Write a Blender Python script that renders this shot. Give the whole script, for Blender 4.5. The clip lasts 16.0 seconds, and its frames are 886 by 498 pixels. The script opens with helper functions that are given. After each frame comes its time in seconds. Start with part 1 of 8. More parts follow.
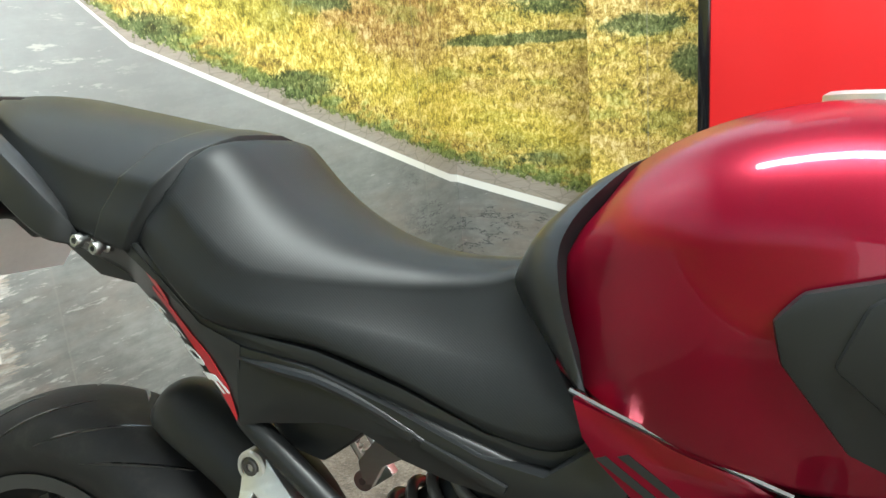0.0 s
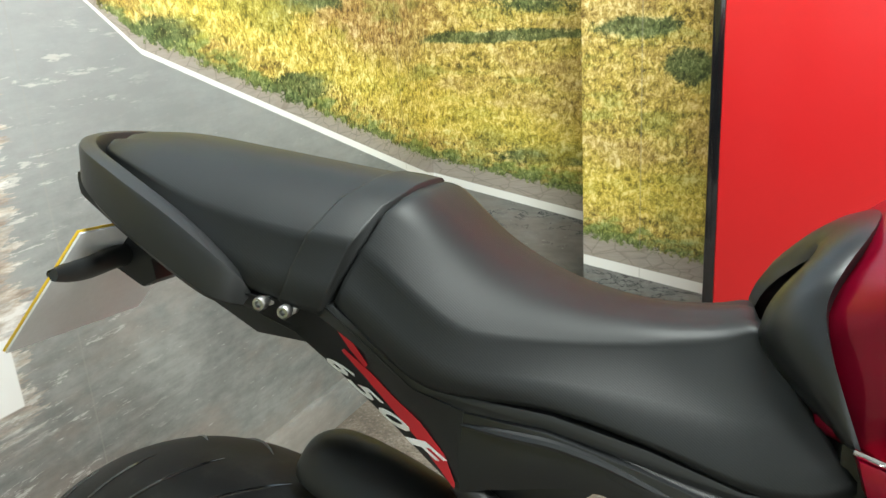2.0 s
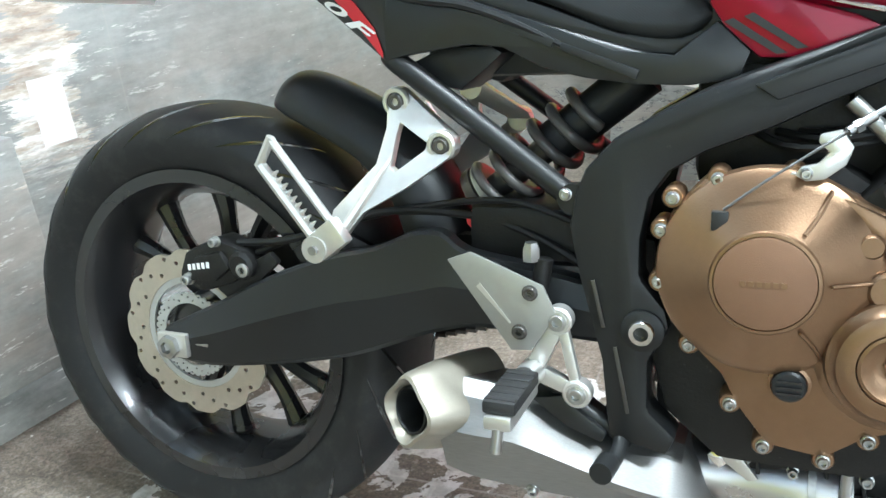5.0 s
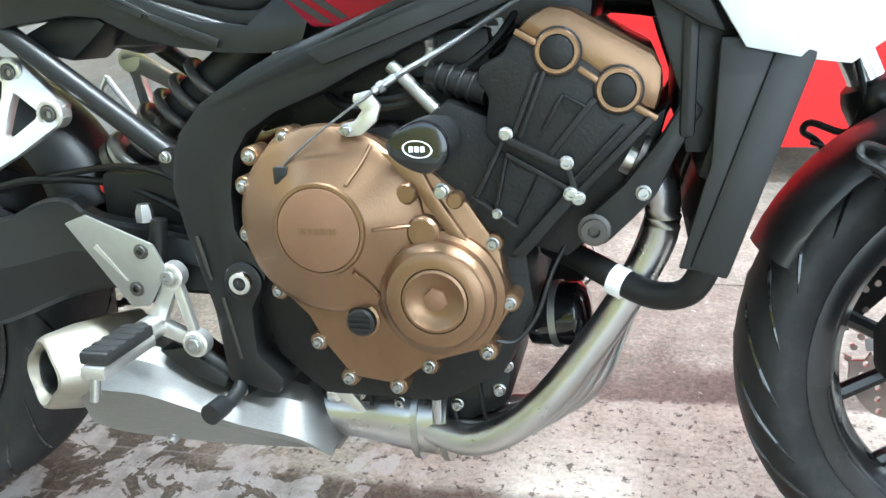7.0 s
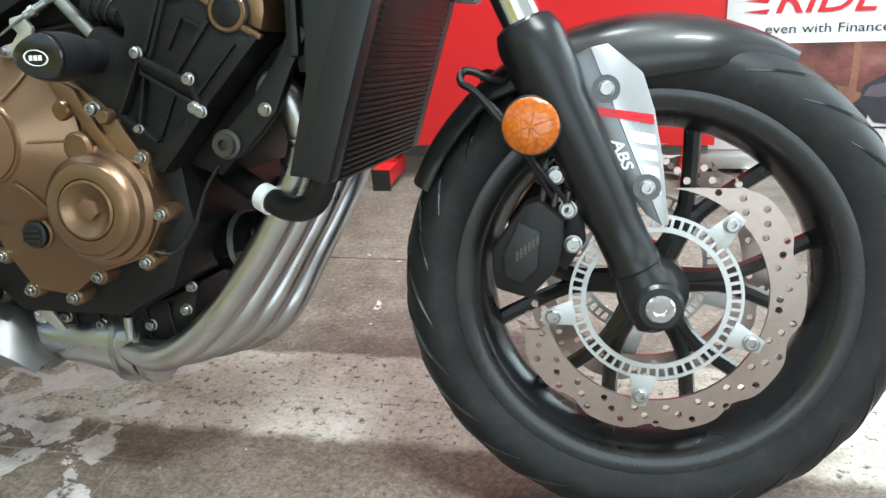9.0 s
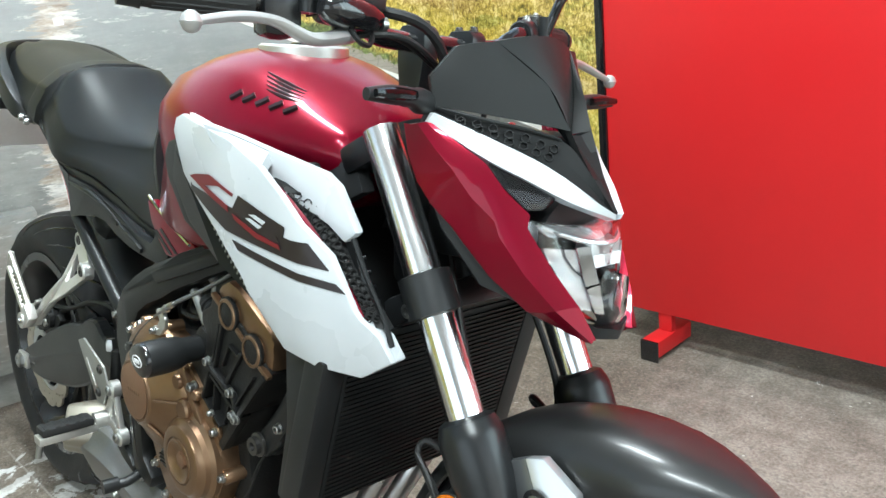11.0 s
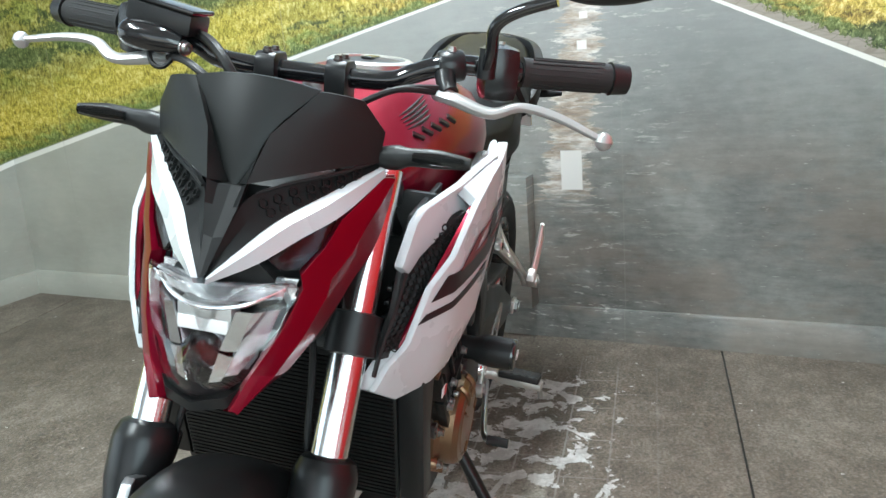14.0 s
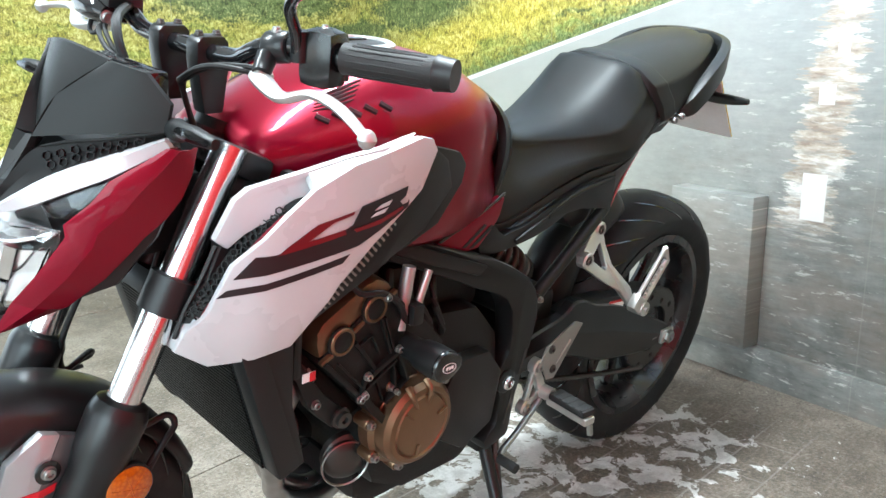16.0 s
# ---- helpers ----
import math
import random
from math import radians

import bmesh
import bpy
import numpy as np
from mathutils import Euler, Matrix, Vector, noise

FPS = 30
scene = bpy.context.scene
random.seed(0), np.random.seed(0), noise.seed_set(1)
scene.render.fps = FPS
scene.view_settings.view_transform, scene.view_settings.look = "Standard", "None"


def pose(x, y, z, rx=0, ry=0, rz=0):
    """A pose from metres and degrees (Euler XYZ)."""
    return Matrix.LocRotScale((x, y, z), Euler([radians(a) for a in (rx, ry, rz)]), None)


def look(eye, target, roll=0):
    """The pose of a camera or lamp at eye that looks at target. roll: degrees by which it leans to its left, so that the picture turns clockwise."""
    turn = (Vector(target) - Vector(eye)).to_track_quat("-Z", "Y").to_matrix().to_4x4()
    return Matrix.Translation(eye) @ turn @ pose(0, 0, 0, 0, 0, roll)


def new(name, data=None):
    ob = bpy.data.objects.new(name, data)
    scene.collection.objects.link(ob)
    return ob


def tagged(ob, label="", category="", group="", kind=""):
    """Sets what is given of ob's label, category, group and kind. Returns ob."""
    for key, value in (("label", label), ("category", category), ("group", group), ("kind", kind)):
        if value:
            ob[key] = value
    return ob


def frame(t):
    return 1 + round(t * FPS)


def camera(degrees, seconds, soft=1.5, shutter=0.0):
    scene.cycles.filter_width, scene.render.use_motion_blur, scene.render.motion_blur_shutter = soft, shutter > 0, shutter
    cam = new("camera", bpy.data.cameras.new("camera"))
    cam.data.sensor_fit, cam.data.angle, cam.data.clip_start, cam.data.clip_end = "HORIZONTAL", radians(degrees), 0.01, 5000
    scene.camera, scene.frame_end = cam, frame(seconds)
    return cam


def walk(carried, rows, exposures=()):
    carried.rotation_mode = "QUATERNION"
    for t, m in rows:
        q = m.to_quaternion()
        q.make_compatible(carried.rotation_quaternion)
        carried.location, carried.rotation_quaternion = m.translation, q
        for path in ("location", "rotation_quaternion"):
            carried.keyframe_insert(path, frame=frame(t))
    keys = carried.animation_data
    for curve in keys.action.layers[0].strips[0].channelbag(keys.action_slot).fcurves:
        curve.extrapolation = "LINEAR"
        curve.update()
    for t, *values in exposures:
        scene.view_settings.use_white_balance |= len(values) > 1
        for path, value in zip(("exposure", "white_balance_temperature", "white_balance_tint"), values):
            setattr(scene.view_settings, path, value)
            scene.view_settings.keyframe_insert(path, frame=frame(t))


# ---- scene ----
cam = camera(57.21, 16.0)
PATH = [
    (0.0, pose(0.8415, -0.5555, 1.0496, 73.764, 4.651, 24.973)),
    (0.5, pose(0.7373, -0.5253, 1.0881, 73.327, 4.451, 25.086)),
    (1.0, pose(0.6512, -0.5216, 1.1030, 72.984, 4.815, 23.369)),
    (1.5, pose(0.5789, -0.5693, 1.1358, 72.288, 4.669, 19.084)),
    (2.0, pose(0.5387, -0.6197, 1.1357, 71.424, 3.670, 16.484)),
    (2.5, pose(0.5607, -0.6641, 1.0710, 70.536, 4.125, 16.269)),
    (3.0, pose(0.5976, -0.7038, 1.0156, 70.073, 4.320, 16.584)),
    (3.5, pose(0.6364, -0.7636, 0.9392, 70.710, 4.116, 19.188)),
    (5.8, pose(0.8351, -0.8125, 0.8384, 64.693, 6.615, 22.015)),
    (6.0, pose(0.8630, -0.8057, 0.8403, 64.497, 6.428, 20.456)),
    (6.5, pose(0.9483, -0.8011, 0.8377, 64.039, 5.407, 16.317)),
    (7.0, pose(1.0386, -0.8020, 0.8182, 64.688, 4.417, 12.407)),
    (7.5, pose(1.1517, -0.7914, 0.7869, 65.954, 3.988, 11.389)),
    (8.0, pose(1.2682, -0.7965, 0.7370, 67.355, 3.613, 9.198)),
    (8.5, pose(1.3598, -0.8074, 0.7093, 66.577, 4.078, 9.519)),
    (9.0, pose(1.4148, -0.8463, 0.7039, 67.499, 3.268, 12.087)),
    (9.5, pose(1.5097, -0.8380, 0.7391, 68.198, 2.103, 13.746)),
    (10.0, pose(1.6377, -0.7341, 0.8761, 69.061, 3.633, 20.946)),
    (10.2, pose(1.6805, -0.6917, 0.9362, 69.804, 4.124, 25.322)),
    (12.3, pose(2.0633, -0.1113, 1.0580, 73.225, 6.429, 75.305)),
    (12.5, pose(2.0783, -0.0411, 1.0425, 73.507, 5.937, 78.459)),
    (13.0, pose(2.1317, 0.1531, 1.0254, 74.430, 5.352, 88.575)),
    (13.5, pose(2.0996, 0.3493, 0.9946, 75.270, 4.658, 96.388)),
    (14.0, pose(2.0256, 0.5468, 0.9764, 75.742, 4.344, 103.924)),
    (14.5, pose(1.9842, 0.7445, 0.9553, 76.132, 3.098, 112.841)),
    (15.0, pose(1.9009, 0.9162, 0.9436, 76.349, 2.166, 120.693)),
    (15.5, pose(1.7630, 1.0358, 0.9288, 76.740, 1.686, 127.238)),
    (16.0, pose(1.6571, 1.0898, 0.9413, 76.480, 0.871, 134.559)),
]
WINDOW_WATTS, SIDE_WATTS, NORTH_WATTS, PANEL_WATTS = 36.0, 68.0, 86.0, 106.0
EXPOSURES = ((0.0, 0.08, 6800, 10), (1.0, -0.12, 6900, 10), (2.0, -0.07, 6950, 10), (3.0, 0.62, 6550, 10), (3.5, 0.61, 6450, 10), (6.0, 0.74, 5950, 10), (7.0, 0.95, 6000, 10), (7.5, 0.66, 6100, 10),
             (8.0, 0.2, 6250, 10), (8.5, 0.18, 6350, 10), (10.0, 0.1, 6400, 10), (13.0, -0.4, 6450, 10), (14.5, -0.30, 6300, 10), (15.0, 0.0, 6250, 10), (16.0, 0.35, 6200, 10))
walk(cam, PATH, exposures=EXPOSURES)


# ---- light: shop windows ahead and right, an added one left, ceiling panels ----
def area_lamp(name, eye, target, sx, sy, watts, colour):
    la = bpy.data.lights.new(name, "AREA")
    la.shape, la.size, la.size_y, la.energy, la.color = "RECTANGLE", sx, sy, watts, colour
    ob = new(name, la)
    ob.matrix_world = look(eye, target)
    return ob


DAY, TUBE = (0.82, 0.96, 1.0), (0.87, 0.98, 1.0)
area_lamp("window_light", (5.15, 0.0, 1.45), (0.0, 0.0, 1.25), 3.4, 2.2, WINDOW_WATTS, DAY)
area_lamp("window_light", (2.6, -4.15, 1.45), (2.6, 0.0, 1.0), 4.0, 2.2, SIDE_WATTS, DAY)
# added fill from the left, through an unseen opening in the north side
area_lamp("window_light", (4.0, 1.86, 1.45), (1.6, 0.0, 0.9), 2.2, 2.2, NORTH_WATTS, (0.76, 0.97, 1.0))
area_lamp("ceiling_light_beam", (0.75, 0.15, 2.80), (0.75, 0.15, 0.0), 1.2, 0.18, PANEL_WATTS, TUBE)
area_lamp("ceiling_light_beam", (2.4, -0.9, 2.80), (2.4, -0.9, 0.0), 1.2, 0.18, PANEL_WATTS, TUBE)

world = bpy.data.worlds.new("world")
scene.world = world
world.use_nodes = True
sky = world.node_tree.nodes.new("ShaderNodeTexSky")
sky.sky_type, sky.sun_disc, sky.sun_elevation, sky.sun_rotation = "NISHITA", False, radians(40), radians(100)
world.node_tree.links.new(sky.outputs[0], world.node_tree.nodes["Background"].inputs[0])
world.node_tree.nodes["Background"].inputs[1].default_value = 0.1


# ---- materials ----
class Nodes:
    """Short forms for the node tree of one material."""

    def __init__(self, name):
        self.mat = bpy.data.materials.new(name)
        self.mat.use_nodes = True
        self.tree = self.mat.node_tree
        self.bsdf = self.tree.nodes["Principled BSDF"]

    def node(self, kind, **settings):
        n = self.tree.nodes.new(kind)
        for key, value in settings.items():
            setattr(n, key, value)
        return n

    def put(self, socket, value):
        if isinstance(value, bpy.types.NodeSocket):
            self.tree.links.new(value, socket)
        elif isinstance(value, tuple) and len(value) == 3 and socket.type == "RGBA":
            socket.default_value = (*value, 1)
        else:
            socket.default_value = value

    def math(self, op, a, b=0.0, c=None, clamp=False):
        n = self.node("ShaderNodeMath", operation=op, use_clamp=clamp)
        self.put(n.inputs[0], a)
        self.put(n.inputs[1], b)
        if c is not None:
            self.put(n.inputs[2], c)
        return n.outputs[0]

    def step(self, value, edge, soft):
        """0 below edge, 1 above it, over a width of soft."""
        n = self.node("ShaderNodeMapRange", interpolation_type="SMOOTHSTEP")
        self.put(n.inputs[0], value)
        if isinstance(edge, bpy.types.NodeSocket):
            self.put(n.inputs[0], self.math("SUBTRACT", value, edge))
            edge = 0.0
        n.inputs[1].default_value, n.inputs[2].default_value = edge - soft / 2, edge + soft / 2
        return n.outputs[0]

    def mix(self, fac, a, b):
        n = self.node("ShaderNodeMix", data_type="RGBA")
        self.put(n.inputs[0], fac)
        self.put(n.inputs[6], a)
        self.put(n.inputs[7], b)
        return n.outputs[2]

    def coords(self, kind="Object", scale=(1, 1, 1), rot=(0, 0, 0)):
        c = self.node("ShaderNodeTexCoord")
        mp = self.node("ShaderNodeMapping")
        mp.inputs["Scale"].default_value, mp.inputs["Rotation"].default_value = scale, rot
        self.put(mp.inputs[0], c.outputs[kind])
        return mp.outputs[0]

    def noise(self, vec, scale, detail=3.0, rough=0.55, distortion=0.0):
        n = self.node("ShaderNodeTexNoise")
        self.put(n.inputs["Vector"], vec)
        n.inputs["Scale"].default_value, n.inputs["Detail"].default_value = scale, detail
        n.inputs["Roughness"].default_value, n.inputs["Distortion"].default_value = rough, distortion
        return n.outputs[0]

    def ramp(self, fac, stops):
        n = self.node("ShaderNodeValToRGB")
        while len(n.color_ramp.elements) < len(stops):
            n.color_ramp.elements.new(0.5)
        for e, (p, c) in zip(n.color_ramp.elements, stops):
            e.position, e.color = p, (*c, 1)
        self.put(n.inputs[0], fac)
        return n.outputs[0]

    def bump(self, height, strength, distance):
        n = self.node("ShaderNodeBump")
        n.inputs["Strength"].default_value, n.inputs["Distance"].default_value = strength, distance
        self.put(n.inputs["Height"], height)
        self.put(self.bsdf.inputs["Normal"], n.outputs[0])

    def set(self, **values):
        names = dict(base="Base Color", rough="Roughness", metal="Metallic", coat="Coat Weight", coat_rough="Coat Roughness",
                     spec="Specular IOR Level", trans="Transmission Weight", ior="IOR", emit="Emission Color", power="Emission Strength")
        for key, value in values.items():
            self.put(self.bsdf.inputs[names[key]], value)
        return self


def plain(name, base, rough=0.5, metal=0.0, grain=0.0, grain_scale=400.0, vary=0.12, coat=0.0, spec=0.5, wear=0.0):
    """A surface with slight changes of tone and gloss at two scales and a fine grain."""
    n = Nodes(name)
    v = n.coords()
    big, small = n.noise(v, 9.0, 4.0), n.noise(v, 120.0, 2.0)
    tone = n.math("MULTIPLY_ADD", big, 2 * vary, 1.0 - vary)
    tone = n.math("MULTIPLY", tone, n.math("MULTIPLY_ADD", small, vary, 1.0 - vary / 2))
    hsv = n.node("ShaderNodeHueSaturation")
    n.put(hsv.inputs["Color"], (*base, 1.0))
    n.put(hsv.inputs["Value"], tone)
    colour = hsv.outputs[0]
    if wear:
        spots = n.step(n.noise(v, 60.0, 5.0, 0.7), 0.68, 0.06)
        colour = n.mix(n.math("MULTIPLY", spots, wear), colour, (0.30, 0.28, 0.25))
    n.set(base=colour, metal=metal, coat=coat, coat_rough=0.06, spec=spec,
          rough=n.math("MULTIPLY_ADD", big, 0.16, rough - 0.08, clamp=True))
    if grain:
        n.bump(n.noise(v, grain_scale, 2.0), grain, 0.002)
    return n.mat


BLACK = plain("black_plastic", (0.012, 0.0128, 0.0132), 0.42, grain=0.05, grain_scale=900, spec=0.42)
GLOSS_SATIN = plain("moulded_black_plastic", (0.009, 0.0095, 0.010), 0.27, grain=0.05, grain_scale=700)
SATIN = plain("satin_black_paint", (0.0100, 0.0108, 0.0115), 0.33, grain=0.05, grain_scale=700, spec=0.45)
GLOSS = plain("gloss_black", (0.008, 0.008, 0.009), 0.12, coat=0.6)
VISOR = plain("matt_black_screen", (0.010, 0.0112, 0.011), 0.46, grain=0.10, grain_scale=1500, spec=0.3)
NOSE_BLACK = plain("dull_black_nose", (0.008, 0.0085, 0.0085), 0.52, grain=0.06, grain_scale=1200, spec=0.22)
FRAME_BLACK = plain("black_frame_paint", (0.0085, 0.009, 0.0092), 0.40, grain=0.06, grain_scale=350, wear=0.06, spec=0.38)
CAST_BLACK = plain("black_cast_engine", (0.009, 0.0088, 0.0085), 0.46, metal=0.0, grain=0.25, grain_scale=260, wear=0.12, spec=0.3)
BRONZE = plain("bronze_cast_paint", (0.235, 0.142, 0.083), 0.31, metal=0.8, grain=0.12, grain_scale=500, vary=0.10)
BRONZE_FLAT = plain("bronze_flat_disc", (0.19, 0.10, 0.055), 0.5, metal=0.35, grain=0.18, grain_scale=900)
ALLOY = plain("cast_alloy", (0.62, 0.61, 0.58), 0.36, metal=0.85, grain=0.10, grain_scale=500)
LEVER_ALLOY = plain("satin_lever_alloy", (0.50, 0.50, 0.49), 0.38, metal=0.6, vary=0.06)
ALLOY_GREY = plain("sandblasted_alloy_plate", (0.36, 0.36, 0.34), 0.42, metal=0.8, grain=0.1, grain_scale=900)
STEEL = plain("zinc_bolt_steel", (0.40, 0.40, 0.39), 0.34, metal=1.0, vary=0.2)
FORK_CHROME = plain("fork_tube_chrome", (0.80, 0.80, 0.80), 0.20, metal=1.0, vary=0.02)
CHROME = plain("chrome", (0.82, 0.82, 0.82), 0.07, metal=1.0, vary=0.02)
CABLE = plain("braided_cable_steel", (0.22, 0.22, 0.22), 0.4, metal=0.9, grain=0.3, grain_scale=1500)
DARK_STEEL = plain("dark_steel", (0.09, 0.085, 0.08), 0.4, metal=0.8)
DISC_STEEL = plain("brown_tinted_disc_steel", (0.38, 0.31, 0.28), 0.30, metal=0.9, vary=0.2)
DISC_REAR = plain("pale_disc_steel", (0.52, 0.47, 0.40), 0.38, metal=0.85, vary=0.2)
RING_ALLOY = plain("sensor_ring_alloy", (0.54, 0.55, 0.55), 0.4, metal=0.7)
GRAPHITE = plain("graphite_paint", (0.022, 0.0225, 0.0225), 0.36, metal=0.25, coat=0.15, vary=0.06)
# lighter copy of the bracket paint, with the front face's reflection put into the colour
BRACKET_SHINE = plain("bracket_paint_with_shine", (0.50, 0.51, 0.52), 0.30, metal=0.7, vary=0.06)
BRACKET_GREY = plain("grey_bracket_paint", (0.17, 0.175, 0.18), 0.30, metal=0.7, vary=0.06)
WHITE = plain("pearl_white_paint", (0.55, 0.58, 0.60), 0.28, coat=0.5, vary=0.03)
DECAL_WHITE = plain("white_film", (0.82, 0.82, 0.82), 0.4, vary=0.03)
DECAL_RED = plain("red_film", (0.55, 0.012, 0.022), 0.35, vary=0.05)
DECAL_DARK = plain("black_film", (0.020, 0.014, 0.016), 0.3, vary=0.08)
DECAL_MAROON = plain("dark_red_film", (0.16, 0.008, 0.014), 0.3, vary=0.08)
RIM_BLACK = plain("black_wheel_paint", (0.012, 0.012, 0.013), 0.28, coat=0.25, wear=0.05)
HOSE = plain("black_rubber_hose", (0.009, 0.009, 0.009), 0.50, grain=0.08, spec=0.35)
GRIP = plain("grip_rubber", (0.012, 0.012, 0.012), 0.6, grain=0.3, grain_scale=600)
YELLOW = plain("yellow_plate_film", (0.75, 0.48, 0.03), 0.4)
PLATE_BACK = plain("pale_plate_back", (0.80, 0.80, 0.80), 0.32)
RED_PLASTIC = plain("red_plastic", (0.6, 0.02, 0.02), 0.4)
SPRING = plain("grey_spring_paint", (0.07, 0.065, 0.06), 0.35, coat=0.3)
CREAM = plain("titanium_cream_end", (0.27, 0.245, 0.20), 0.42, metal=0.55, grain=0.1)


def red_paint():
    n = Nodes("candy_red_paint")
    v = n.coords()
    flake = n.noise(v, 2500.0, 1.0)
    base = n.mix(n.math("MULTIPLY", flake, 0.6), (0.17, 0.001, 0.012), (0.29, 0.002, 0.024))
    n.set(base=base, rough=0.30, metal=0.45, spec=0.15, coat=0.4, coat_rough=0.02)
    n.bump(n.noise(v, 14.0, 1.0), 0.03, 0.004)
    return n.mat


def seat_vinyl():
    n = Nodes("seat_vinyl")
    v = n.coords()
    wave = n.node("ShaderNodeTexWave", wave_type="BANDS", bands_direction="DIAGONAL")
    n.put(wave.inputs["Vector"], v)
    wave.inputs["Scale"].default_value, wave.inputs["Distortion"].default_value = 170.0, 0.3
    big = n.noise(v, 7.0, 4.0)
    n.set(base=n.mix(big, (0.0085, 0.0094, 0.0096), (0.0155, 0.0168, 0.0170)), rough=n.math("MULTIPLY_ADD", big, 0.15, 0.38), spec=0.26)
    n.bump(n.math("ADD", n.math("MULTIPLY", wave.outputs[1], 0.35), n.noise(v, 500.0, 3.0)), 0.10, 0.0010)
    return n.mat


def tyre_rubber():
    n = Nodes("tyre_rubber")
    v = n.coords()
    dust = n.step(n.noise(v, 30.0, 6.0, 0.7), 0.6, 0.25)
    n.set(base=n.mix(n.math("MULTIPLY", dust, 0.5), (0.0105, 0.0108, 0.0118), (0.036, 0.035, 0.033)), rough=0.56, spec=0.36)
    n.bump(n.noise(v, 260.0, 3.0), 0.2, 0.001)
    return n.mat


def exhaust_steel():
    n = Nodes("heat_tinted_steel")
    v = n.coords()
    heat = n.noise(v, 7.0, 3.0, 0.6)
    base = n.ramp(heat, [(0.3, (0.54, 0.54, 0.55)), (0.52, (0.47, 0.46, 0.46)), (0.66, (0.34, 0.315, 0.30)), (0.8, (0.42, 0.42, 0.43))])
    n.set(base=base, metal=1.0, rough=n.math("MULTIPLY_ADD", n.noise(v, 40.0, 3.0), 0.22, 0.20))
    return n.mat


def brushed_muffler():
    n = Nodes("brushed_muffler_steel")
    v = n.coords(scale=(4, 60, 60))
    streak = n.noise(v, 14.0, 3.0)
    n.set(base=n.mix(streak, (0.19, 0.186, 0.18), (0.30, 0.295, 0.29)), metal=0.85, rough=n.math("MULTIPLY_ADD", streak, 0.2, 0.36))
    n.bump(streak, 0.05, 0.001)
    return n.mat


def glass(name, tint, rough=0.0):
    n = Nodes(name)
    n.set(base=tint, trans=1.0, rough=rough, ior=1.45)
    return n.mat


def amber():
    n = Nodes("amber_reflector")
    v = n.coords()
    cell = n.node("ShaderNodeTexVoronoi")
    n.put(cell.inputs["Vector"], v)
    cell.inputs["Scale"].default_value = 210.0
    n.set(base=n.mix(cell.outputs[0], (0.58, 0.145, 0.0), (0.36, 0.065, 0.0)), rough=0.22, coat=0.5)
    n.bump(cell.outputs[0], 0.25, 0.002)
    return n.mat


def lamp_reflector():
    n = Nodes("silvered_reflector")
    v = n.coords()
    n.set(base=(0.9, 0.92, 0.95), metal=0.85, rough=0.26)
    n.bump(n.noise(v, 45.0, 1.0), 0.25, 0.004)
    return n.mat


RED, VINYL, RUBBER, PIPE, MUFFLER = red_paint(), seat_vinyl(), tyre_rubber(), exhaust_steel(), brushed_muffler()
CLEAR, SMOKE, AMBER, SILVERED = glass("clear_lens", (1.0, 1.0, 1.0)), glass("smoked_lens", (0.13, 0.13, 0.14)), amber(), lamp_reflector()


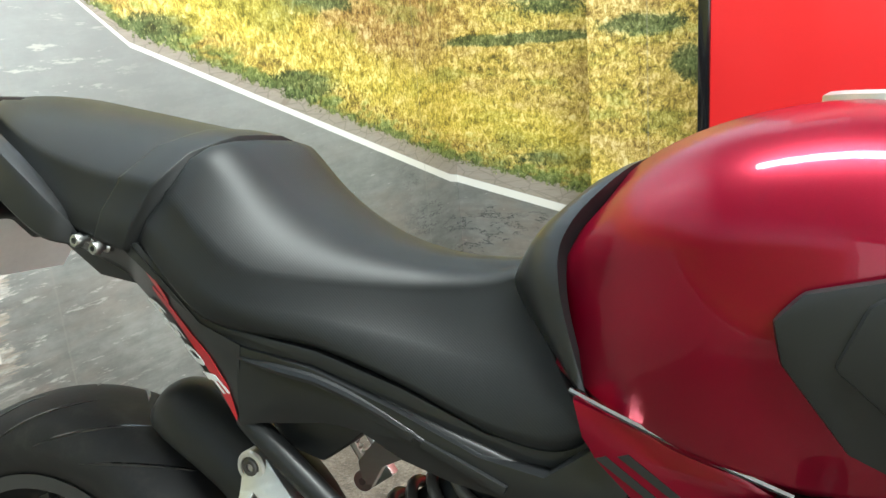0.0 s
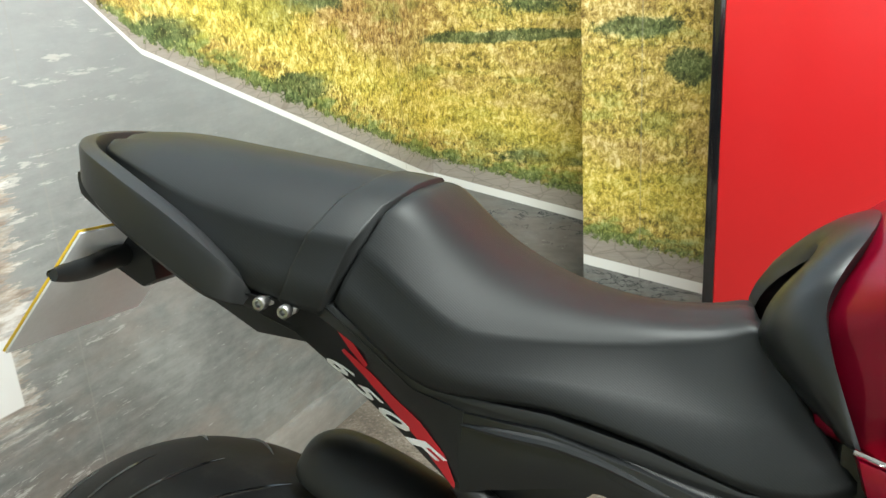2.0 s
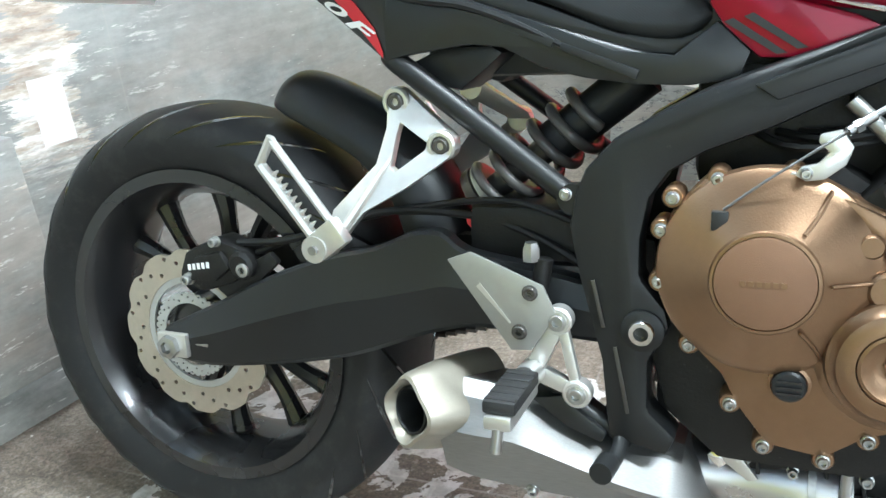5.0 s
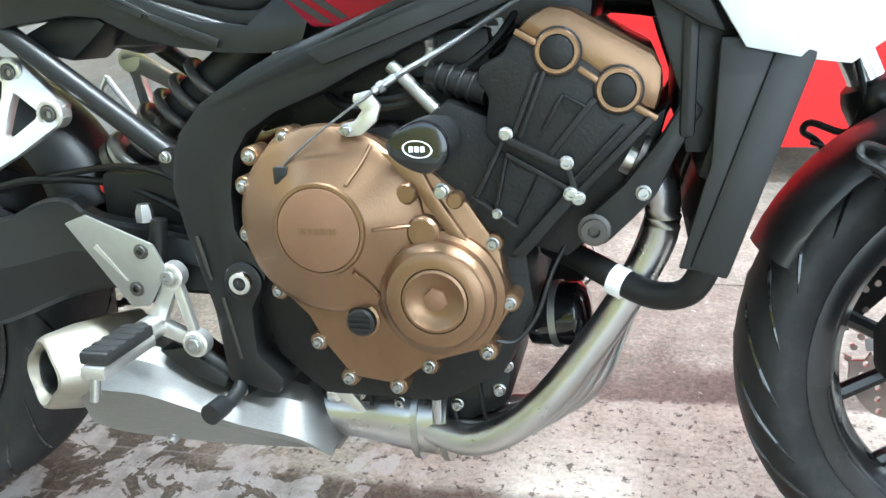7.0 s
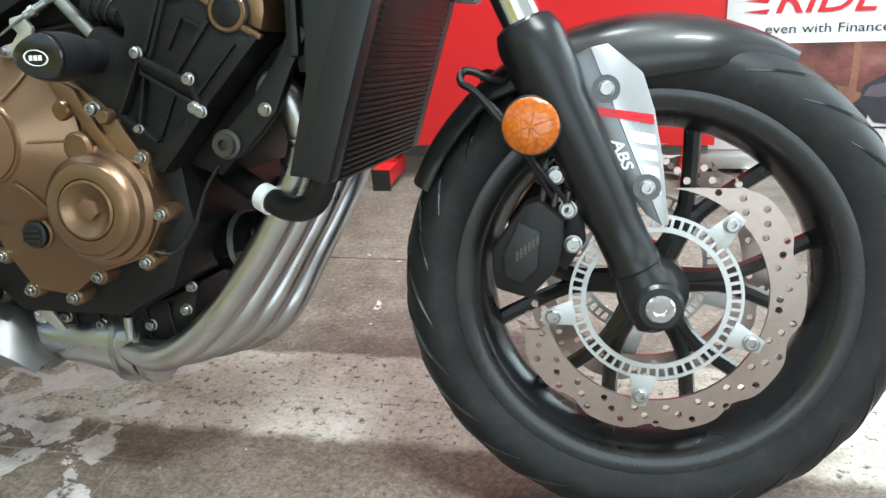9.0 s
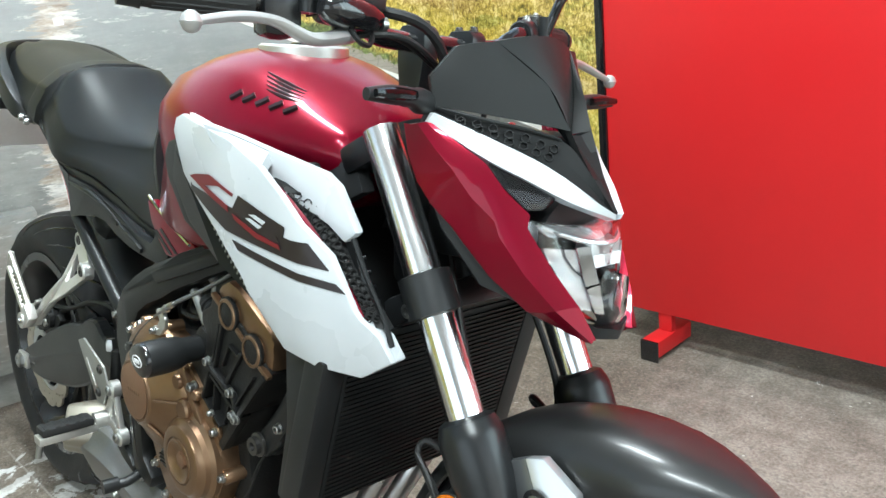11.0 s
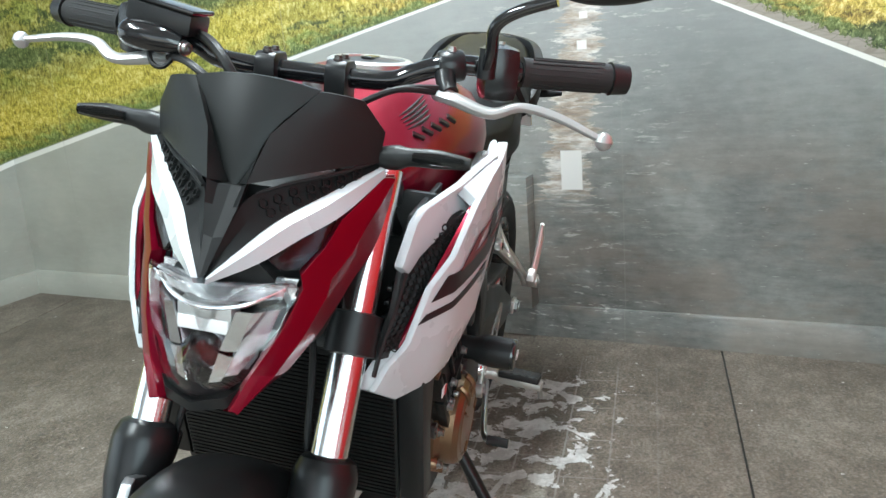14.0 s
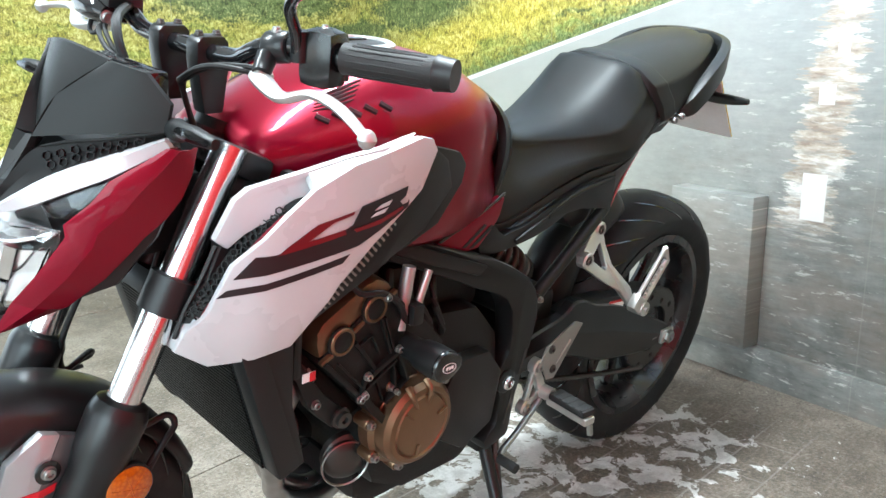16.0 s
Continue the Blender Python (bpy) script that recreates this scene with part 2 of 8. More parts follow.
def mural_print():
    """A printed road photo: (s, z) along and up the walls come from the UV map."""
    n = Nodes("road_mural_print")
    uv = n.node("ShaderNodeUVMap", uv_map="mural")
    sep = n.node("ShaderNodeSeparateXYZ")
    n.put(sep.inputs[0], uv.outputs[0])
    s, z = sep.outputs[0], sep.outputs[1]
    at = uv.outputs[0]

    def stretched(sx, sy):
        mp = n.node("ShaderNodeMapping")
        mp.inputs["Scale"].default_value = (sx, sy, 1)
        n.put(mp.inputs[0], at)
        return mp.outputs[0]

    fine = n.noise(stretched(1, 1), 55.0, 4.0, 0.7)
    right = n.math("MAXIMUM", n.math("MULTIPLY_ADD", s, -0.475, 1.377), n.math("MULTIPLY_ADD", s, -0.95, 1.72))
    right = n.math("MAXIMUM", right, n.math("MULTIPLY_ADD", s, -0.26, 0.994))
    boxed = n.step(s, 2.6, 0.01)
    right = n.math("ADD", n.math("MULTIPLY", right, n.math("SUBTRACT", 1.0, boxed)), n.math("MULTIPLY", boxed, n.math("MULTIPLY_ADD", s, -0.23, 0.953)))
    left = n.math("MULTIPLY_ADD", s, 0.234, 1.12)
    edge = n.math("MINIMUM", right, left)
    is_right = n.step(s, 0.45, 0.02)
    above = n.math("SUBTRACT", z, edge)
    width = n.math("MULTIPLY_ADD", n.math("SUBTRACT", 1.25, z), 0.029, 0.004)
    jag = n.math("MULTIPLY_ADD", fine, 0.06, -0.03)
    grass_off = n.math("MULTIPLY_ADD", is_right, n.math("MULTIPLY", width, 2.0), n.math("MULTIPLY", width, 1.15))
    grass = n.step(n.math("SUBTRACT", n.math("ADD", above, n.math("MULTIPLY", jag, n.math("MULTIPLY_ADD", is_right, 1.4, 0.1))), grass_off), 0.0, 0.008)
    line = n.math("MULTIPLY", n.step(n.math("ADD", above, n.math("MULTIPLY", jag, 0.06)), 0.0, 0.003),
                  n.math("SUBTRACT", 1.0, n.step(n.math("SUBTRACT", above, width), 0.0, 0.003)))
    verge = n.math("MULTIPLY", n.step(n.math("SUBTRACT", above, width), 0.0, 0.004), is_right)

    # road surface
    streaks = n.noise(stretched(3.0, 16.0), 3.5, 6.0, 0.65)
    cloud = n.noise(stretched(1, 1), 1.7, 4.0)
    road = n.ramp(n.math("ADD", n.math("MULTIPLY", streaks, 0.22), n.math("ADD", n.math("MULTIPLY", cloud, 0.48), n.math("MULTIPLY", n.noise(stretched(1.0, 1.6), 16.0, 6.0, 0.75), 0.30))),
                  [(0.41, (0.118, 0.120, 0.112)), (0.5, (0.196, 0.199, 0.186)), (0.60, (0.285, 0.284, 0.266))])
    # the road gets paler towards its left
    left_pale = n.math("SUBTRACT", 1.0, n.step(s, -0.25, 1.1))
    road = n.mix(n.math("MULTIPLY", left_pale, 0.72), road, n.ramp(cloud, [(0.35, (0.40, 0.40, 0.345)), (0.65, (0.52, 0.515, 0.445))]))
    haze = n.step(z, 0.75, 0.9)
    road = n.mix(n.math("MULTIPLY", haze, 0.6), road, (0.40, 0.42, 0.42))
    earthy = n.math("MULTIPLY", n.step(n.noise(stretched(1.0, 2.4), 1.6, 5.0, 0.65), 0.50, 0.14), n.math("SUBTRACT", 1.0, n.step(z, 0.62, 0.5)))
    # the road is slightly darker between s 0.55 and 2.1
    shade = n.math("MULTIPLY", n.step(s, 0.55, 0.5), n.math("SUBTRACT", 1.0, n.step(s, 2.1, 0.3)))
    road = n.mix(n.math("MULTIPLY", shade, 0.16), road, (0.115, 0.118, 0.112))
    road = n.mix(n.math("MULTIPLY", earthy, n.math("MULTIPLY_ADD", left_pale, -0.35, 0.45)), road, (0.235, 0.185, 0.150))
    flecks = n.step(n.noise(stretched(7.0, 40.0), 4.0, 3.0, 0.6), 0.69, 0.03)
    road = n.mix(n.math("MULTIPLY", flecks, n.math("SUBTRACT", 0.55, n.math("MULTIPLY", haze, 0.5))), road, (0.52, 0.51, 0.48))
    vein = n.math("ABSOLUTE", n.math("SUBTRACT", n.noise(stretched(2.0, 6.0), 3.2, 6.0, 0.7), 0.5))
    crack = n.math("MULTIPLY", n.math("SUBTRACT", 1.0, n.step(vein, 0.010, 0.008)),
                   n.math("MULTIPLY", n.step(s, 1.60, 0.3), n.step(n.noise(stretched(1, 2), 3.0, 2.0), 0.52, 0.06)))
    road = n.mix(crack, road, (0.05, 0.05, 0.055))
    # pale worn strip with the centre dashes
    centre = n.math("MULTIPLY_ADD", z, 0.12, 0.225)
    off = n.math("ABSOLUTE", n.math("SUBTRACT", s, centre))
    torn = n.noise(stretched(2.2, 15.0), 3.1, 8.0, 0.74)
    half_width = n.math("MULTIPLY_ADD", z, -0.06, 0.098)
    ragged = n.math("ADD", half_width, n.math("ADD", n.math("MULTIPLY_ADD", torn, 0.30, -0.15), n.math("MULTIPLY_ADD", n.noise(stretched(1.0, 3.0), 2.2, 2.0), 0.12, -0.045)))
    strip = n.math("MULTIPLY", n.math("SUBTRACT", 1.0, n.step(n.math("SUBTRACT", off, ragged), 0.0, 0.012)), n.step(n.math("MULTIPLY_ADD", torn, 0.3, n.math("SUBTRACT", z, 0.15)), 0.47, 0.10))
    holes = n.step(n.noise(stretched(3.0, 12.0), 5.0, 6.0, 0.7), 0.46, 0.12)
    pale = n.ramp(n.noise(stretched(1.2, 5.0), 4.0, 6.0, 0.7), [(0.38, (0.26, 0.20, 0.155)), (0.48, (0.46, 0.395, 0.33)), (0.57, (0.70, 0.68, 0.64))])
    road = n.mix(n.math("MULTIPLY", n.math("MULTIPLY", strip, n.math("MULTIPLY_ADD", holes, 0.45, 0.55)), 0.95), road, pale)
    # torn horizontal wisps beside the strip
    wisps = n.math("MULTIPLY", n.step(n.noise(stretched(2.4, 12.0), 3.4, 7.0, 0.74), 0.60, 0.05), n.math("SUBTRACT", 1.0, n.step(off, 0.30, 0.35)))
    road = n.mix(n.math("MULTIPLY", wisps, 0.65), road, (0.58, 0.56, 0.52))

    def dash(s0, s1, z0, z1):
        a = n.math("MULTIPLY", n.step(s, s0, 0.004), n.math("SUBTRACT", 1.0, n.step(s, s1, 0.004)))
        b = n.math("MULTIPLY", n.step(z, z0, 0.004), n.math("SUBTRACT", 1.0, n.step(z, z1, 0.004)))
        return n.math("MULTIPLY", a, b)

    dashes = dash(0.270, 0.338, 0.495, 0.620)
    for box in ((0.295, 0.338, 0.800, 0.850), (0.335, 0.365, 0.925, 0.952), (0.345, 0.37, 1.015, 1.035)):
        dashes = n.math("ADD", dashes, dash(*box))
    road = n.mix(dashes, road, (0.74, 0.73, 0.70))

    # meadow: upright blades, tufts, broad patches of gold, straw, brown and green
    blades = n.noise(stretched(1.4, 0.9), 58.0, 5.0, 0.72, 0.8)
    tufts, patch = n.noise(stretched(1.0, 1.9), 15.0, 4.0, 0.62), n.noise(stretched(1.0, 2.4), 4.2, 4.0, 0.6)
    seeds = n.noise(stretched(1.4, 1.0), 185.0, 2.0, 0.6)
    grain = n.math("MULTIPLY_ADD", n.math("ADD", n.math("MULTIPLY", blades, 0.62), n.math("ADD", n.math("MULTIPLY", tufts, 0.26), n.math("MULTIPLY", seeds, 0.12))), 1.18, -0.09)
    gold = n.ramp(grain, [(0.38, (0.10, 0.078, 0.018)), (0.455, (0.34, 0.245, 0.055)), (0.52, (0.62, 0.45, 0.095)), (0.60, (0.88, 0.74, 0.32))])
    straw = n.ramp(grain, [(0.38, (0.15, 0.092, 0.024)), (0.46, (0.40, 0.26, 0.075)), (0.53, (0.60, 0.43, 0.16)), (0.61, (0.80, 0.68, 0.38))])
    brown = n.ramp(grain, [(0.38, (0.12, 0.065, 0.020)), (0.46, (0.33, 0.18, 0.055)), (0.53, (0.52, 0.33, 0.12)), (0.61, (0.74, 0.56, 0.30))])
    green = n.ramp(grain, [(0.36, (0.035, 0.055, 0.012)), (0.47, (0.12, 0.18, 0.03)), (0.56, (0.25, 0.32, 0.07)), (0.66, (0.45, 0.50, 0.16))])
    leaf = n.ramp(grain, [(0.38, (0.020, 0.034, 0.012)), (0.48, (0.075, 0.11, 0.04)), (0.56, (0.15, 0.20, 0.08)), (0.66, (0.33, 0.38, 0.19))])
    low = n.math("SUBTRACT", above, grass_off)

    def spot(cs, cz, rs, rz, soft=0.5):
        """1 inside a ragged oval of the print round (cs, cz)."""
        a, b = n.math("DIVIDE", n.math("SUBTRACT", s, cs), rs), n.math("DIVIDE", n.math("SUBTRACT", z, cz), rz)
        far_off = n.math("SQRT", n.math("ADD", n.math("MULTIPLY", a, a), n.math("MULTIPLY", b, b)))
        return n.math("SUBTRACT", 1.0, n.step(n.math("ADD", far_off, n.math("MULTIPLY_ADD", n.math("ADD", n.math("ADD", tufts, blades), patch), 1.5, -2.25)), 1.0, soft))

    meadow = n.mix(n.math("MULTIPLY", n.step(patch, 0.54, 0.14), 0.7), gold, straw)
    meadow = n.mix(n.math("MULTIPLY", spot(1.50, 1.05, 0.34, 0.12, 0.9), 0.9), meadow, brown)
    meadow = n.mix(n.math("MULTIPLY", n.math("SUBTRACT", 1.0, n.step(s, -0.35, 0.5)), 0.55), meadow, green)
    meadow = n.mix(n.math("MULTIPLY", n.math("SUBTRACT", 1.0, n.step(patch, 0.43, 0.12)), 0.45), meadow, green)
    near_road = n.math("SUBTRACT", 1.0, n.step(n.math("ADD", low, n.math("MULTIPLY_ADD", n.math("ADD", tufts, patch), -0.32, 0.29)), 0.0, 0.06))
    meadow = n.mix(n.math("MULTIPLY", near_road, 0.85), meadow, green)
    foot_dark = n.math("SUBTRACT", 1.0, n.step(n.math("ADD", low, n.math("MULTIPLY_ADD", tufts, -0.16, 0.075)), 0.025, 0.05))
    meadow = n.mix(n.math("MULTIPLY", foot_dark, 0.7), meadow, leaf)
    for oval in ((1.03, 1.15, 0.085, 0.075), (1.12, 1.07, 0.08, 0.035), (1.26, 1.10, 0.15, 0.030), (1.18, 0.90, 0.16, 0.040), (0.80, 1.07, 0.12, 0.030), (2.17, 1.10, 0.19, 0.062), (2.05, 0.957, 0.30, 0.018), (2.20, 0.60, 0.16, 0.035), (2.82, 0.985, 0.11, 0.030), (2.96, 0.885, 0.06, 0.045), (3.35, 0.93, 0.16, 0.06), (-0.62, 1.12, 0.16, 0.05), (-1.05, 1.22, 0.30, 0.07), (-1.55, 1.14, 0.40, 0.10), (-0.75, 1.30, 0.40, 0.08), (-2.1, 1.05, 0.30, 0.05), (-2.7, 1.20, 0.5, 0.10)):
        meadow = n.mix(n.math("MULTIPLY", spot(*oval, 0.5), 0.9), meadow, leaf)
    bright = n.math("MULTIPLY", n.step(n.math("ADD", low, n.math("MULTIPLY_ADD", patch, 0.25, -0.12)), 0.10, 0.05), n.math("SUBTRACT", 1.0, n.step(n.math("ADD", low, n.math("MULTIPLY_ADD", tufts, 0.2, -0.10)), 0.25, 0.10)))
    meadow = n.mix(n.math("MULTIPLY", bright, 0.55), meadow, n.ramp(grain, [(0.38, (0.22, 0.18, 0.02)), (0.46, (0.54, 0.42, 0.06)), (0.53, (0.78, 0.62, 0.10)), (0.61, (0.92, 0.80, 0.32))]))
    flower = n.step(n.noise(stretched(1.6, 1.0), 110.0, 2.0, 0.5), 0.68, 0.05)
    meadow = n.mix(n.math("MULTIPLY", flower, 0.55), meadow, (0.84, 0.78, 0.34))
    far = n.step(z, 1.5, 0.25)
    meadow = n.mix(far, meadow, n.ramp(tufts, [(0.3, (0.42, 0.58, 0.78)), (0.7, (0.75, 0.80, 0.85))]))

    stone = n.node("ShaderNodeTexVoronoi", feature="DISTANCE_TO_EDGE")
    n.put(stone.inputs["Vector"], stretched(1.0, 2.2))
    stone.inputs["Scale"].default_value = 17.0
    gravel = n.mix(n.noise(stretched(2.0, 14.0), 9.0, 4.0, 0.7), (0.25, 0.215, 0.18), (0.44, 0.39, 0.34))
    gravel = n.mix(n.math("MULTIPLY", n.math("SUBTRACT", 1.0, n.step(stone.outputs[0], 0.03, 0.05)), 0.4), gravel, (0.15, 0.125, 0.10))
    colour = n.mix(verge, road, gravel)
    colour = n.mix(grass, colour, meadow)
    colour = n.mix(line, colour, (0.80, 0.79, 0.75))
    # joints between the hung widths of the print
    across = n.math("ABSOLUTE", n.math("SUBTRACT", n.math("PINGPONG", n.math("ADD", s, 1.915), 0.595), 0.0))
    seam = n.math("SUBTRACT", 1.0, n.step(across, 0.0018, 0.0018))
    colour = n.mix(n.math("MULTIPLY", seam, 0.30), colour, (0.30, 0.29, 0.26))
    n.set(base=colour, rough=0.34, spec=0.4)
    return n.mat


def concrete_floor():
    n = Nodes("worn_concrete_floor")
    c = n.node("ShaderNodeNewGeometry")
    v = c.outputs["Position"]
    sep = n.node("ShaderNodeSeparateXYZ")
    n.put(sep.inputs[0], v)
    x, y = sep.outputs[0], sep.outputs[1]
    big, mid, fine = n.noise(v, 1.6, 5.0, 0.6), n.noise(v, 14.0, 6.0, 0.7), n.noise(v, 130.0, 4.0, 0.7)
    tone = n.math("ADD", n.math("MULTIPLY", big, 0.30), n.math("ADD", n.math("MULTIPLY", mid, 0.35), n.math("MULTIPLY", fine, 0.35)))
    base = n.ramp(tone, [(0.39, (0.066, 0.052, 0.040)), (0.5, (0.162, 0.132, 0.104)), (0.60, (0.29, 0.25, 0.206))])
    base = n.mix(n.math("MULTIPLY", n.step(n.noise(v, 190.0, 3.0, 0.6), 0.55, 0.10), 0.40), base, (0.045, 0.036, 0.030))
    base = n.mix(n.math("MULTIPLY", n.step(n.noise(v, 95.0, 4.0, 0.7), 0.585, 0.06), 0.40), base, (0.36, 0.32, 0.28))
    # pale band of old paint along the bike
    wob = n.math("MULTIPLY_ADD", mid, 0.05, -0.025)
    yy = n.math("ADD", y, wob)
    band = n.math("MULTIPLY", n.step(yy, 0.085, 0.03), n.math("SUBTRACT", 1.0, n.step(n.math("SUBTRACT", yy, n.math("MULTIPLY", x, 0.03)), 0.298, 0.012)))
    band = n.math("MULTIPLY", band, n.step(x, 0.42, 0.3))
    base = n.mix(n.math("MULTIPLY", band, 0.92), base, n.ramp(tone, [(0.40, (0.30, 0.27, 0.215)), (0.5, (0.56, 0.52, 0.44)), (0.6, (0.74, 0.70, 0.62))]))
    pits = n.step(n.noise(v, 62.0, 4.0, 0.68), 0.60, 0.06)
    base = n.mix(n.math("MULTIPLY", pits, 0.9), base, (0.10, 0.085, 0.07))
    worn = n.math("MULTIPLY", n.step(n.math("ADD", x, n.math("MULTIPLY", big, 0.3)), 1.0, 0.35), n.step(n.math("ADD", y, wob), 0.32, 0.06))
    base = n.mix(n.math("MULTIPLY", worn, 0.25), base, n.ramp(tone, [(0.39, (0.11, 0.098, 0.088)), (0.61, (0.42, 0.385, 0.35))]))
    # flaking white paint under and beside the bike
    flake_noise = n.noise(v, 12.5, 7.0, 0.64, 0.5)
    zone = n.math("MULTIPLY", n.math("MULTIPLY", n.step(x, -0.28, 0.25), n.math("SUBTRACT", 1.0, n.step(x, 0.72, 0.35))),
                  n.math("MULTIPLY", n.step(y, -0.24, 0.22), n.math("SUBTRACT", 1.0, n.step(y, 0.46, 0.45))))
    limit = n.math("MULTIPLY_ADD", zone, -0.195, 0.700)
    flakes = n.step(flake_noise, limit, 0.02)
    tile_line = n.node("ShaderNodeTexBrick")
    n.put(tile_line.inputs["Vector"], v)
    tile_line.inputs["Scale"].default_value, tile_line.inputs["Mortar Size"].default_value = 5.0, 0.012
    tile_line.inputs["Brick Width"].default_value, tile_line.inputs["Row Height"].default_value = 0.9, 0.55
    base = n.mix(n.math("MULTIPLY", n.math("MULTIPLY", zone, tile_line.outputs[1]), 0.28), base, (0.55, 0.53, 0.50))
    base = n.mix(n.math("MULTIPLY", flakes, n.math("MULTIPLY_ADD", n.step(mid, 0.5, 0.15), 0.35, 0.55)), base, n.mix(fine, (0.56, 0.55, 0.53), (0.78, 0.77, 0.75)))
    specks = n.step(n.noise(v, 40.0, 3.0, 0.5), 0.73, 0.02)
    base = n.mix(n.math("MULTIPLY", specks, 0.85), base, (0.66, 0.63, 0.58))
    rust = n.node("ShaderNodeVectorMath", operation="DISTANCE")
    n.put(rust.inputs[0], v)
    rust.inputs[1].default_value = (-0.33, -0.57, 0.0)
    base = n.mix(n.math("MULTIPLY", n.math("SUBTRACT", 1.0, n.step(n.math("ADD", rust.outputs[1], n.math("MULTIPLY", mid, 0.05)), 0.07, 0.06)), 0.7), base, (0.25, 0.10, 0.035))
    n.set(base=base, rough=n.math("MULTIPLY_ADD", mid, 0.25, 0.42), spec=0.4)
    n.bump(n.math("ADD", mid, n.math("MULTIPLY", fine, 0.8)), 0.42, 0.004)
    return n.mat


def banner_photo():
    n = Nodes("banner_photo_print")
    v = n.coords(scale=(3, 1, 5))
    t = n.noise(v, 2.2, 5.0, 0.6)
    n.set(base=n.ramp(t, [(0.36, (0.06, 0.022, 0.020)), (0.5, (0.155, 0.050, 0.042)), (0.62, (0.24, 0.095, 0.075)), (0.78, (0.34, 0.22, 0.19))]), rough=0.35)
    return n.mat


MURAL, FLOOR_MAT, PHOTO = mural_print(), concrete_floor(), banner_photo()
BOARD_RED = plain("red_board_laminate", (0.57, 0.015, 0.017), 0.36, vary=0.04)
ROOM_PAINT = plain("pale_room_paint", (0.62, 0.61, 0.59), 0.7, vary=0.06)
BANNER_WHITE = plain("banner_white_print", (0.80, 0.80, 0.80), 0.35, vary=0.03)
BANNER_RED = plain("banner_red_print", (0.55, 0.018, 0.025), 0.35, vary=0.05)
BANNER_DARK = plain("banner_dark_print", (0.03, 0.03, 0.035), 0.35)
BANNER_GREY = plain("banner_road_print", (0.62, 0.56, 0.57), 0.4, vary=0.15)
BANK_PRINT = plain("banner_earth_print", (0.24, 0.105, 0.065), 0.4, vary=0.7)
BUSH_PRINT = plain("banner_bush_print", (0.13, 0.085, 0.04), 0.4, vary=0.6)
BANNER_PLUM = plain("banner_plum_print", (0.10, 0.075, 0.095), 0.35, vary=0.4)
BLUE = plain("blue_print", (0.02, 0.07, 0.33), 0.35)
LOGO_YELLOW = plain("yellow_print", (0.80, 0.66, 0.02), 0.35)


# ---- mesh helpers ----
def finish(bm, sharp=38.0):
    bmesh.ops.recalc_face_normals(bm, faces=bm.faces)
    for f in bm.faces:
        f.smooth = True
    for e in bm.edges:
        if len(e.link_faces) == 2:
            e.smooth = e.calc_face_angle(0.0) < radians(sharp)


def part(name, bm, material, parent=None, label="", turn=None, sharp=38.0):
    """Links a bmesh as one mesh object, under parent where it is given."""
    if turn is not None:
        bmesh.ops.transform(bm, matrix=turn, verts=bm.verts)
    finish(bm, sharp)
    me = bpy.data.meshes.new(name)
    bm.to_mesh(me)
    bm.free()
    me.materials.append(material)
    ob = new(name, me)
    if parent is not None:
        ob.parent = parent
    if label:
        ob["label"] = label
    return ob


def spline(points, steps):
    """Catmull-Rom through the points, values of any length."""
    pts = [np.array(p, float) for p in points]
    out = []
    for i in range(len(pts) - 1):
        a, b, c, d = pts[max(i - 1, 0)], pts[i], pts[i + 1], pts[min(i + 2, len(pts) - 1)]
        for k in range(steps):
            t = k / steps
            out.append(0.5 * (2 * b + (c - a) * t + (2 * a - 5 * b + 4 * c - d) * t * t + (3 * b - a - 3 * c + d) * t ** 3))
    out.append(pts[-1])
    return out


def skin(bm, rings, closed=True, caps=True):
    """Quads between rings of points of equal length."""
    rows = [[bm.verts.new(p) for p in ring] for ring in rings]
    n = len(rows[0])
    for a, b in zip(rows, rows[1:]):
        for i in range(n if closed else n - 1):
            bm.faces.new((a[i], a[(i + 1) % n], b[(i + 1) % n], b[i]))
    if caps and closed:
        bm.faces.new(rows[0][::-1])
        bm.faces.new(rows[-1])
    return rows


def tube(points, radius, seg=10, steps=6, flat=1.0, up=(0, 0, 1), bm=None):
    """A round or flattened rod along a smooth line; radius may be one number or one for each point."""
    bm = bm or bmesh.new()
    radii = radius if isinstance(radius, (list, tuple)) else [radius] * len(points)
    line = spline([(*p, r) for p, r in zip(points, radii)], steps) if len(points) > 2 else [np.array((*p, r), float) for p, r in zip(points, radii)]
    rings = []
    for i, q in enumerate(line):
        d = Vector(line[min(i + 1, len(line) - 1)][:3] - line[max(i - 1, 0)][:3]).normalized()
        side = d.cross(Vector(up))
        side = side.normalized() if side.length > 1e-3 else d.cross(Vector((0, 1, 0))).normalized()
        top = side.cross(d)
        rings.append([Vector(q[:3]) + float(q[3]) * (math.cos(a) * side * flat + math.sin(a) * top) for a in np.linspace(0, 2 * math.pi, seg, endpoint=False)])
    skin(bm, rings)
    return bm


def lathe(profile, centre, axis=(0, 1, 0), seg=32, bm=None, caps=True):
    """Turns (radius, along) pairs round an axis through centre."""
    bm = bm or bmesh.new()
    axis = Vector(axis).normalized()
    u = axis.orthogonal().normalized()
    w = axis.cross(u)
    rings = [[Vector(centre) + axis * h + r * (math.cos(a) * u + math.sin(a) * w) for a in np.linspace(0, 2 * math.pi, seg, endpoint=False)] for r, h in profile]
    skin(bm, rings, caps=caps)
    return bm


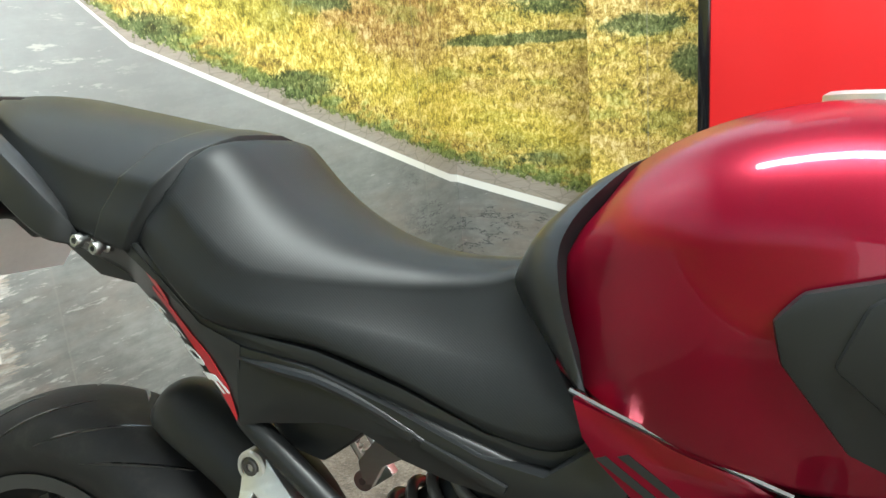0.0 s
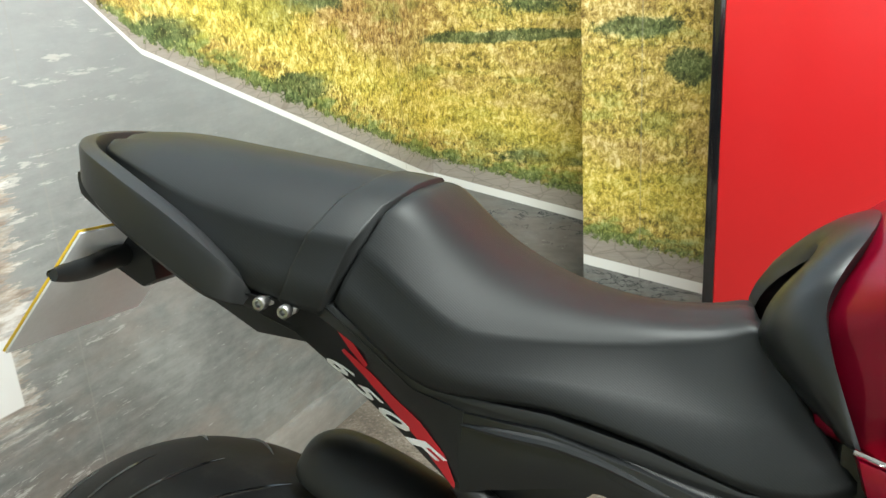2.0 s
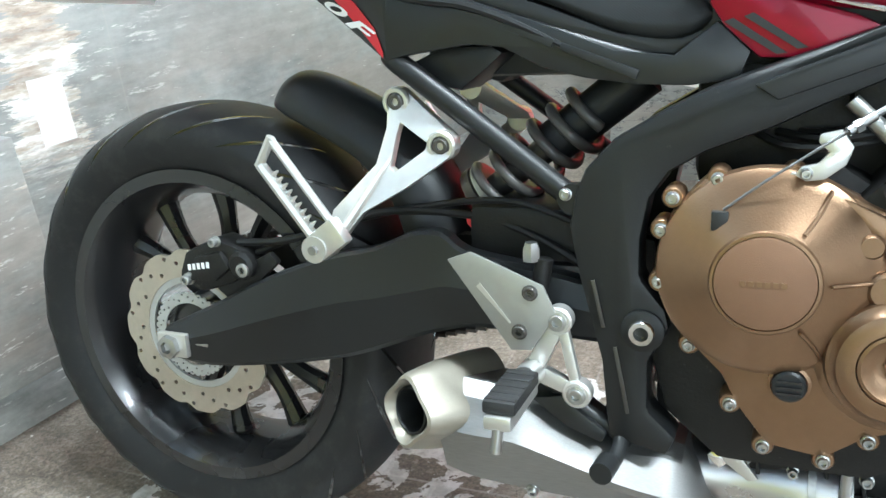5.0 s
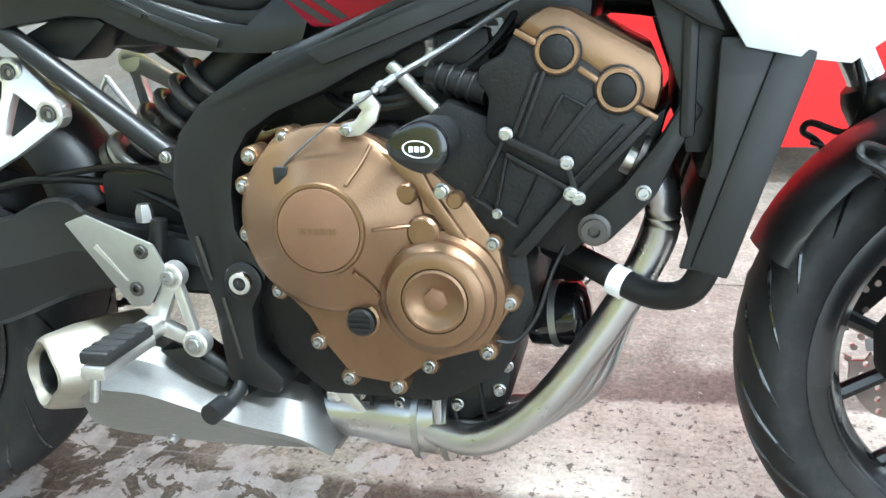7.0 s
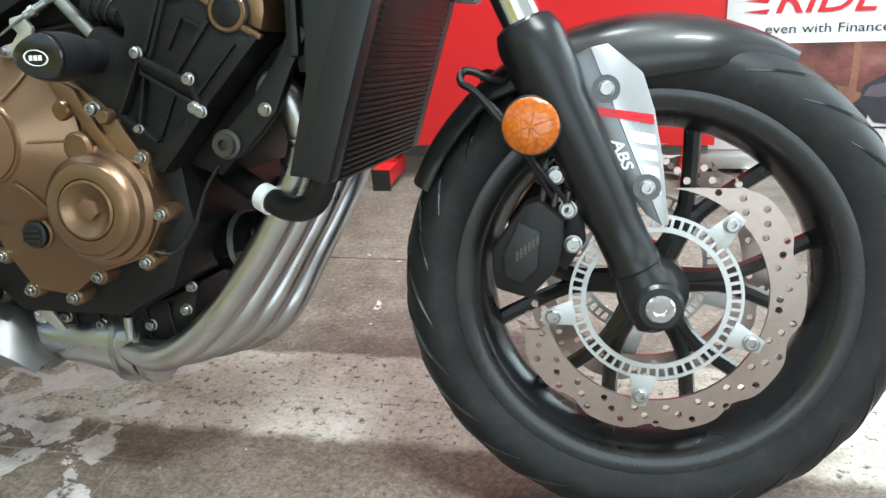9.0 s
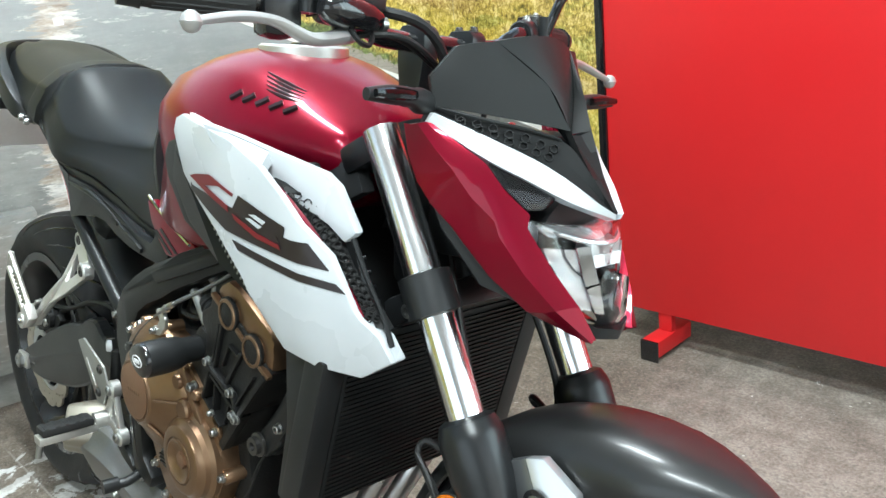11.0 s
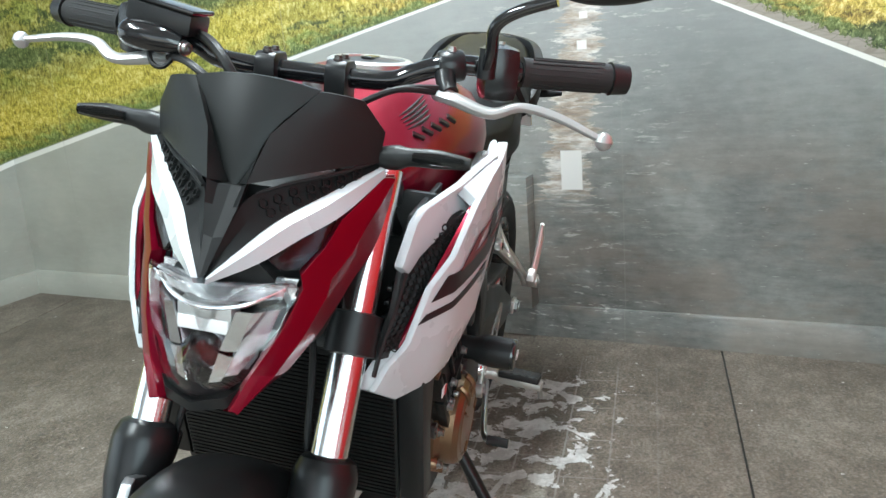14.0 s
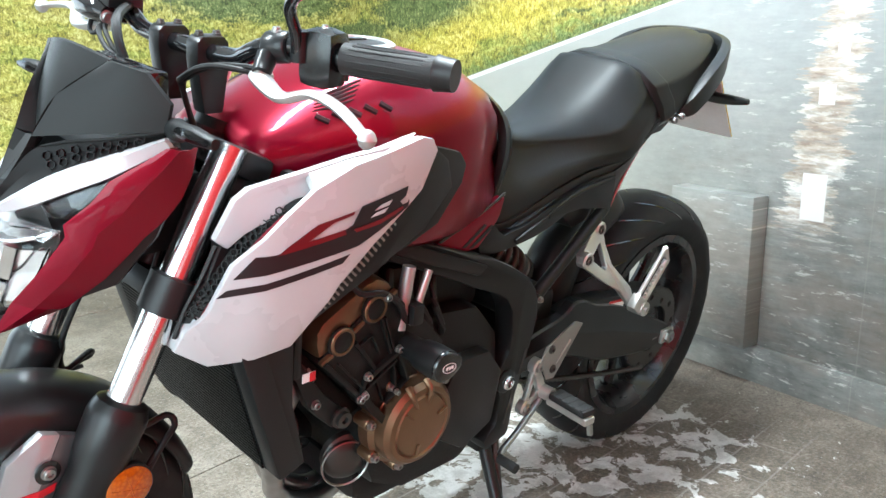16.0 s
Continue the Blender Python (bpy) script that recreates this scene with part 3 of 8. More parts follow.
def slab(outline, depth, bevel=0.003, bm=None):
    """A plate from outline points (x, y, z), thickened by depth along y, with rounded rims."""
    bm = bm or bmesh.new()
    before = set(bm.verts)
    a = [bm.verts.new(p) for p in outline]
    b = [bm.verts.new((p[0], p[1] + depth, p[2])) for p in outline]
    n = len(a)
    bm.faces.new(a)
    bm.faces.new(b[::-1])
    for i in range(n):
        bm.faces.new((a[i], b[i], b[(i + 1) % n], a[(i + 1) % n]))
    bmesh.ops.recalc_face_normals(bm, faces=bm.faces)
    if bevel:
        mine = [e for e in bm.edges if e.verts[0] not in before and e.calc_face_angle(0.0) > radians(30)]
        bmesh.ops.bevel(bm, geom=mine, offset=bevel, segments=2, profile=0.6, affect="EDGES", clamp_overlap=True)
    return bm


def flat(points, y):
    return [(x, y, z) for x, z in points]


def block(lo, hi, bevel=0.004, bm=None):
    bm = bm or bmesh.new()
    made = bmesh.ops.create_cube(bm, size=1)
    for v in made["verts"]:
        v.co = Vector([l + (h - l) * (c + 0.5) for l, h, c in zip(lo, hi, v.co)])
    if bevel:
        edges = list({e for v in made["verts"] for e in v.link_edges})
        bmesh.ops.bevel(bm, geom=edges, offset=bevel, segments=2, profile=0.6, affect="EDGES", clamp_overlap=True)
    return bm


def rod(p0, p1, r0, r1=None, seg=16, bm=None):
    d = Vector(p1) - Vector(p0)
    return lathe([(r0, 0), (r0 if r1 is None else r1, d.length)], p0, d, seg, bm)


def bolt(p, r=0.008, out=(0, -1, 0), h=0.006, bm=None):
    """A cap screw with a socket."""
    return lathe([(r * 1.25, -0.001), (r * 1.25, 0.0015), (r, 0.002), (r, h), (r * 0.85, h + 0.001), (r * 0.5, h + 0.001), (r * 0.5, h - 0.003)], p, out, 12, bm)


def bar(p0, p1, w0, w1, y, depth, bevel=0.002, bm=None):
    """A flat bar in the side plane from p0 to p1 (x, z), of widths w0 and w1."""
    a, b = Vector((p0[0], p0[1])), Vector((p1[0], p1[1]))
    n = (b - a).normalized()
    n = Vector((-n.y, n.x))
    ring = [a + n * w0, b + n * w1, b - n * w1, a - n * w0]
    return slab([(q.x, y, q.y) for q in ring], depth, bevel, bm)


def lettering(text, size, m, extrude=0.0006, shear=0.0, bold=0.0, stretch=1.0):
    """A bmesh of words in the built-in font, centred, laid out by the matrix m."""
    cu = bpy.data.curves.new("words", "FONT")
    cu.body, cu.size, cu.extrude, cu.shear, cu.offset = text, size, extrude, shear, bold
    cu.align_x, cu.align_y, cu.resolution_u = "CENTER", "CENTER", 3
    ob = bpy.data.objects.new("words", cu)
    scene.collection.objects.link(ob)
    me = bpy.data.meshes.new_from_object(ob.evaluated_get(bpy.context.evaluated_depsgraph_get()))
    bm = bmesh.new()
    bm.from_mesh(me)
    bpy.data.objects.remove(ob)
    bpy.data.curves.remove(cu)
    bpy.data.meshes.remove(me)
    bmesh.ops.transform(bm, matrix=m @ Matrix.Diagonal((stretch, 1, 1, 1)), verts=bm.verts)
    return bm


# ---- the setting: floor, mural walls, room ----
def mural_wall(name, a, b, s0, height, label="", back=0.12, z0=0.0):
    """An upright wall from a to b (seen from its right-hand side when walking b to a), printed with the mural from s0 on."""
    a, b = Vector((*a, 0)), Vector((*b, 0))
    d = (b - a).normalized()
    out = Vector((-d.y, d.x, 0)) * back
    bm = bmesh.new()
    uv = bm.loops.layers.uv.new("mural")
    corners = [(a, z0), (b, z0), (b, height), (a, height)]
    frontv = [bm.verts.new((p.x, p.y, z)) for p, z in corners]
    backv = [bm.verts.new((p.x + out.x, p.y + out.y, z)) for p, z in corners]
    bm.faces.new(frontv)
    bm.faces.new(backv[::-1])
    for i in range(4):
        bm.faces.new((frontv[i], backv[i], backv[(i + 1) % 4], frontv[(i + 1) % 4]))
    for f in bm.faces:
        for l in f.loops:
            p = l.vert.co
            l[uv].uv = (s0 + (Vector((p.x, p.y, 0)) - a).dot(d), p.z)
    ob = part(name, bm, MURAL)
    return tagged(ob, label, "wall", kind="structure")


WALL_X, SLOPE = -0.585, 0.19
corner_s, corner_n = (WALL_X - 2.21 * SLOPE, -2.21), (WALL_X + 1.79 * SLOPE, 1.79)
ALONG = math.hypot(SLOPE, 1)
mural_wall("wall_west", corner_s, corner_n, -2.21 * ALONG, 2.9, "wall printed with a country road photo mural")
mural_wall("wall_north", corner_n, (2.8, 1.774), 1.79 * ALONG, 2.9, "wall printed with the meadow side of the mural")
LONG_S = 1.95
end_s = (corner_s[0] + LONG_S, corner_s[1] - LONG_S * 0.226)
mural_wall("wall_south", end_s, corner_s, -2.21 * ALONG - LONG_S * 1.025, 2.9, "wall printed with the meadow side of the mural")
mural_wall("pillar", (0.2555, 1.572), (0.86, 1.562), 2.69, 2.9, "boxed pillar covered with meadow print", 0.18)


def skirting(name, a, b, s0):
    """The low strip at the foot of a mural wall, proud of it, with a shadow gap above."""
    a3, b3 = Vector((*a, 0)), Vector((*b, 0))
    d = (b3 - a3).normalized()
    inn = Vector((d.y, -d.x, 0))
    bm = bmesh.new()
    uv = bm.loops.layers.uv.new("mural")
    prof = [(0.0, 0.0), (0.016, 0.0), (0.016, 0.100), (0.010, 0.108), (0.0, 0.108)]
    skin(bm, [[p + inn * o + Vector((0, 0, z)) for o, z in prof] for p in (a3, b3)])
    for f in bm.faces:
        for l in f.loops:
            l[uv].uv = (s0 + (l.vert.co - a3).dot(d), l.vert.co.z)
    tagged(part(name, bm, MURAL), "low skirting strip covered with the road print", "skirting", kind="structure")


skirting("baseboard_west", corner_s, corner_n, -2.21 * ALONG)
skirting("baseboard_north", corner_n, (2.8, 1.774), 1.79 * ALONG)
skirting("baseboard_south", end_s, corner_s, -2.21 * ALONG - LONG_S * 1.025)

# shallow box casing on the wall, wrapped in the same print
bm = block((0.0, -0.105, 0.112), (0.068, 0.176, 0.548), 0.004)
uv = bm.loops.layers.uv.new("mural")
for f in bm.faces:
    for l in f.loops:
        l[uv].uv = (l.vert.co.y * ALONG, l.vert.co.z)
casing = part("wall_casing", bm, MURAL)
casing.matrix_world = Matrix.Translation((WALL_X + 0.02 * SLOPE, 0, 0)) @ pose(0, 0, 0, 0, 0, -math.degrees(math.atan(SLOPE)))
tagged(casing, "shallow box casing on the wall wrapped in road print", "casing", kind="structure")

floor = tagged(part("floor", block((-1.6, -4.2, -0.12), (5.6, 2.0, -0.004), 0), DARK_STEEL), "dark joints of a concrete floor", "floor", kind="structure")
SLANT = 0.087


def joint(x):
    """Where the old joint beside the bike runs, slightly askew."""
    return -0.5995 + SLANT * (x if x < 1.9 else 1.9)


def slab_piece(x0, x1, low, high):
    bm = bmesh.new()
    top = [bm.verts.new((x, y, 0.0)) for x, y in ((x0, low(x0)), (x1, low(x1)), (x1, high(x1)), (x0, high(x0)))]
    foot = [bm.verts.new((v.co.x, v.co.y, -0.05)) for v in top]
    bm.faces.new(top)
    bm.faces.new(foot[::-1])
    for i in range(4):
        bm.faces.new((top[i], foot[i], foot[(i + 1) % 4], top[(i + 1) % 4]))
    bmesh.ops.bevel(bm, geom=list(bm.edges), offset=0.0025, segments=2, profile=0.6, affect="EDGES", clamp_overlap=True)
    part("slab", bm, FLOOR_MAT, floor)


for x0, x1 in ((-1.6, 1.9), (1.905, 5.6)):
    for low, high in ((lambda x: -4.2, lambda x: -1.945), (lambda x: -1.94, lambda x: joint(x) - 0.0025), (lambda x: joint(x) + 0.0015, lambda x: 0.742), (lambda x: 0.747, lambda x: 2.0)):
        slab_piece(x0, x1, low, high)
tagged(part("ceiling", block((-1.6, -4.2, 2.9), (5.6, 2.0, 3.0), 0), ROOM_PAINT), "plain pale ceiling", "ceiling", kind="structure")
# shopfront wall with a wide window
bm = bmesh.new()
for lo, hi in (((5.2, -4.2, 0.0), (5.35, -1.9, 2.9)), ((5.2, 1.65, 0.0), (5.35, 2.0, 2.9)), ((5.2, -1.9, 0.0), (5.35, 1.65, 0.3)), ((5.2, -1.9, 2.62), (5.35, 1.65, 2.9))):
    block(lo, hi, 0, bm)
# unseen strips that leave openings for the side lamp and the added north one
for lo, hi in (((end_s[0], -4.35, 0.0), (end_s[0] + 0.12, end_s[1] - 0.13, 2.9)), ((end_s[0] + 0.12, -4.35, 0.0), (5.2, -4.2, 0.3)), ((end_s[0] + 0.12, -4.35, 2.62), (5.2, -4.2, 2.9)), ((2.801, 1.78, 0.0), (5.2, 1.93, 0.3)), ((2.801, 1.78, 2.62), (5.2, 1.93, 2.9))):
    block(lo, hi, 0, bm)
tagged(part("wall_east", bm, ROOM_PAINT), "plain shopfront wall round a wide window", "wall", kind="structure")


def ceiling_panel(x, y):
    top = part("ceiling_light", block((x - 0.65, y - 0.12, 2.82), (x + 0.65, y + 0.12, 2.9), 0.01), ROOM_PAINT)
    return tagged(top, "long pale ceiling light housing", "lamp", "ceiling lights")


ceiling_panel(0.75, 0.15)
ceiling_panel(2.4, -0.9)


# ---- red display board ----
def display_board():
    e = tagged(new("display_board"), "tall red freestanding display board on two feet", "board")
    part("panel", block((0.60, 1.285, 0.11), (1.640, 1.315, 2.0), 0.002), BOARD_RED, e)
    part("edge_trim", block((0.575, 1.28, 0.10), (0.5995, 1.32, 2.0), 0.002), GLOSS, e, "black edge strip")
    for x in (0.735, 1.556):
        foot = part("foot", block((x, 1.215, 0.012), (x + 0.05, 1.385, 0.058), 0.003), BOARD_RED, e)
        part("end_cap", block((x - 0.001, 1.207, 0.0), (x + 0.051, 1.2145, 0.059), 0.002), GLOSS, foot, "black end cap")
        part("post", block((x + 0.005, 1.29, 0.0585), (x + 0.045, 1.312, 0.1095), 0.002), BOARD_RED, e)


display_board()


# ---- roll-up banner ----
def banner():
    e = tagged(new("rollup_banner"), "red and white roll-up finance banner in a silver stand", "banner")
    e.location = (-0.010, 0.0, 0.0)
    y, x0, x1 = 1.42, 1.648, 2.50
    part("sheet", block((x0, y, 0.06), (x1, y + 0.003, 1.95), 0), BANNER_RED, e)
    part("photo", block((x0, y - 0.002, 0.185), (x1, y - 0.0005, 0.357), 0), PHOTO, e, "brown roadside photo")
    part("road_print", block((x0, y - 0.002, 0.062), (x1, y - 0.0005, 0.1845), 0), BANNER_GREY, e)
    part("printed_bank", slab([(px, y - 0.0022, pz) for px, pz in [(x0, 0.318), (1.70, 0.322), (1.76, 0.300), (1.80, 0.303), (1.83, 0.285), (1.88, 0.268), (1.93, 0.240), (1.985, 0.228), (2.03, 0.205), (2.04, 0.190), (1.97, 0.170), (1.90, 0.168), (1.82, 0.172), (1.74, 0.196), (x0, 0.215)]], 0.0008, 0), BANK_PRINT, e, "brown earth bank in the photo")
    part("printed_bush", slab([(px, y - 0.0032, pz) for px, pz in [(1.825, 0.262), (1.832, 0.284), (1.852, 0.296), (1.885, 0.290), (1.905, 0.268), (1.895, 0.252), (1.86, 0.246)]], 0.0008, 0), BUSH_PRINT, e)
    for px, w in ((1.985, 0.018), (2.15, 0.014), (2.31, 0.020)):
        part("printed_trunk", block((px, y - 0.0030, 0.215), (px + w, y - 0.0021, 0.345), 0), BANK_PRINT, e)
    part("box_border", block((1.672, y - 0.004, 0.344), (2.44, y - 0.0021, 0.614), 0), BANNER_WHITE, e, "white panel")
    part("box_head", block((1.680, y - 0.006, 0.497), (2.432, y - 0.0042, 0.606), 0), BANNER_RED, e)

    def words(text, size, x, z, mat, shear=0.0, bold=0.0, stretch=1.0):
        part("inscription", lettering(text, size, pose(x, y - 0.0065, z, 90, 0, 0), 0.0004, shear, bold, stretch), mat, e)

    words("SAME DAY", 0.112, 2.05, 0.548, BANNER_WHITE, bold=0.004, stretch=1.18)
    words("RIDE AWAY", 0.094, 2.09, 0.449, BANNER_RED, shear=0.25, bold=0.0012, stretch=1.22)
    words("even with Finance & Part Exchange", 0.034, 2.055, 0.380, BANNER_DARK, stretch=1.2)
    words("Look for this", 0.046, 1.86, 0.667, BANNER_WHITE, bold=0.001, stretch=1.15)
    for i in range(3):
        part("speed_line", slab([(1.712, y - 0.0065, 0.479 - i * 0.027), (1.775, y - 0.0065, 0.485 - i * 0.027), (1.768, y - 0.0065, 0.472 - i * 0.027)], 0.001, 0), BANNER_RED, e)
    # badge: a plain oval in blue and yellow
    for r, dy, mat in ((1.0, 0.0, LOGO_YELLOW), (0.93, 0.0012, BLUE)):
        bm = lathe([(0.085 * r, 0), (0.085 * r, 0.001)], (0, 0, 0), (0, -1, 0), 28)
        bmesh.ops.transform(bm, matrix=Matrix.Translation((1.785, y - 0.0022 - dy, 0.168)) @ Matrix.Diagonal((1, 1, 0.34, 1)), verts=bm.verts)
        part("badge", bm, mat, e)
    for i, w in enumerate((0.05, 0.03, 0.032)):
        part("badge_bar", block((1.73 + i * 0.036, y - 0.0062, 0.168), (1.76 + i * 0.036, y - 0.0046, 0.178), 0), LOGO_YELLOW, e)
    # printed motorcycles on the photo
    for bx, k in ((1.985, 1.0), (2.27, 0.8)):
        shape = [(0.0, 0.030), (0.012, 0.062), (0.030, 0.078), (0.035, 0.110), (0.070, 0.132), (0.112, 0.150), (0.132, 0.146), (0.150, 0.112), (0.165, 0.088), (0.205, 0.092), (0.215, 0.078), (0.185, 0.055), (0.175, 0.020), (0.115, 0.008), (0.070, 0.014), (0.045, 0.045)]
        part("printed_bike", slab([(bx + px * k, y - 0.004, 0.122 + pz * k) for px, pz in shape], 0.001, 0), BANNER_DARK, e)
        part("printed_fairing", slab([(bx + px * k, y - 0.0048, 0.122 + pz * k) for px, pz in [(0.036, 0.085), (0.048, 0.108), (0.085, 0.118), (0.128, 0.108), (0.120, 0.090), (0.075, 0.080)]], 0.0008, 0), BANNER_PLUM, e)
        for wx in (0.022, 0.195):
            part("printed_wheel", lathe([(0.031 * k, 0), (0.031 * k, 0.001), (0.022 * k, 0.0011), (0.020 * k, 0.0002)], (bx + wx * k, y - 0.0041, 0.122 + 0.031 * k), (0, -1, 0), 20), BANNER_DARK, e)
            part("printed_hub", lathe([(0.017 * k, 0), (0.017 * k, 0.0012)], (bx + wx * k, y - 0.0041, 0.122 + 0.031 * k), (0, -1, 0), 16), BANNER_PLUM, e)
        part("printed_shadow", slab([(bx + px * k, y - 0.0026, 0.120 + pz * k) for px, pz in [(-0.02, 0.004), (0.20, -0.006), (0.24, -0.002), (0.22, 0.006)]], 0.0006, 0), BANNER_DARK, e)
    base = part("base", block((1.62, 1.385, 0.014), (2.53, 1.46, 0.0595), 0.012), ALLOY, e, "silver cassette base")
    for x in (1.74, 1.98, 2.4):
        part("foot", block((x, 1.33, 0.0), (x + 0.045, 1.50, 0.0138), 0.002), ALLOY, base)


banner()


from mathutils.bvhtree import BVHTree

# ---- the motorcycle: x ahead, y to its left, z up, leaning on its side stand ----
LEAN, STEER = 9.36, 3.7
bike = tagged(new("motorcycle"), "red and white naked motorcycle on its side stand, bronze engine covers", "motorcycle")
bike.matrix_world = pose(0, 0, -0.001, -LEAN, 0, 0)
RAKE = radians(25.5)
axis_foot, axis_up = Vector((1.551, 0.0, 0.0)), Vector((-math.sin(RAKE), 0, math.cos(RAKE)))
TURN = Matrix.Translation((0, 0.008, 0)) @ Matrix.Translation(axis_foot) @ Matrix.Rotation(radians(STEER), 4, axis_up) @ Matrix.Translation(-axis_foot)
SIDES = (-1, 1)


# -- wheels --
def tyre(parent, cx, cz, rim_r, outer_r, half, grooves, turn=None):
    prof = []
    for a in np.linspace(-1, 1, 25):
        t = abs(a)
        if t > 0.80:
            k = (t - 0.80) / 0.20
            r = outer_r - (outer_r - rim_r) * (0.52 + 0.48 * k)
            y = half * (1.0 - 0.22 * k ** 1.5)
        else:
            k = t / 0.80
            y = half * math.sin(k * math.pi / 2) ** 1.0
            r = outer_r - (outer_r - rim_r) * 0.52 * (1 - math.cos(k * math.pi / 2)) ** 1.05
        prof.append((r, math.copysign(y, a)))
    prof = prof + [(rim_r - 0.004, half * 0.70), (rim_r - 0.004, -half * 0.70)]
    bm = bmesh.new()
    rings = []
    n = 96
    for a in np.linspace(0, 2 * math.pi, n, endpoint=False):
        rings.append([Vector((cx + r * math.cos(a), y, cz + r * math.sin(a))) for r, y in prof])
    rows = [[bm.verts.new(p) for p in ring] for ring in rings]
    m = len(prof)
    for i in range(n):
        for j in range(m):
            bm.faces.new((rows[i][j], rows[i][(j + 1) % m], rows[(i + 1) % n][(j + 1) % m], rows[(i + 1) % n][j]))
    ob = part("tyre", bm, RUBBER, parent, "black road tyre with worn curved grooves", turn, sharp=50)
    # tread grooves: dark curved cuts lying just proud of the carcass
    for s in SIDES:
        for i in range(grooves):
            a0 = 2 * math.pi * (i + (0.5 if s > 0 else 0.0)) / grooves
            line = []
            for k in np.linspace(0.1, 0.74, 7):
                kk = k / 0.80
                y = s * half * math.sin(kk * math.pi / 2)
                r = outer_r - (outer_r - rim_r) * 0.52 * (1 - math.cos(kk * math.pi / 2)) ** 1.05 - 0.0008
                a = a0 + 0.42 * k + 0.25 * k * k
                line.append((cx + r * math.cos(a), y, cz + r * math.sin(a)))
            part("tread_groove", tube(line, [0.0006, 0.0024, 0.0026, 0.0026, 0.0024, 0.002, 0.0006], 5, 2), GLOSS, ob, turn=turn)
    return ob


def wheel(name, cx, cz, rim_r, half, hub_r, hub_half, label, turn=None):
    prof = [(rim_r + 0.008, -half), (rim_r + 0.006, -half + 0.006), (rim_r - 0.006, -half + 0.008), (rim_r - 0.020, -half * 0.5), (rim_r - 0.024, 0),
            (rim_r - 0.020, half * 0.5), (rim_r - 0.006, half - 0.008), (rim_r + 0.006, half - 0.006), (rim_r + 0.008, half),
            (rim_r - 0.010, half + 0.001), (rim_r - 0.020, half * 0.82), (rim_r - 0.033, half * 0.4), (rim_r - 0.035, 0), (rim_r - 0.033, -half * 0.4), (rim_r - 0.020, -half * 0.82), (rim_r - 0.010, -half - 0.001)]
    bm = bmesh.new()
    n, m = 72, len(prof)
    rows = [[bm.verts.new((cx + r * math.cos(a), y, cz + r * math.sin(a))) for r, y in prof] for a in np.linspace(0, 2 * math.pi, n, endpoint=False)]
    for i in range(n):
        for j in range(m):
            bm.faces.new((rows[i][j], rows[i][(j + 1) % m], rows[(i + 1) % n][(j + 1) % m], rows[(i + 1) % n][j]))
    w = part(name, bm, RIM_BLACK, bike, label, turn, sharp=50)
    part("hub", lathe([(hub_r * 0.7, -hub_half), (hub_r, -hub_half + 0.006), (hub_r, -hub_half * 0.5), (hub_r * 0.72, 0), (hub_r, hub_half * 0.5), (hub_r, hub_half - 0.006), (hub_r * 0.7, hub_half)], (cx, 0, cz), (0, 1, 0), 32), RIM_BLACK, w, turn=turn)
    rear = half > 0.06
    spread, start = (0.19, 0.26) if rear else (0.21, 0.026)
    # the front spokes leave the hub as one stem and fork towards the rim
    low, mid_r, mid, radii = (0.8, 0.6, 0.95, (0.0182, 0.0128, 0.0176)) if rear else (0.20, 0.45, 0.42, (0.0150, 0.0098, 0.0100))
    for i in range(6):
        for d in (-spread, spread):
            a = 2 * math.pi * i / 6 + start
            path = [(hub_r * 0.8, d * low), (mid_r * rim_r, d * mid), (rim_r - 0.03, d * 1.25)]
            part("spoke", tube([(cx + r * math.cos(a + q), 0, cz + r * math.sin(a + q)) for r, q in path], list(radii), 8, 4, flat=1.0, up=(0, 1, 0)), RIM_BLACK, w, turn=turn)
    return w


def disc_mesh(cx, y, cz, r_in, r_out, waves, depth, holes, hole_r, thick=0.005):
    """A wavy brake ring with drilled holes."""
    bm = bmesh.new()
    edges = []

    def loop(points):
        vs = [bm.verts.new((cx + px, y, cz + pz)) for px, pz in points]
        edges.extend(bm.edges.new((vs[i], vs[(i + 1) % len(vs)])) for i in range(len(vs)))

    n = waves * 12
    loop([((r_out - depth * (0.5 - 0.5 * math.cos(waves * a)) ** 3) * math.cos(a), (r_out - depth * (0.5 - 0.5 * math.cos(waves * a)) ** 3) * math.sin(a)) for a in np.linspace(0, 2 * math.pi, n, endpoint=False)])
    loop([(r_in * math.cos(a), r_in * math.sin(a)) for a in np.linspace(0, 2 * math.pi, 48, endpoint=False)])
    for i in range(holes):
        a = 2 * math.pi * i / holes
        r = r_in + (r_out - r_in) * (0.24 + 0.24 * (i % 3)) + 0.001
        loop([(r * math.cos(a) + hole_r * math.cos(b), r * math.sin(a) + hole_r * math.sin(b)) for b in np.linspace(0, 2 * math.pi, 8, endpoint=False)])
    bmesh.ops.triangle_fill(bm, use_beauty=True, use_dissolve=False, edges=edges)
    faces = list(bm.faces)
    made = bmesh.ops.extrude_face_region(bm, geom=faces)
    bmesh.ops.translate(bm, vec=(0, thick, 0), verts=[v for v in made["geom"] if isinstance(v, bmesh.types.BMVert)])
    return bm


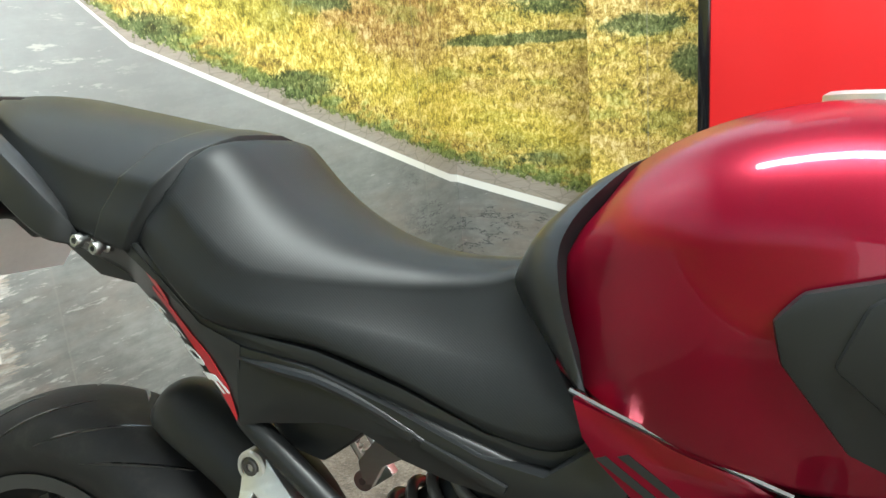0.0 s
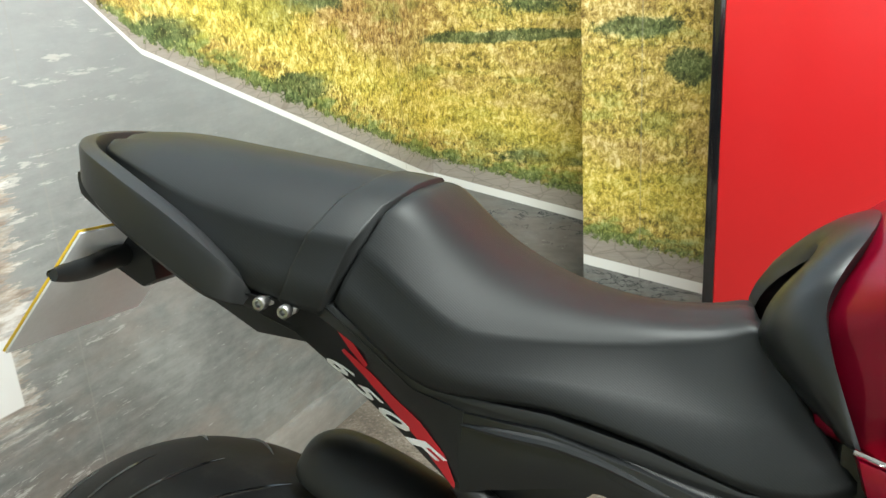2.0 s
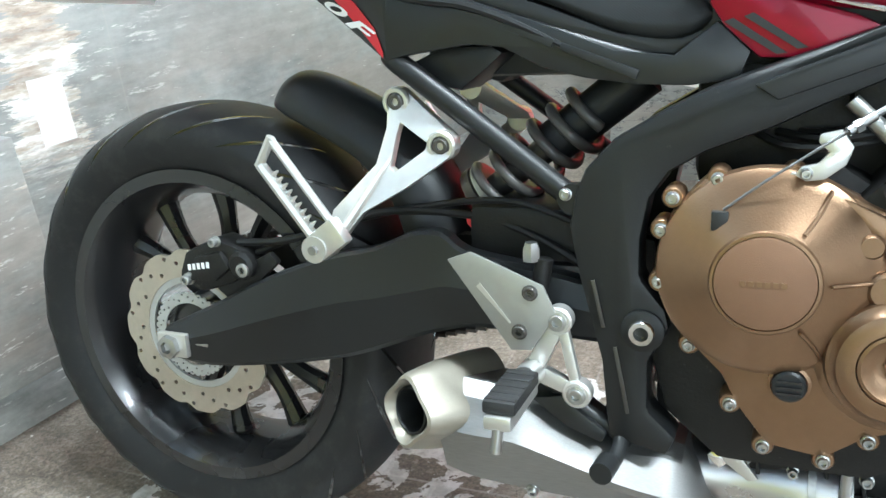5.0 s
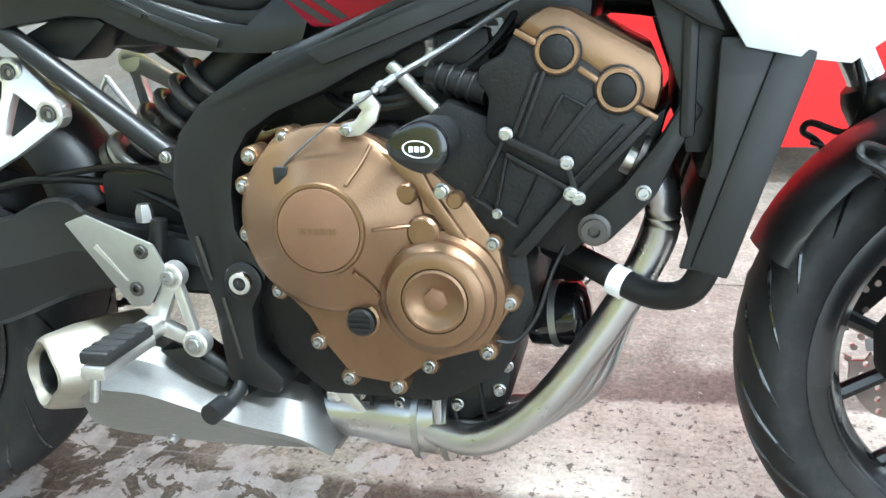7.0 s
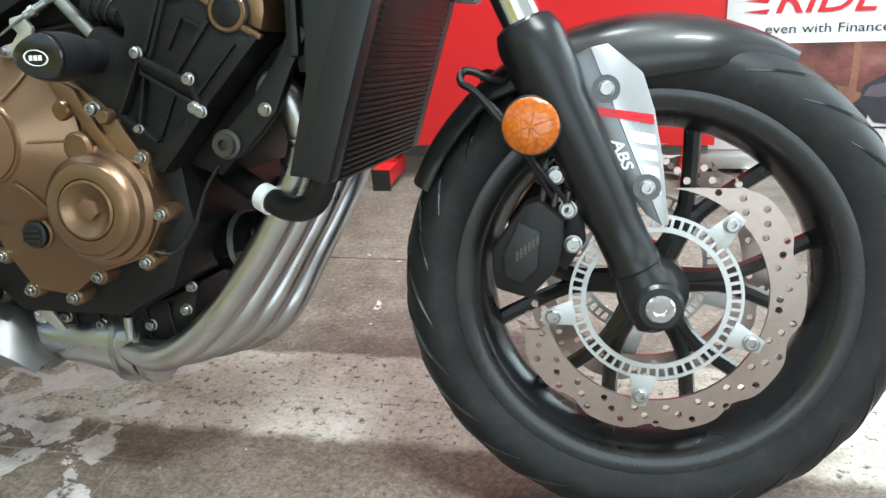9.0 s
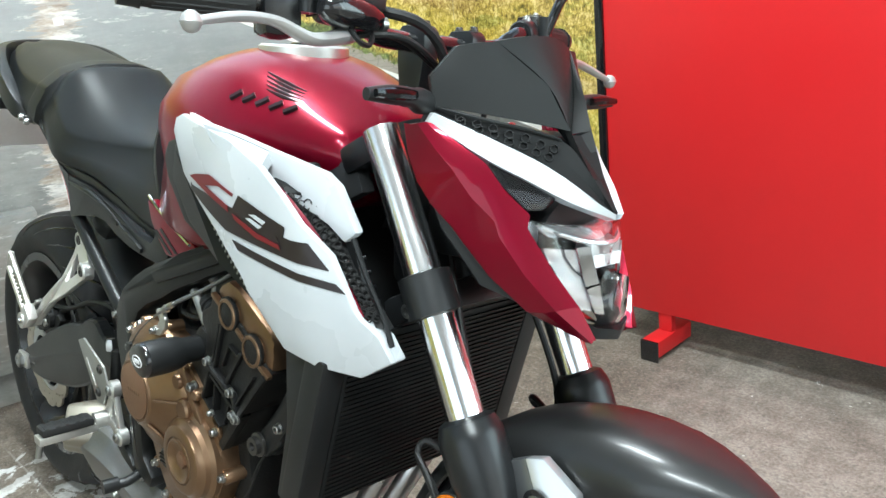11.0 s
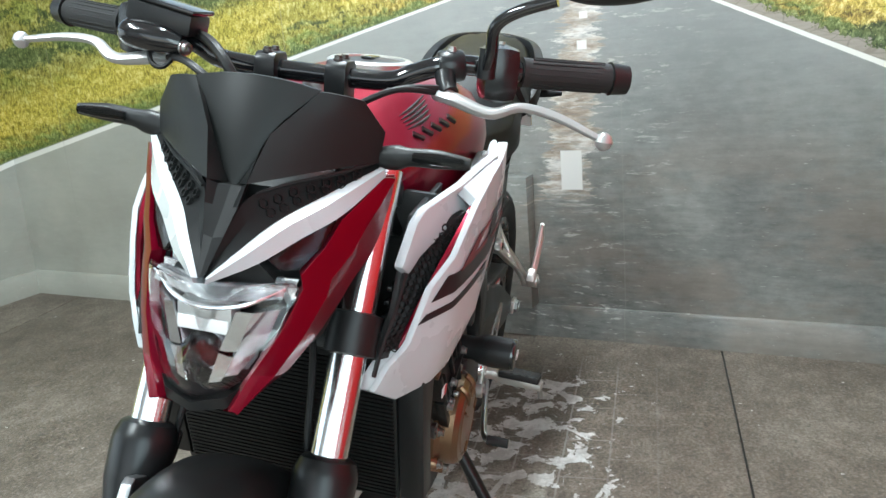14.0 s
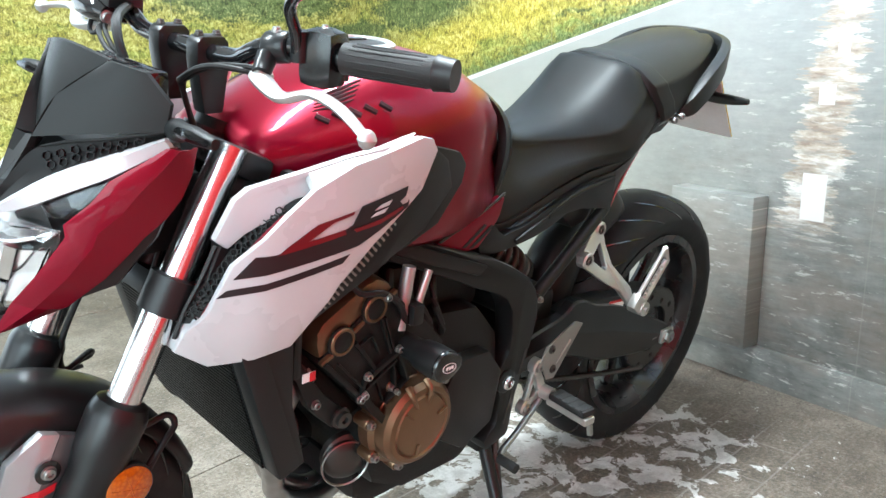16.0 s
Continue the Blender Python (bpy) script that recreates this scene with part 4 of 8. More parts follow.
REAR, FRONT = (0.0, 0.315), (1.447, 0.294)
rw = wheel("rear_wheel", *REAR, 0.222, 0.078, 0.052, 0.085, "black cast rear wheel with paired spokes")
tyre(rw, *REAR, 0.222, 0.315, 0.090, 22)
part("rear_brake_disc", disc_mesh(0, -0.088, 0.315, 0.082, 0.121, 12, 0.007, 36, 0.0032), DISC_REAR, rw, "pale wavy drilled rear disc")
part("disc_carrier", lathe([(0.084, 0), (0.084, 0.004), (0.073, 0.004), (0.073, 0), (0.084, 0)], (0, -0.086, 0.315), (0, 1, 0), 36, caps=False), RING_ALLOY, rw)
part("sprocket", disc_mesh(0, 0.088, 0.315, 0.060, 0.104, 42, 0.006, 10, 0.008), DARK_STEEL, rw)

fw = wheel("front_wheel", *FRONT, 0.216, 0.050, 0.040, 0.060, "black cast front wheel with paired spokes", TURN)
tyre(fw, *FRONT, 0.216, 0.291, 0.058, 24, TURN)
for s in SIDES:
    y = s * 0.076
    part("front_brake_disc", disc_mesh(FRONT[0], y, FRONT[1], 0.121, 0.158, 10, 0.009, 70, 0.0040), DISC_STEEL, fw, "brown tinted wavy drilled disc", TURN)
    bm = bmesh.new()
    n = 54
    for i in range(n):
        a0 = 2 * math.pi * i / n
        block((-0.0016, -0.0015, -0.0052), (0.0016, 0.0015, 0.0052), 0, bm)
        bmesh.ops.transform(bm, matrix=Matrix.Translation((FRONT[0] + 0.0845 * math.cos(a0), y + s * 0.009, FRONT[1] + 0.0845 * math.sin(a0))) @ Matrix.Rotation(-a0 + math.pi / 2, 4, (0, 1, 0)), verts=bm.verts[-8:])
    lathe([(0.093, -0.0012), (0.093, 0.0012), (0.0895, 0.0012), (0.0895, -0.0012), (0.093, -0.0012)], (FRONT[0], y + s * 0.009, FRONT[1]), (0, 1, 0), 54, bm, caps=False)
    lathe([(0.0798, -0.0012), (0.0798, 0.0012), (0.0742, 0.0012), (0.0742, -0.0012), (0.0798, -0.0012)], (FRONT[0], y + s * 0.009, FRONT[1]), (0, 1, 0), 54, bm, caps=False)
    part("sensor_ring", bm, RING_ALLOY, fw, "slotted pale alloy sensor ring", TURN)
    for i in range(5):
        a = 2 * math.pi * i / 5 + 0.83
        ca, sa = math.cos(a), math.sin(a)
        tip = (FRONT[0] + 0.112 * ca, FRONT[1] + 0.112 * sa)
        bm = slab([(FRONT[0] + 0.089 * math.cos(a - 0.17), y + s * 0.0075, FRONT[1] + 0.089 * math.sin(a - 0.17)), (FRONT[0] + 0.125 * math.cos(a - 0.06), y + s * 0.0075, FRONT[1] + 0.125 * math.sin(a - 0.06)),
                   (FRONT[0] + 0.125 * math.cos(a + 0.06), y + s * 0.0075, FRONT[1] + 0.125 * math.sin(a + 0.06)), (FRONT[0] + 0.089 * math.cos(a + 0.17), y + s * 0.0075, FRONT[1] + 0.089 * math.sin(a + 0.17))], s * 0.003, 0.0008)
        part("disc_arm", bm, RING_ALLOY, fw, turn=TURN)
        part("disc_bolt", bolt((tip[0], y + s * 0.011, tip[1]), 0.0075, (0, s, 0), 0.004), STEEL, fw, turn=TURN)
part("valve", rod((FRONT[0] - 0.03, -0.012, FRONT[1] + 0.185), (FRONT[0] - 0.028, -0.03, FRONT[1] + 0.165), 0.004), STEEL, fw, turn=TURN)

# -- fork, fender, front brakes --
fork_dir = Vector((-0.4305, 0, 0.9026))
AX = Vector((1.447, 0, 0.294))
for s in SIDES:
    def on_fork(t, off=0.0, s=s):
        """A point t metres up the fork leg from the axle."""
        return Vector((AX.x - 0.004, s * 0.104, AX.z)) + fork_dir * t + Vector((fork_dir.z, 0, -fork_dir.x)) * off

    leg = part("fork_leg", lathe([(0.018, -0.026), (0.027, -0.019), (0.0285, 0.0), (0.028, 0.024), (0.0255, 0.034), (0.0255, 0.042), (0.0275, 0.044), (0.0275, 0.056), (0.0262, 0.058), (0.0265, 0.10), (0.029, 0.11), (0.0295, 0.235), (0.0345, 0.262), (0.0355, 0.305), (0.034, 0.312), (0.030, 0.322), (0.023, 0.326)], on_fork(0), fork_dir, 28), SATIN, bike, "black fork slider", TURN)
    part("fork_tube", rod(on_fork(0.322), on_fork(0.645), 0.0205, seg=28), FORK_CHROME, bike, "polished chrome fork tube", TURN)
    part("fork_collar", lathe([(0.0215, 0.0), (0.029, 0.002), (0.029, 0.046), (0.0215, 0.048)], on_fork(0.434), fork_dir, 28), BLACK, bike, turn=TURN)
    part("axle_boss", lathe([(0.025, 0.0), (0.025, 0.022), (0.0215, 0.026)], (AX.x, s * 0.112, AX.z + 0.004), (0, s, 0), 24), SATIN, leg, turn=TURN)
    part("axle_nut", lathe([(0.0150, 0), (0.0150, 0.005), (0.0132, 0.007), (0.0075, 0.007), (0.007, 0.001)], (AX.x, s * 0.1375, AX.z + 0.004), (0, s, 0), 24), CHROME, leg, turn=TURN)
    refl = part("reflector", lathe([(0.029, 0.0), (0.029, 0.006), (0.026, 0.0085), (0.012, 0.010), (0.0, 0.0103)][:4] + [(0.001, 0.0103)], (1.314, s * 0.128, 0.484), (0, s, 0), 28), AMBER, leg, "round amber side reflector", TURN)
    part("reflector_rim", lathe([(0.031, -0.004), (0.031, 0.005), (0.0292, 0.006)], (1.314, s * 0.127, 0.484), (0, s, 0), 28), BLACK, refl, turn=TURN)
    for k in range(6):
        a = math.pi * k / 3 + 0.3
        part("lens_ridge", tube([(1.314, s * 0.1383, 0.484), (1.314 + 0.025 * math.cos(a), s * 0.1366, 0.484 + 0.025 * math.sin(a))], [0.0012, 0.0007], 5), AMBER, refl, turn=TURN)
    part("reflector_arm", bar((1.318, 0.478), (1.345, 0.50), 0.008, 0.012, s * 0.118, s * 0.004), BLACK, leg, turn=TURN)
    # caliper
    cal = part("front_caliper", slab([(1.306, s * 0.080, 0.402), (1.322, s * 0.080, 0.408), (1.350, s * 0.080, 0.385), (1.345, s * 0.080, 0.335), (1.312, s * 0.080, 0.300), (1.276, s * 0.080, 0.310), (1.272, s * 0.080, 0.352)], s * 0.045, 0.008), CAST_BLACK, bike, "black two-piston sliding caliper", TURN)
    part("caliper_face", slab([(1.302, s * 0.126, 0.385), (1.325, s * 0.126, 0.375), (1.322, s * 0.126, 0.335), (1.304, s * 0.126, 0.318), (1.287, s * 0.126, 0.328), (1.286, s * 0.126, 0.352)], s * 0.006, 0.003), BLACK, cal, turn=TURN)
    for k in range(6):
        part("mark_bar", block((1.2995 + k * 0.0042 - 0.0005, s * 0.1325 - 0.0005, 0.344 + k * 0.0035), (1.3019 + k * 0.0042, s * 0.1325 + 0.0005, 0.354 + k * 0.0035), 0), DARK_STEEL, cal, turn=TURN)
    part("caliper_bracket", slab([(1.345, s * 0.088, 0.445), (1.36, s * 0.088, 0.44), (1.372, s * 0.088, 0.36), (1.35, s * 0.088, 0.325), (1.336, s * 0.088, 0.34), (1.35, s * 0.088, 0.38)], s * 0.014, 0.004), CAST_BLACK, cal, turn=TURN)
    for bx, bz in ((1.339, 0.431), (1.358, 0.358), (1.352, 0.395)):
        part("caliper_bolt", bolt((bx, s * 0.108, bz), 0.008, (0, s, 0), 0.008), STEEL, cal, turn=TURN)
    for k in range(3):
        part("bleed_nipple", rod((1.325 + 0.012 * k, s * 0.112, 0.405 - 0.006 * k), (1.329 + 0.012 * k, s * 0.114, 0.424 - 0.004 * k), 0.0035), DARK_STEEL, cal, turn=TURN)
    part("brake_hose", tube([(1.335, s * 0.112, 0.41), (1.312, s * 0.122, 0.45), (1.262, s * 0.116, 0.512), (1.240, s * 0.108, 0.528), (1.246, s * 0.098, 0.540), (1.285, s * 0.088, 0.530), (1.292, s * 0.076, 0.58), (1.262, s * 0.066, 0.66), (1.225, s * 0.05, 0.74)], 0.0042, 8, 5), HOSE, bike, turn=TURN)
    part("sensor_wire", tube([(1.355, s * 0.112, 0.40), (1.322, s * 0.124, 0.44), (1.278, s * 0.118, 0.50), (1.25, s * 0.108, 0.515)], 0.0028, 6, 5), HOSE, bike, turn=TURN)

part("axle", rod((AX.x, -0.118, AX.z), (AX.x, 0.118, AX.z), 0.012), STEEL, bike, turn=TURN)
# lower and upper fork clamps
for t, name in ((0.452, "lower_fork_clamp"), (0.630, "upper_fork_clamp")):
    c = Vector((AX.x - 0.004, 0, AX.z)) + fork_dir * t
    bm = block((-0.052, -0.118, -0.017), (0.008, 0.118, 0.017), 0.010)
    bmesh.ops.transform(bm, matrix=Matrix.Translation(c - Vector((0.010, 0, 0.004))) @ Matrix.Rotation(-RAKE, 4, "Y"), verts=bm.verts)
    part(name, bm, SATIN, bike, turn=TURN)
c0, c1 = Vector((AX.x - 0.036, 0, AX.z - 0.01)) + fork_dir * 0.44, Vector((AX.x - 0.036, 0, AX.z - 0.01)) + fork_dir * 0.65
part("steering_stem", rod(c0, c1, 0.028), SATIN, bike, turn=TURN)


def front_fender():
    rings = []
    for k in np.linspace(0, 1, 19):
        a = radians(60.0 + 96.0 * k)
        r = 0.303 + 0.004 * math.sin(math.pi * k)
        half = 0.068 * min(1.0, 0.35 + 3.2 * k) * (1.0 - 0.18 * max(0, k - 0.6))
        drop = 0.014 + 0.045 * math.sin(math.pi * min(1, k * 1.35)) ** 1.3
        ring = []
        for q in np.linspace(-1, 1, 13):
            rr = r - drop * abs(q) ** 2.6 - 0.010 * q * q
            ring.append(Vector((FRONT[0] + rr * math.cos(a), half * math.sin(q * math.pi / 2) ** 1, FRONT[1] + rr * math.sin(a))))
        rings.append(ring + [Vector((FRONT[0] + (p - Vector((FRONT[0], p.y, FRONT[1]))).length * 0.991 * math.cos(a), p.y * 0.96, FRONT[1] + (p - Vector((FRONT[0], p.y, FRONT[1]))).length * 0.991 * math.sin(a))) for p in reversed(ring)])
    bm = bmesh.new()
    skin(bm, rings)
    f = part("front_fender", bm, GRAPHITE, bike, "graphite grey front mudguard", TURN, sharp=60)
    for s in SIDES:
        y = s * 0.080

        def bent(bm, s=s):
            """Folds the front half of the bracket inwards along its ridge."""
            for v in bm.verts:
                v.co.y -= s * 0.30 * max(0.0, v.co.x - 1.420 - 0.42 * (0.447 - v.co.z))
            return bm

        p = part("fender_bracket", slab([(1.345, y, 0.548), (1.362, y, 0.520), (1.378, y, 0.495), (1.416, y, 0.412), (1.433, y, 0.388), (1.450, y, 0.376), (1.372, y, 0.561)], s * 0.012, 0.002), BRACKET_GREY, f, turn=TURN)
        # front face in the lighter copy, standing in for its reflection
        part("bracket_face", bent(slab([(1.450, y, 0.376), (1.458, y, 0.376), (1.449, y, 0.45), (1.440, y, 0.497), (1.427, y, 0.535), (1.39, y, 0.565), (1.372, y, 0.561)], s * 0.012, 0.002)), BRACKET_SHINE, p, "folded front face, its bright reflection painted in", TURN)
        yy = s * 0.0927
        part("stripe", slab([(1.380, yy, 0.501), (1.398, yy, 0.498), (1.4025, yy, 0.4885), (1.384, yy, 0.491)], s * 0.0008, 0), DECAL_RED, p, "red stripe", TURN)
        part("stripe", bent(slab([(1.398, yy, 0.498), (1.4385, yy, 0.492), (1.4400, yy, 0.482), (1.4025, yy, 0.4885)], s * 0.0008, 0)), DECAL_RED, p, "red stripe", TURN)
        for k in range(4):
            z = 0.474 - k * 0.017
            part("stripe", bent(slab([(1.413 + k * 0.0065, yy, z + 0.002), (1.4405 + k * 0.0022, yy, z - 0.003), (1.4425 + k * 0.0022, yy, z - 0.014), (1.419 + k * 0.0065, yy, z - 0.010)], s * 0.0008, 0)), DECAL_WHITE, p, "white stripe", TURN)
        m = Matrix.Translation((1.4065, s * 0.0932, 0.452)) @ (Matrix.Rotation(radians(90), 4, "X") if s < 0 else Matrix.Rotation(radians(180), 4, "Z") @ Matrix.Rotation(radians(90), 4, "X")) @ Matrix.Rotation(radians(-66 if s < 0 else 66), 4, "Z")
        part("inscription", lettering("ABS", 0.016, m, 0.0003, 0.2, 0.0004, 1.25), DECAL_WHITE, p, turn=TURN)
        for bx, bz in ((1.389, 0.519), (1.4335, 0.4165)):
            part("washer", lathe([(0.0145, 0), (0.0145, 0.002)], (bx, s * 0.0925, bz), (0, s, 0), 24), GLOSS, p, turn=TURN)
            part("fender_bolt", bolt((bx, s * 0.0945, bz), 0.0072, (0, s, 0), 0.005), STEEL, p, turn=TURN)


front_fender()


# -- seat, pillion seat, tail --
def saddle(stations, name, label, sharp=180):
    """Rings from (top x, top z, crown half-width, ridge x, y, z, low x, y, z)."""
    rings = []
    for st in spline(stations, 5):
        tx, tz, cw, rx, ry, rz, lx, ly, lz = st
        half = [(tx, 0.0, tz), (tx, cw * 0.6, tz - 0.001), (tx * 0.9 + rx * 0.1, cw, tz - 0.006),
                (tx * 0.55 + rx * 0.45, cw * 0.5 + ry * 0.5, tz * 0.58 + rz * 0.42 + 0.003), (tx * 0.10 + rx * 0.90, ry * 0.955, rz + 0.0055), (rx, ry, rz),
                (rx * 0.93 + lx * 0.07, ry - 0.0005, rz * 0.93 + lz * 0.07), (rx * 0.5 + lx * 0.5, ry * 0.5 + ly * 0.5 + 0.006, rz * 0.5 + lz * 0.5),
                (rx * 0.12 + lx * 0.88, ly + 0.0018, rz * 0.12 + lz * 0.88), (lx, ly, lz + 0.004), (lx, ly - 0.004, lz), (lx, ly * 0.5, lz - 0.002), (lx, 0.0, lz - 0.003)]
        rings.append([Vector(p) for p in half] + [Vector((p[0], -p[1], p[2])) for p in half[-2:0:-1]])
    bm = bmesh.new()
    skin(bm, rings)
    return part(name, bm, VINYL, bike, label, sharp=sharp)


saddle([(0.284, 0.947, 0.080, 0.250, 0.114, 0.896, 0.228, 0.130, 0.846), (0.302, 0.940, 0.078, 0.272, 0.121, 0.884, 0.268, 0.137, 0.812),
        (0.352, 0.896, 0.070, 0.312, 0.130, 0.852, 0.308, 0.143, 0.784), (0.400, 0.866, 0.062, 0.356, 0.128, 0.826, 0.345, 0.140, 0.772),
        (0.450, 0.846, 0.050, 0.428, 0.098, 0.814, 0.428, 0.126, 0.760), (0.510, 0.834, 0.034, 0.505, 0.068, 0.809, 0.511, 0.116, 0.732),
        (0.560, 0.832, 0.026, 0.565, 0.058, 0.813, 0.590, 0.110, 0.698), (0.590, 0.834, 0.024, 0.596, 0.056, 0.822, 0.648, 0.109, 0.690), (0.600, 0.832, 0.022, 0.604, 0.056, 0.818, 0.684, 0.103, 0.706)],
       "rider_seat", "black vinyl rider seat")
saddle([(-0.078, 0.992, 0.02, -0.072, 0.045, 0.982, -0.065, 0.050, 0.972), (-0.055, 1.003, 0.035, -0.05, 0.075, 0.984, -0.045, 0.082, 0.970), (0.0, 1.001, 0.045, 0.005, 0.100, 0.966, 0.012, 0.108, 0.945),
        (0.09, 0.985, 0.05, 0.075, 0.115, 0.938, 0.06, 0.124, 0.908), (0.19, 0.966, 0.055, 0.16, 0.121, 0.915, 0.14, 0.132, 0.858), (0.279, 0.949, 0.06, 0.240, 0.122, 0.902, 0.212, 0.136, 0.842)],
       "pillion_seat", "black vinyl pillion seat")
saddle([(0.240, 0.9595, 0.060, 0.201, 0.1252, 0.9110, 0.176, 0.1380, 0.8475), (0.262, 0.9565, 0.060, 0.223, 0.1262, 0.9075, 0.196, 0.1395, 0.8430), (0.284, 0.9520, 0.060, 0.2455, 0.1255, 0.9035, 0.218, 0.1395, 0.8380)],
       "seat_strap", "black strap across the seat")
# seat skirt below the cushions
for s in SIDES:
    pts = [(0.20, 0.846), (0.228, 0.848), (0.308, 0.786), (0.345, 0.772), (0.428, 0.757), (0.511, 0.729), (0.590, 0.697), (0.648, 0.690), (0.688, 0.706), (0.700, 0.700), (0.690, 0.684), (0.645, 0.674), (0.588, 0.681), (0.505, 0.713), (0.426, 0.742), (0.345, 0.757), (0.305, 0.771)]
    part("seat_rim", slab([(x, s * float(np.interp(x, (0.34, 0.43, 0.51, 0.70), (0.133, 0.122, 0.112, 0.100))), z) for x, z in pts], -s * 0.03, 0.003), BLACK, bike)

# grab rail horseshoe round the tail
path = [(0.138, -0.128, 0.848), (0.115, -0.137, 0.868), (0.06, -0.136, 0.909), (0.0, -0.124, 0.945), (-0.05, -0.100, 0.972), (-0.083, -0.055, 0.986), (-0.092, 0.0, 0.990)]
path = path + [(x, -y, z) for x, y, z in path[-2::-1]]
rad = [0.010, 0.026, 0.032, 0.031, 0.026, 0.021, 0.019]
line = spline([(*p, r * 0.76) for p, r in zip(path, rad + rad[-2::-1])], 6)
rings = []
for i, q in enumerate(line):
    d = Vector(line[min(i + 1, len(line) - 1)][:3] - line[max(i - 1, 0)][:3]).normalized()
    side = d.cross(Vector((0, 0, 1))).normalized()
    top = side.cross(d)
    r = float(q[3])
    rings.append([Vector(q[:3]) + side * (0.52 * r * u) + top * (r * v) for u, v in ((1.0, -0.86), (1.0, 0.70), (0.80, 0.94), (0.0, 1.04), (-0.80, 0.94), (-1.0, 0.74), (-1.0, -0.80), (-0.7, -1.0), (0.7, -1.0))])
bm = bmesh.new()
skin(bm, rings)
part("grab_rail", bm, BLACK, bike, "dark moulded pillion grab rail", sharp=32)
# tail unit under the pillion
bm = slab(flat([(0.20, 0.838), (0.14, 0.850), (0.06, 0.905), (0.0, 0.940), (-0.06, 0.965), (-0.088, 0.968), (-0.084, 0.94), (-0.03, 0.895), (0.04, 0.85), (0.12, 0.80), (0.20, 0.79)], -0.085), 0.17, 0.01)
part("tail_unit", bm, BLACK, bike)
part("tail_light", slab(flat([(-0.070, 0.955), (-0.098, 0.968), (-0.098, 0.945), (-0.06, 0.925)], -0.05), 0.10, 0.006), RED_PLASTIC, bike, "red rear lamp under the tail")
# plate hanger, plate and rear signals
part("plate_hanger", slab(flat([(0.05, 0.862), (-0.045, 0.902), (-0.10, 0.878), (-0.135, 0.868), (-0.145, 0.852), (-0.09, 0.850), (-0.055, 0.828), (-0.035, 0.838), (-0.04, 0.862), (0.0, 0.868), (0.06, 0.84)], -0.03), 0.06, 0.006), BLACK, bike)
plate_m = Matrix.Translation((-0.112, -0.006, 0.836)) @ Matrix.Rotation(radians(40), 4, "Y")
bm = block((-0.003, -0.112, -0.088), (0.0, 0.112, 0.088), 0.0008)
plate = part("number_plate", bm, PLATE_BACK, bike, "pale-backed yellow rear plate", plate_m)
part("plate_face", block((-0.0062, -0.1125, -0.0885), (-0.0032, 0.1125, 0.0885), 0.0008), YELLOW, plate, "yellow face with dark bars", plate_m)
for k in range(5):
    part("plate_bar", block((-0.0070, -0.085 + k * 0.036, -0.03), (-0.0063, -0.062 + k * 0.036, 0.03), 0), DECAL_DARK, plate, turn=plate_m)
for s in SIDES:
    sig = part("rear_signal", tube([(-0.075, s * 0.02, 0.866), (-0.068, s * 0.06, 0.868), (-0.055, s * 0.11, 0.868), (-0.04, s * 0.155, 0.872), (-0.028, s * 0.19, 0.876)], [0.012, 0.013, 0.012, 0.010, 0.006], 12, 5, flat=0.7), BLACK, bike, "slim black rear turn signal")
    part("signal_lens", tube([(-0.063, s * 0.115, 0.869), (-0.048, s * 0.155, 0.873), (-0.036, s * 0.185, 0.876)], [0.006, 0.007, 0.004], 8, 4), SMOKE, sig)
    part("seat_bobbin", lathe([(0.006, 0.0), (0.006, 0.008), (0.0035, 0.010), (0.0035, 0.018), (0.0068, 0.020), (0.0068, 0.026), (0.0056, 0.028), (0.0034, 0.028), (0.003, 0.023)], (0.162, s * 0.122, 0.849), (0, s, 0), 20), STEEL, bike, "small steel luggage bobbin")
    part("seat_bobbin", lathe([(0.006, 0.0), (0.006, 0.006), (0.0035, 0.008), (0.0035, 0.013), (0.0066, 0.015), (0.0066, 0.021), (0.0052, 0.023), (0.003, 0.023), (0.0025, 0.018)], (0.186, s * 0.126, 0.842), (0, s, 0), 20), STEEL, bike)


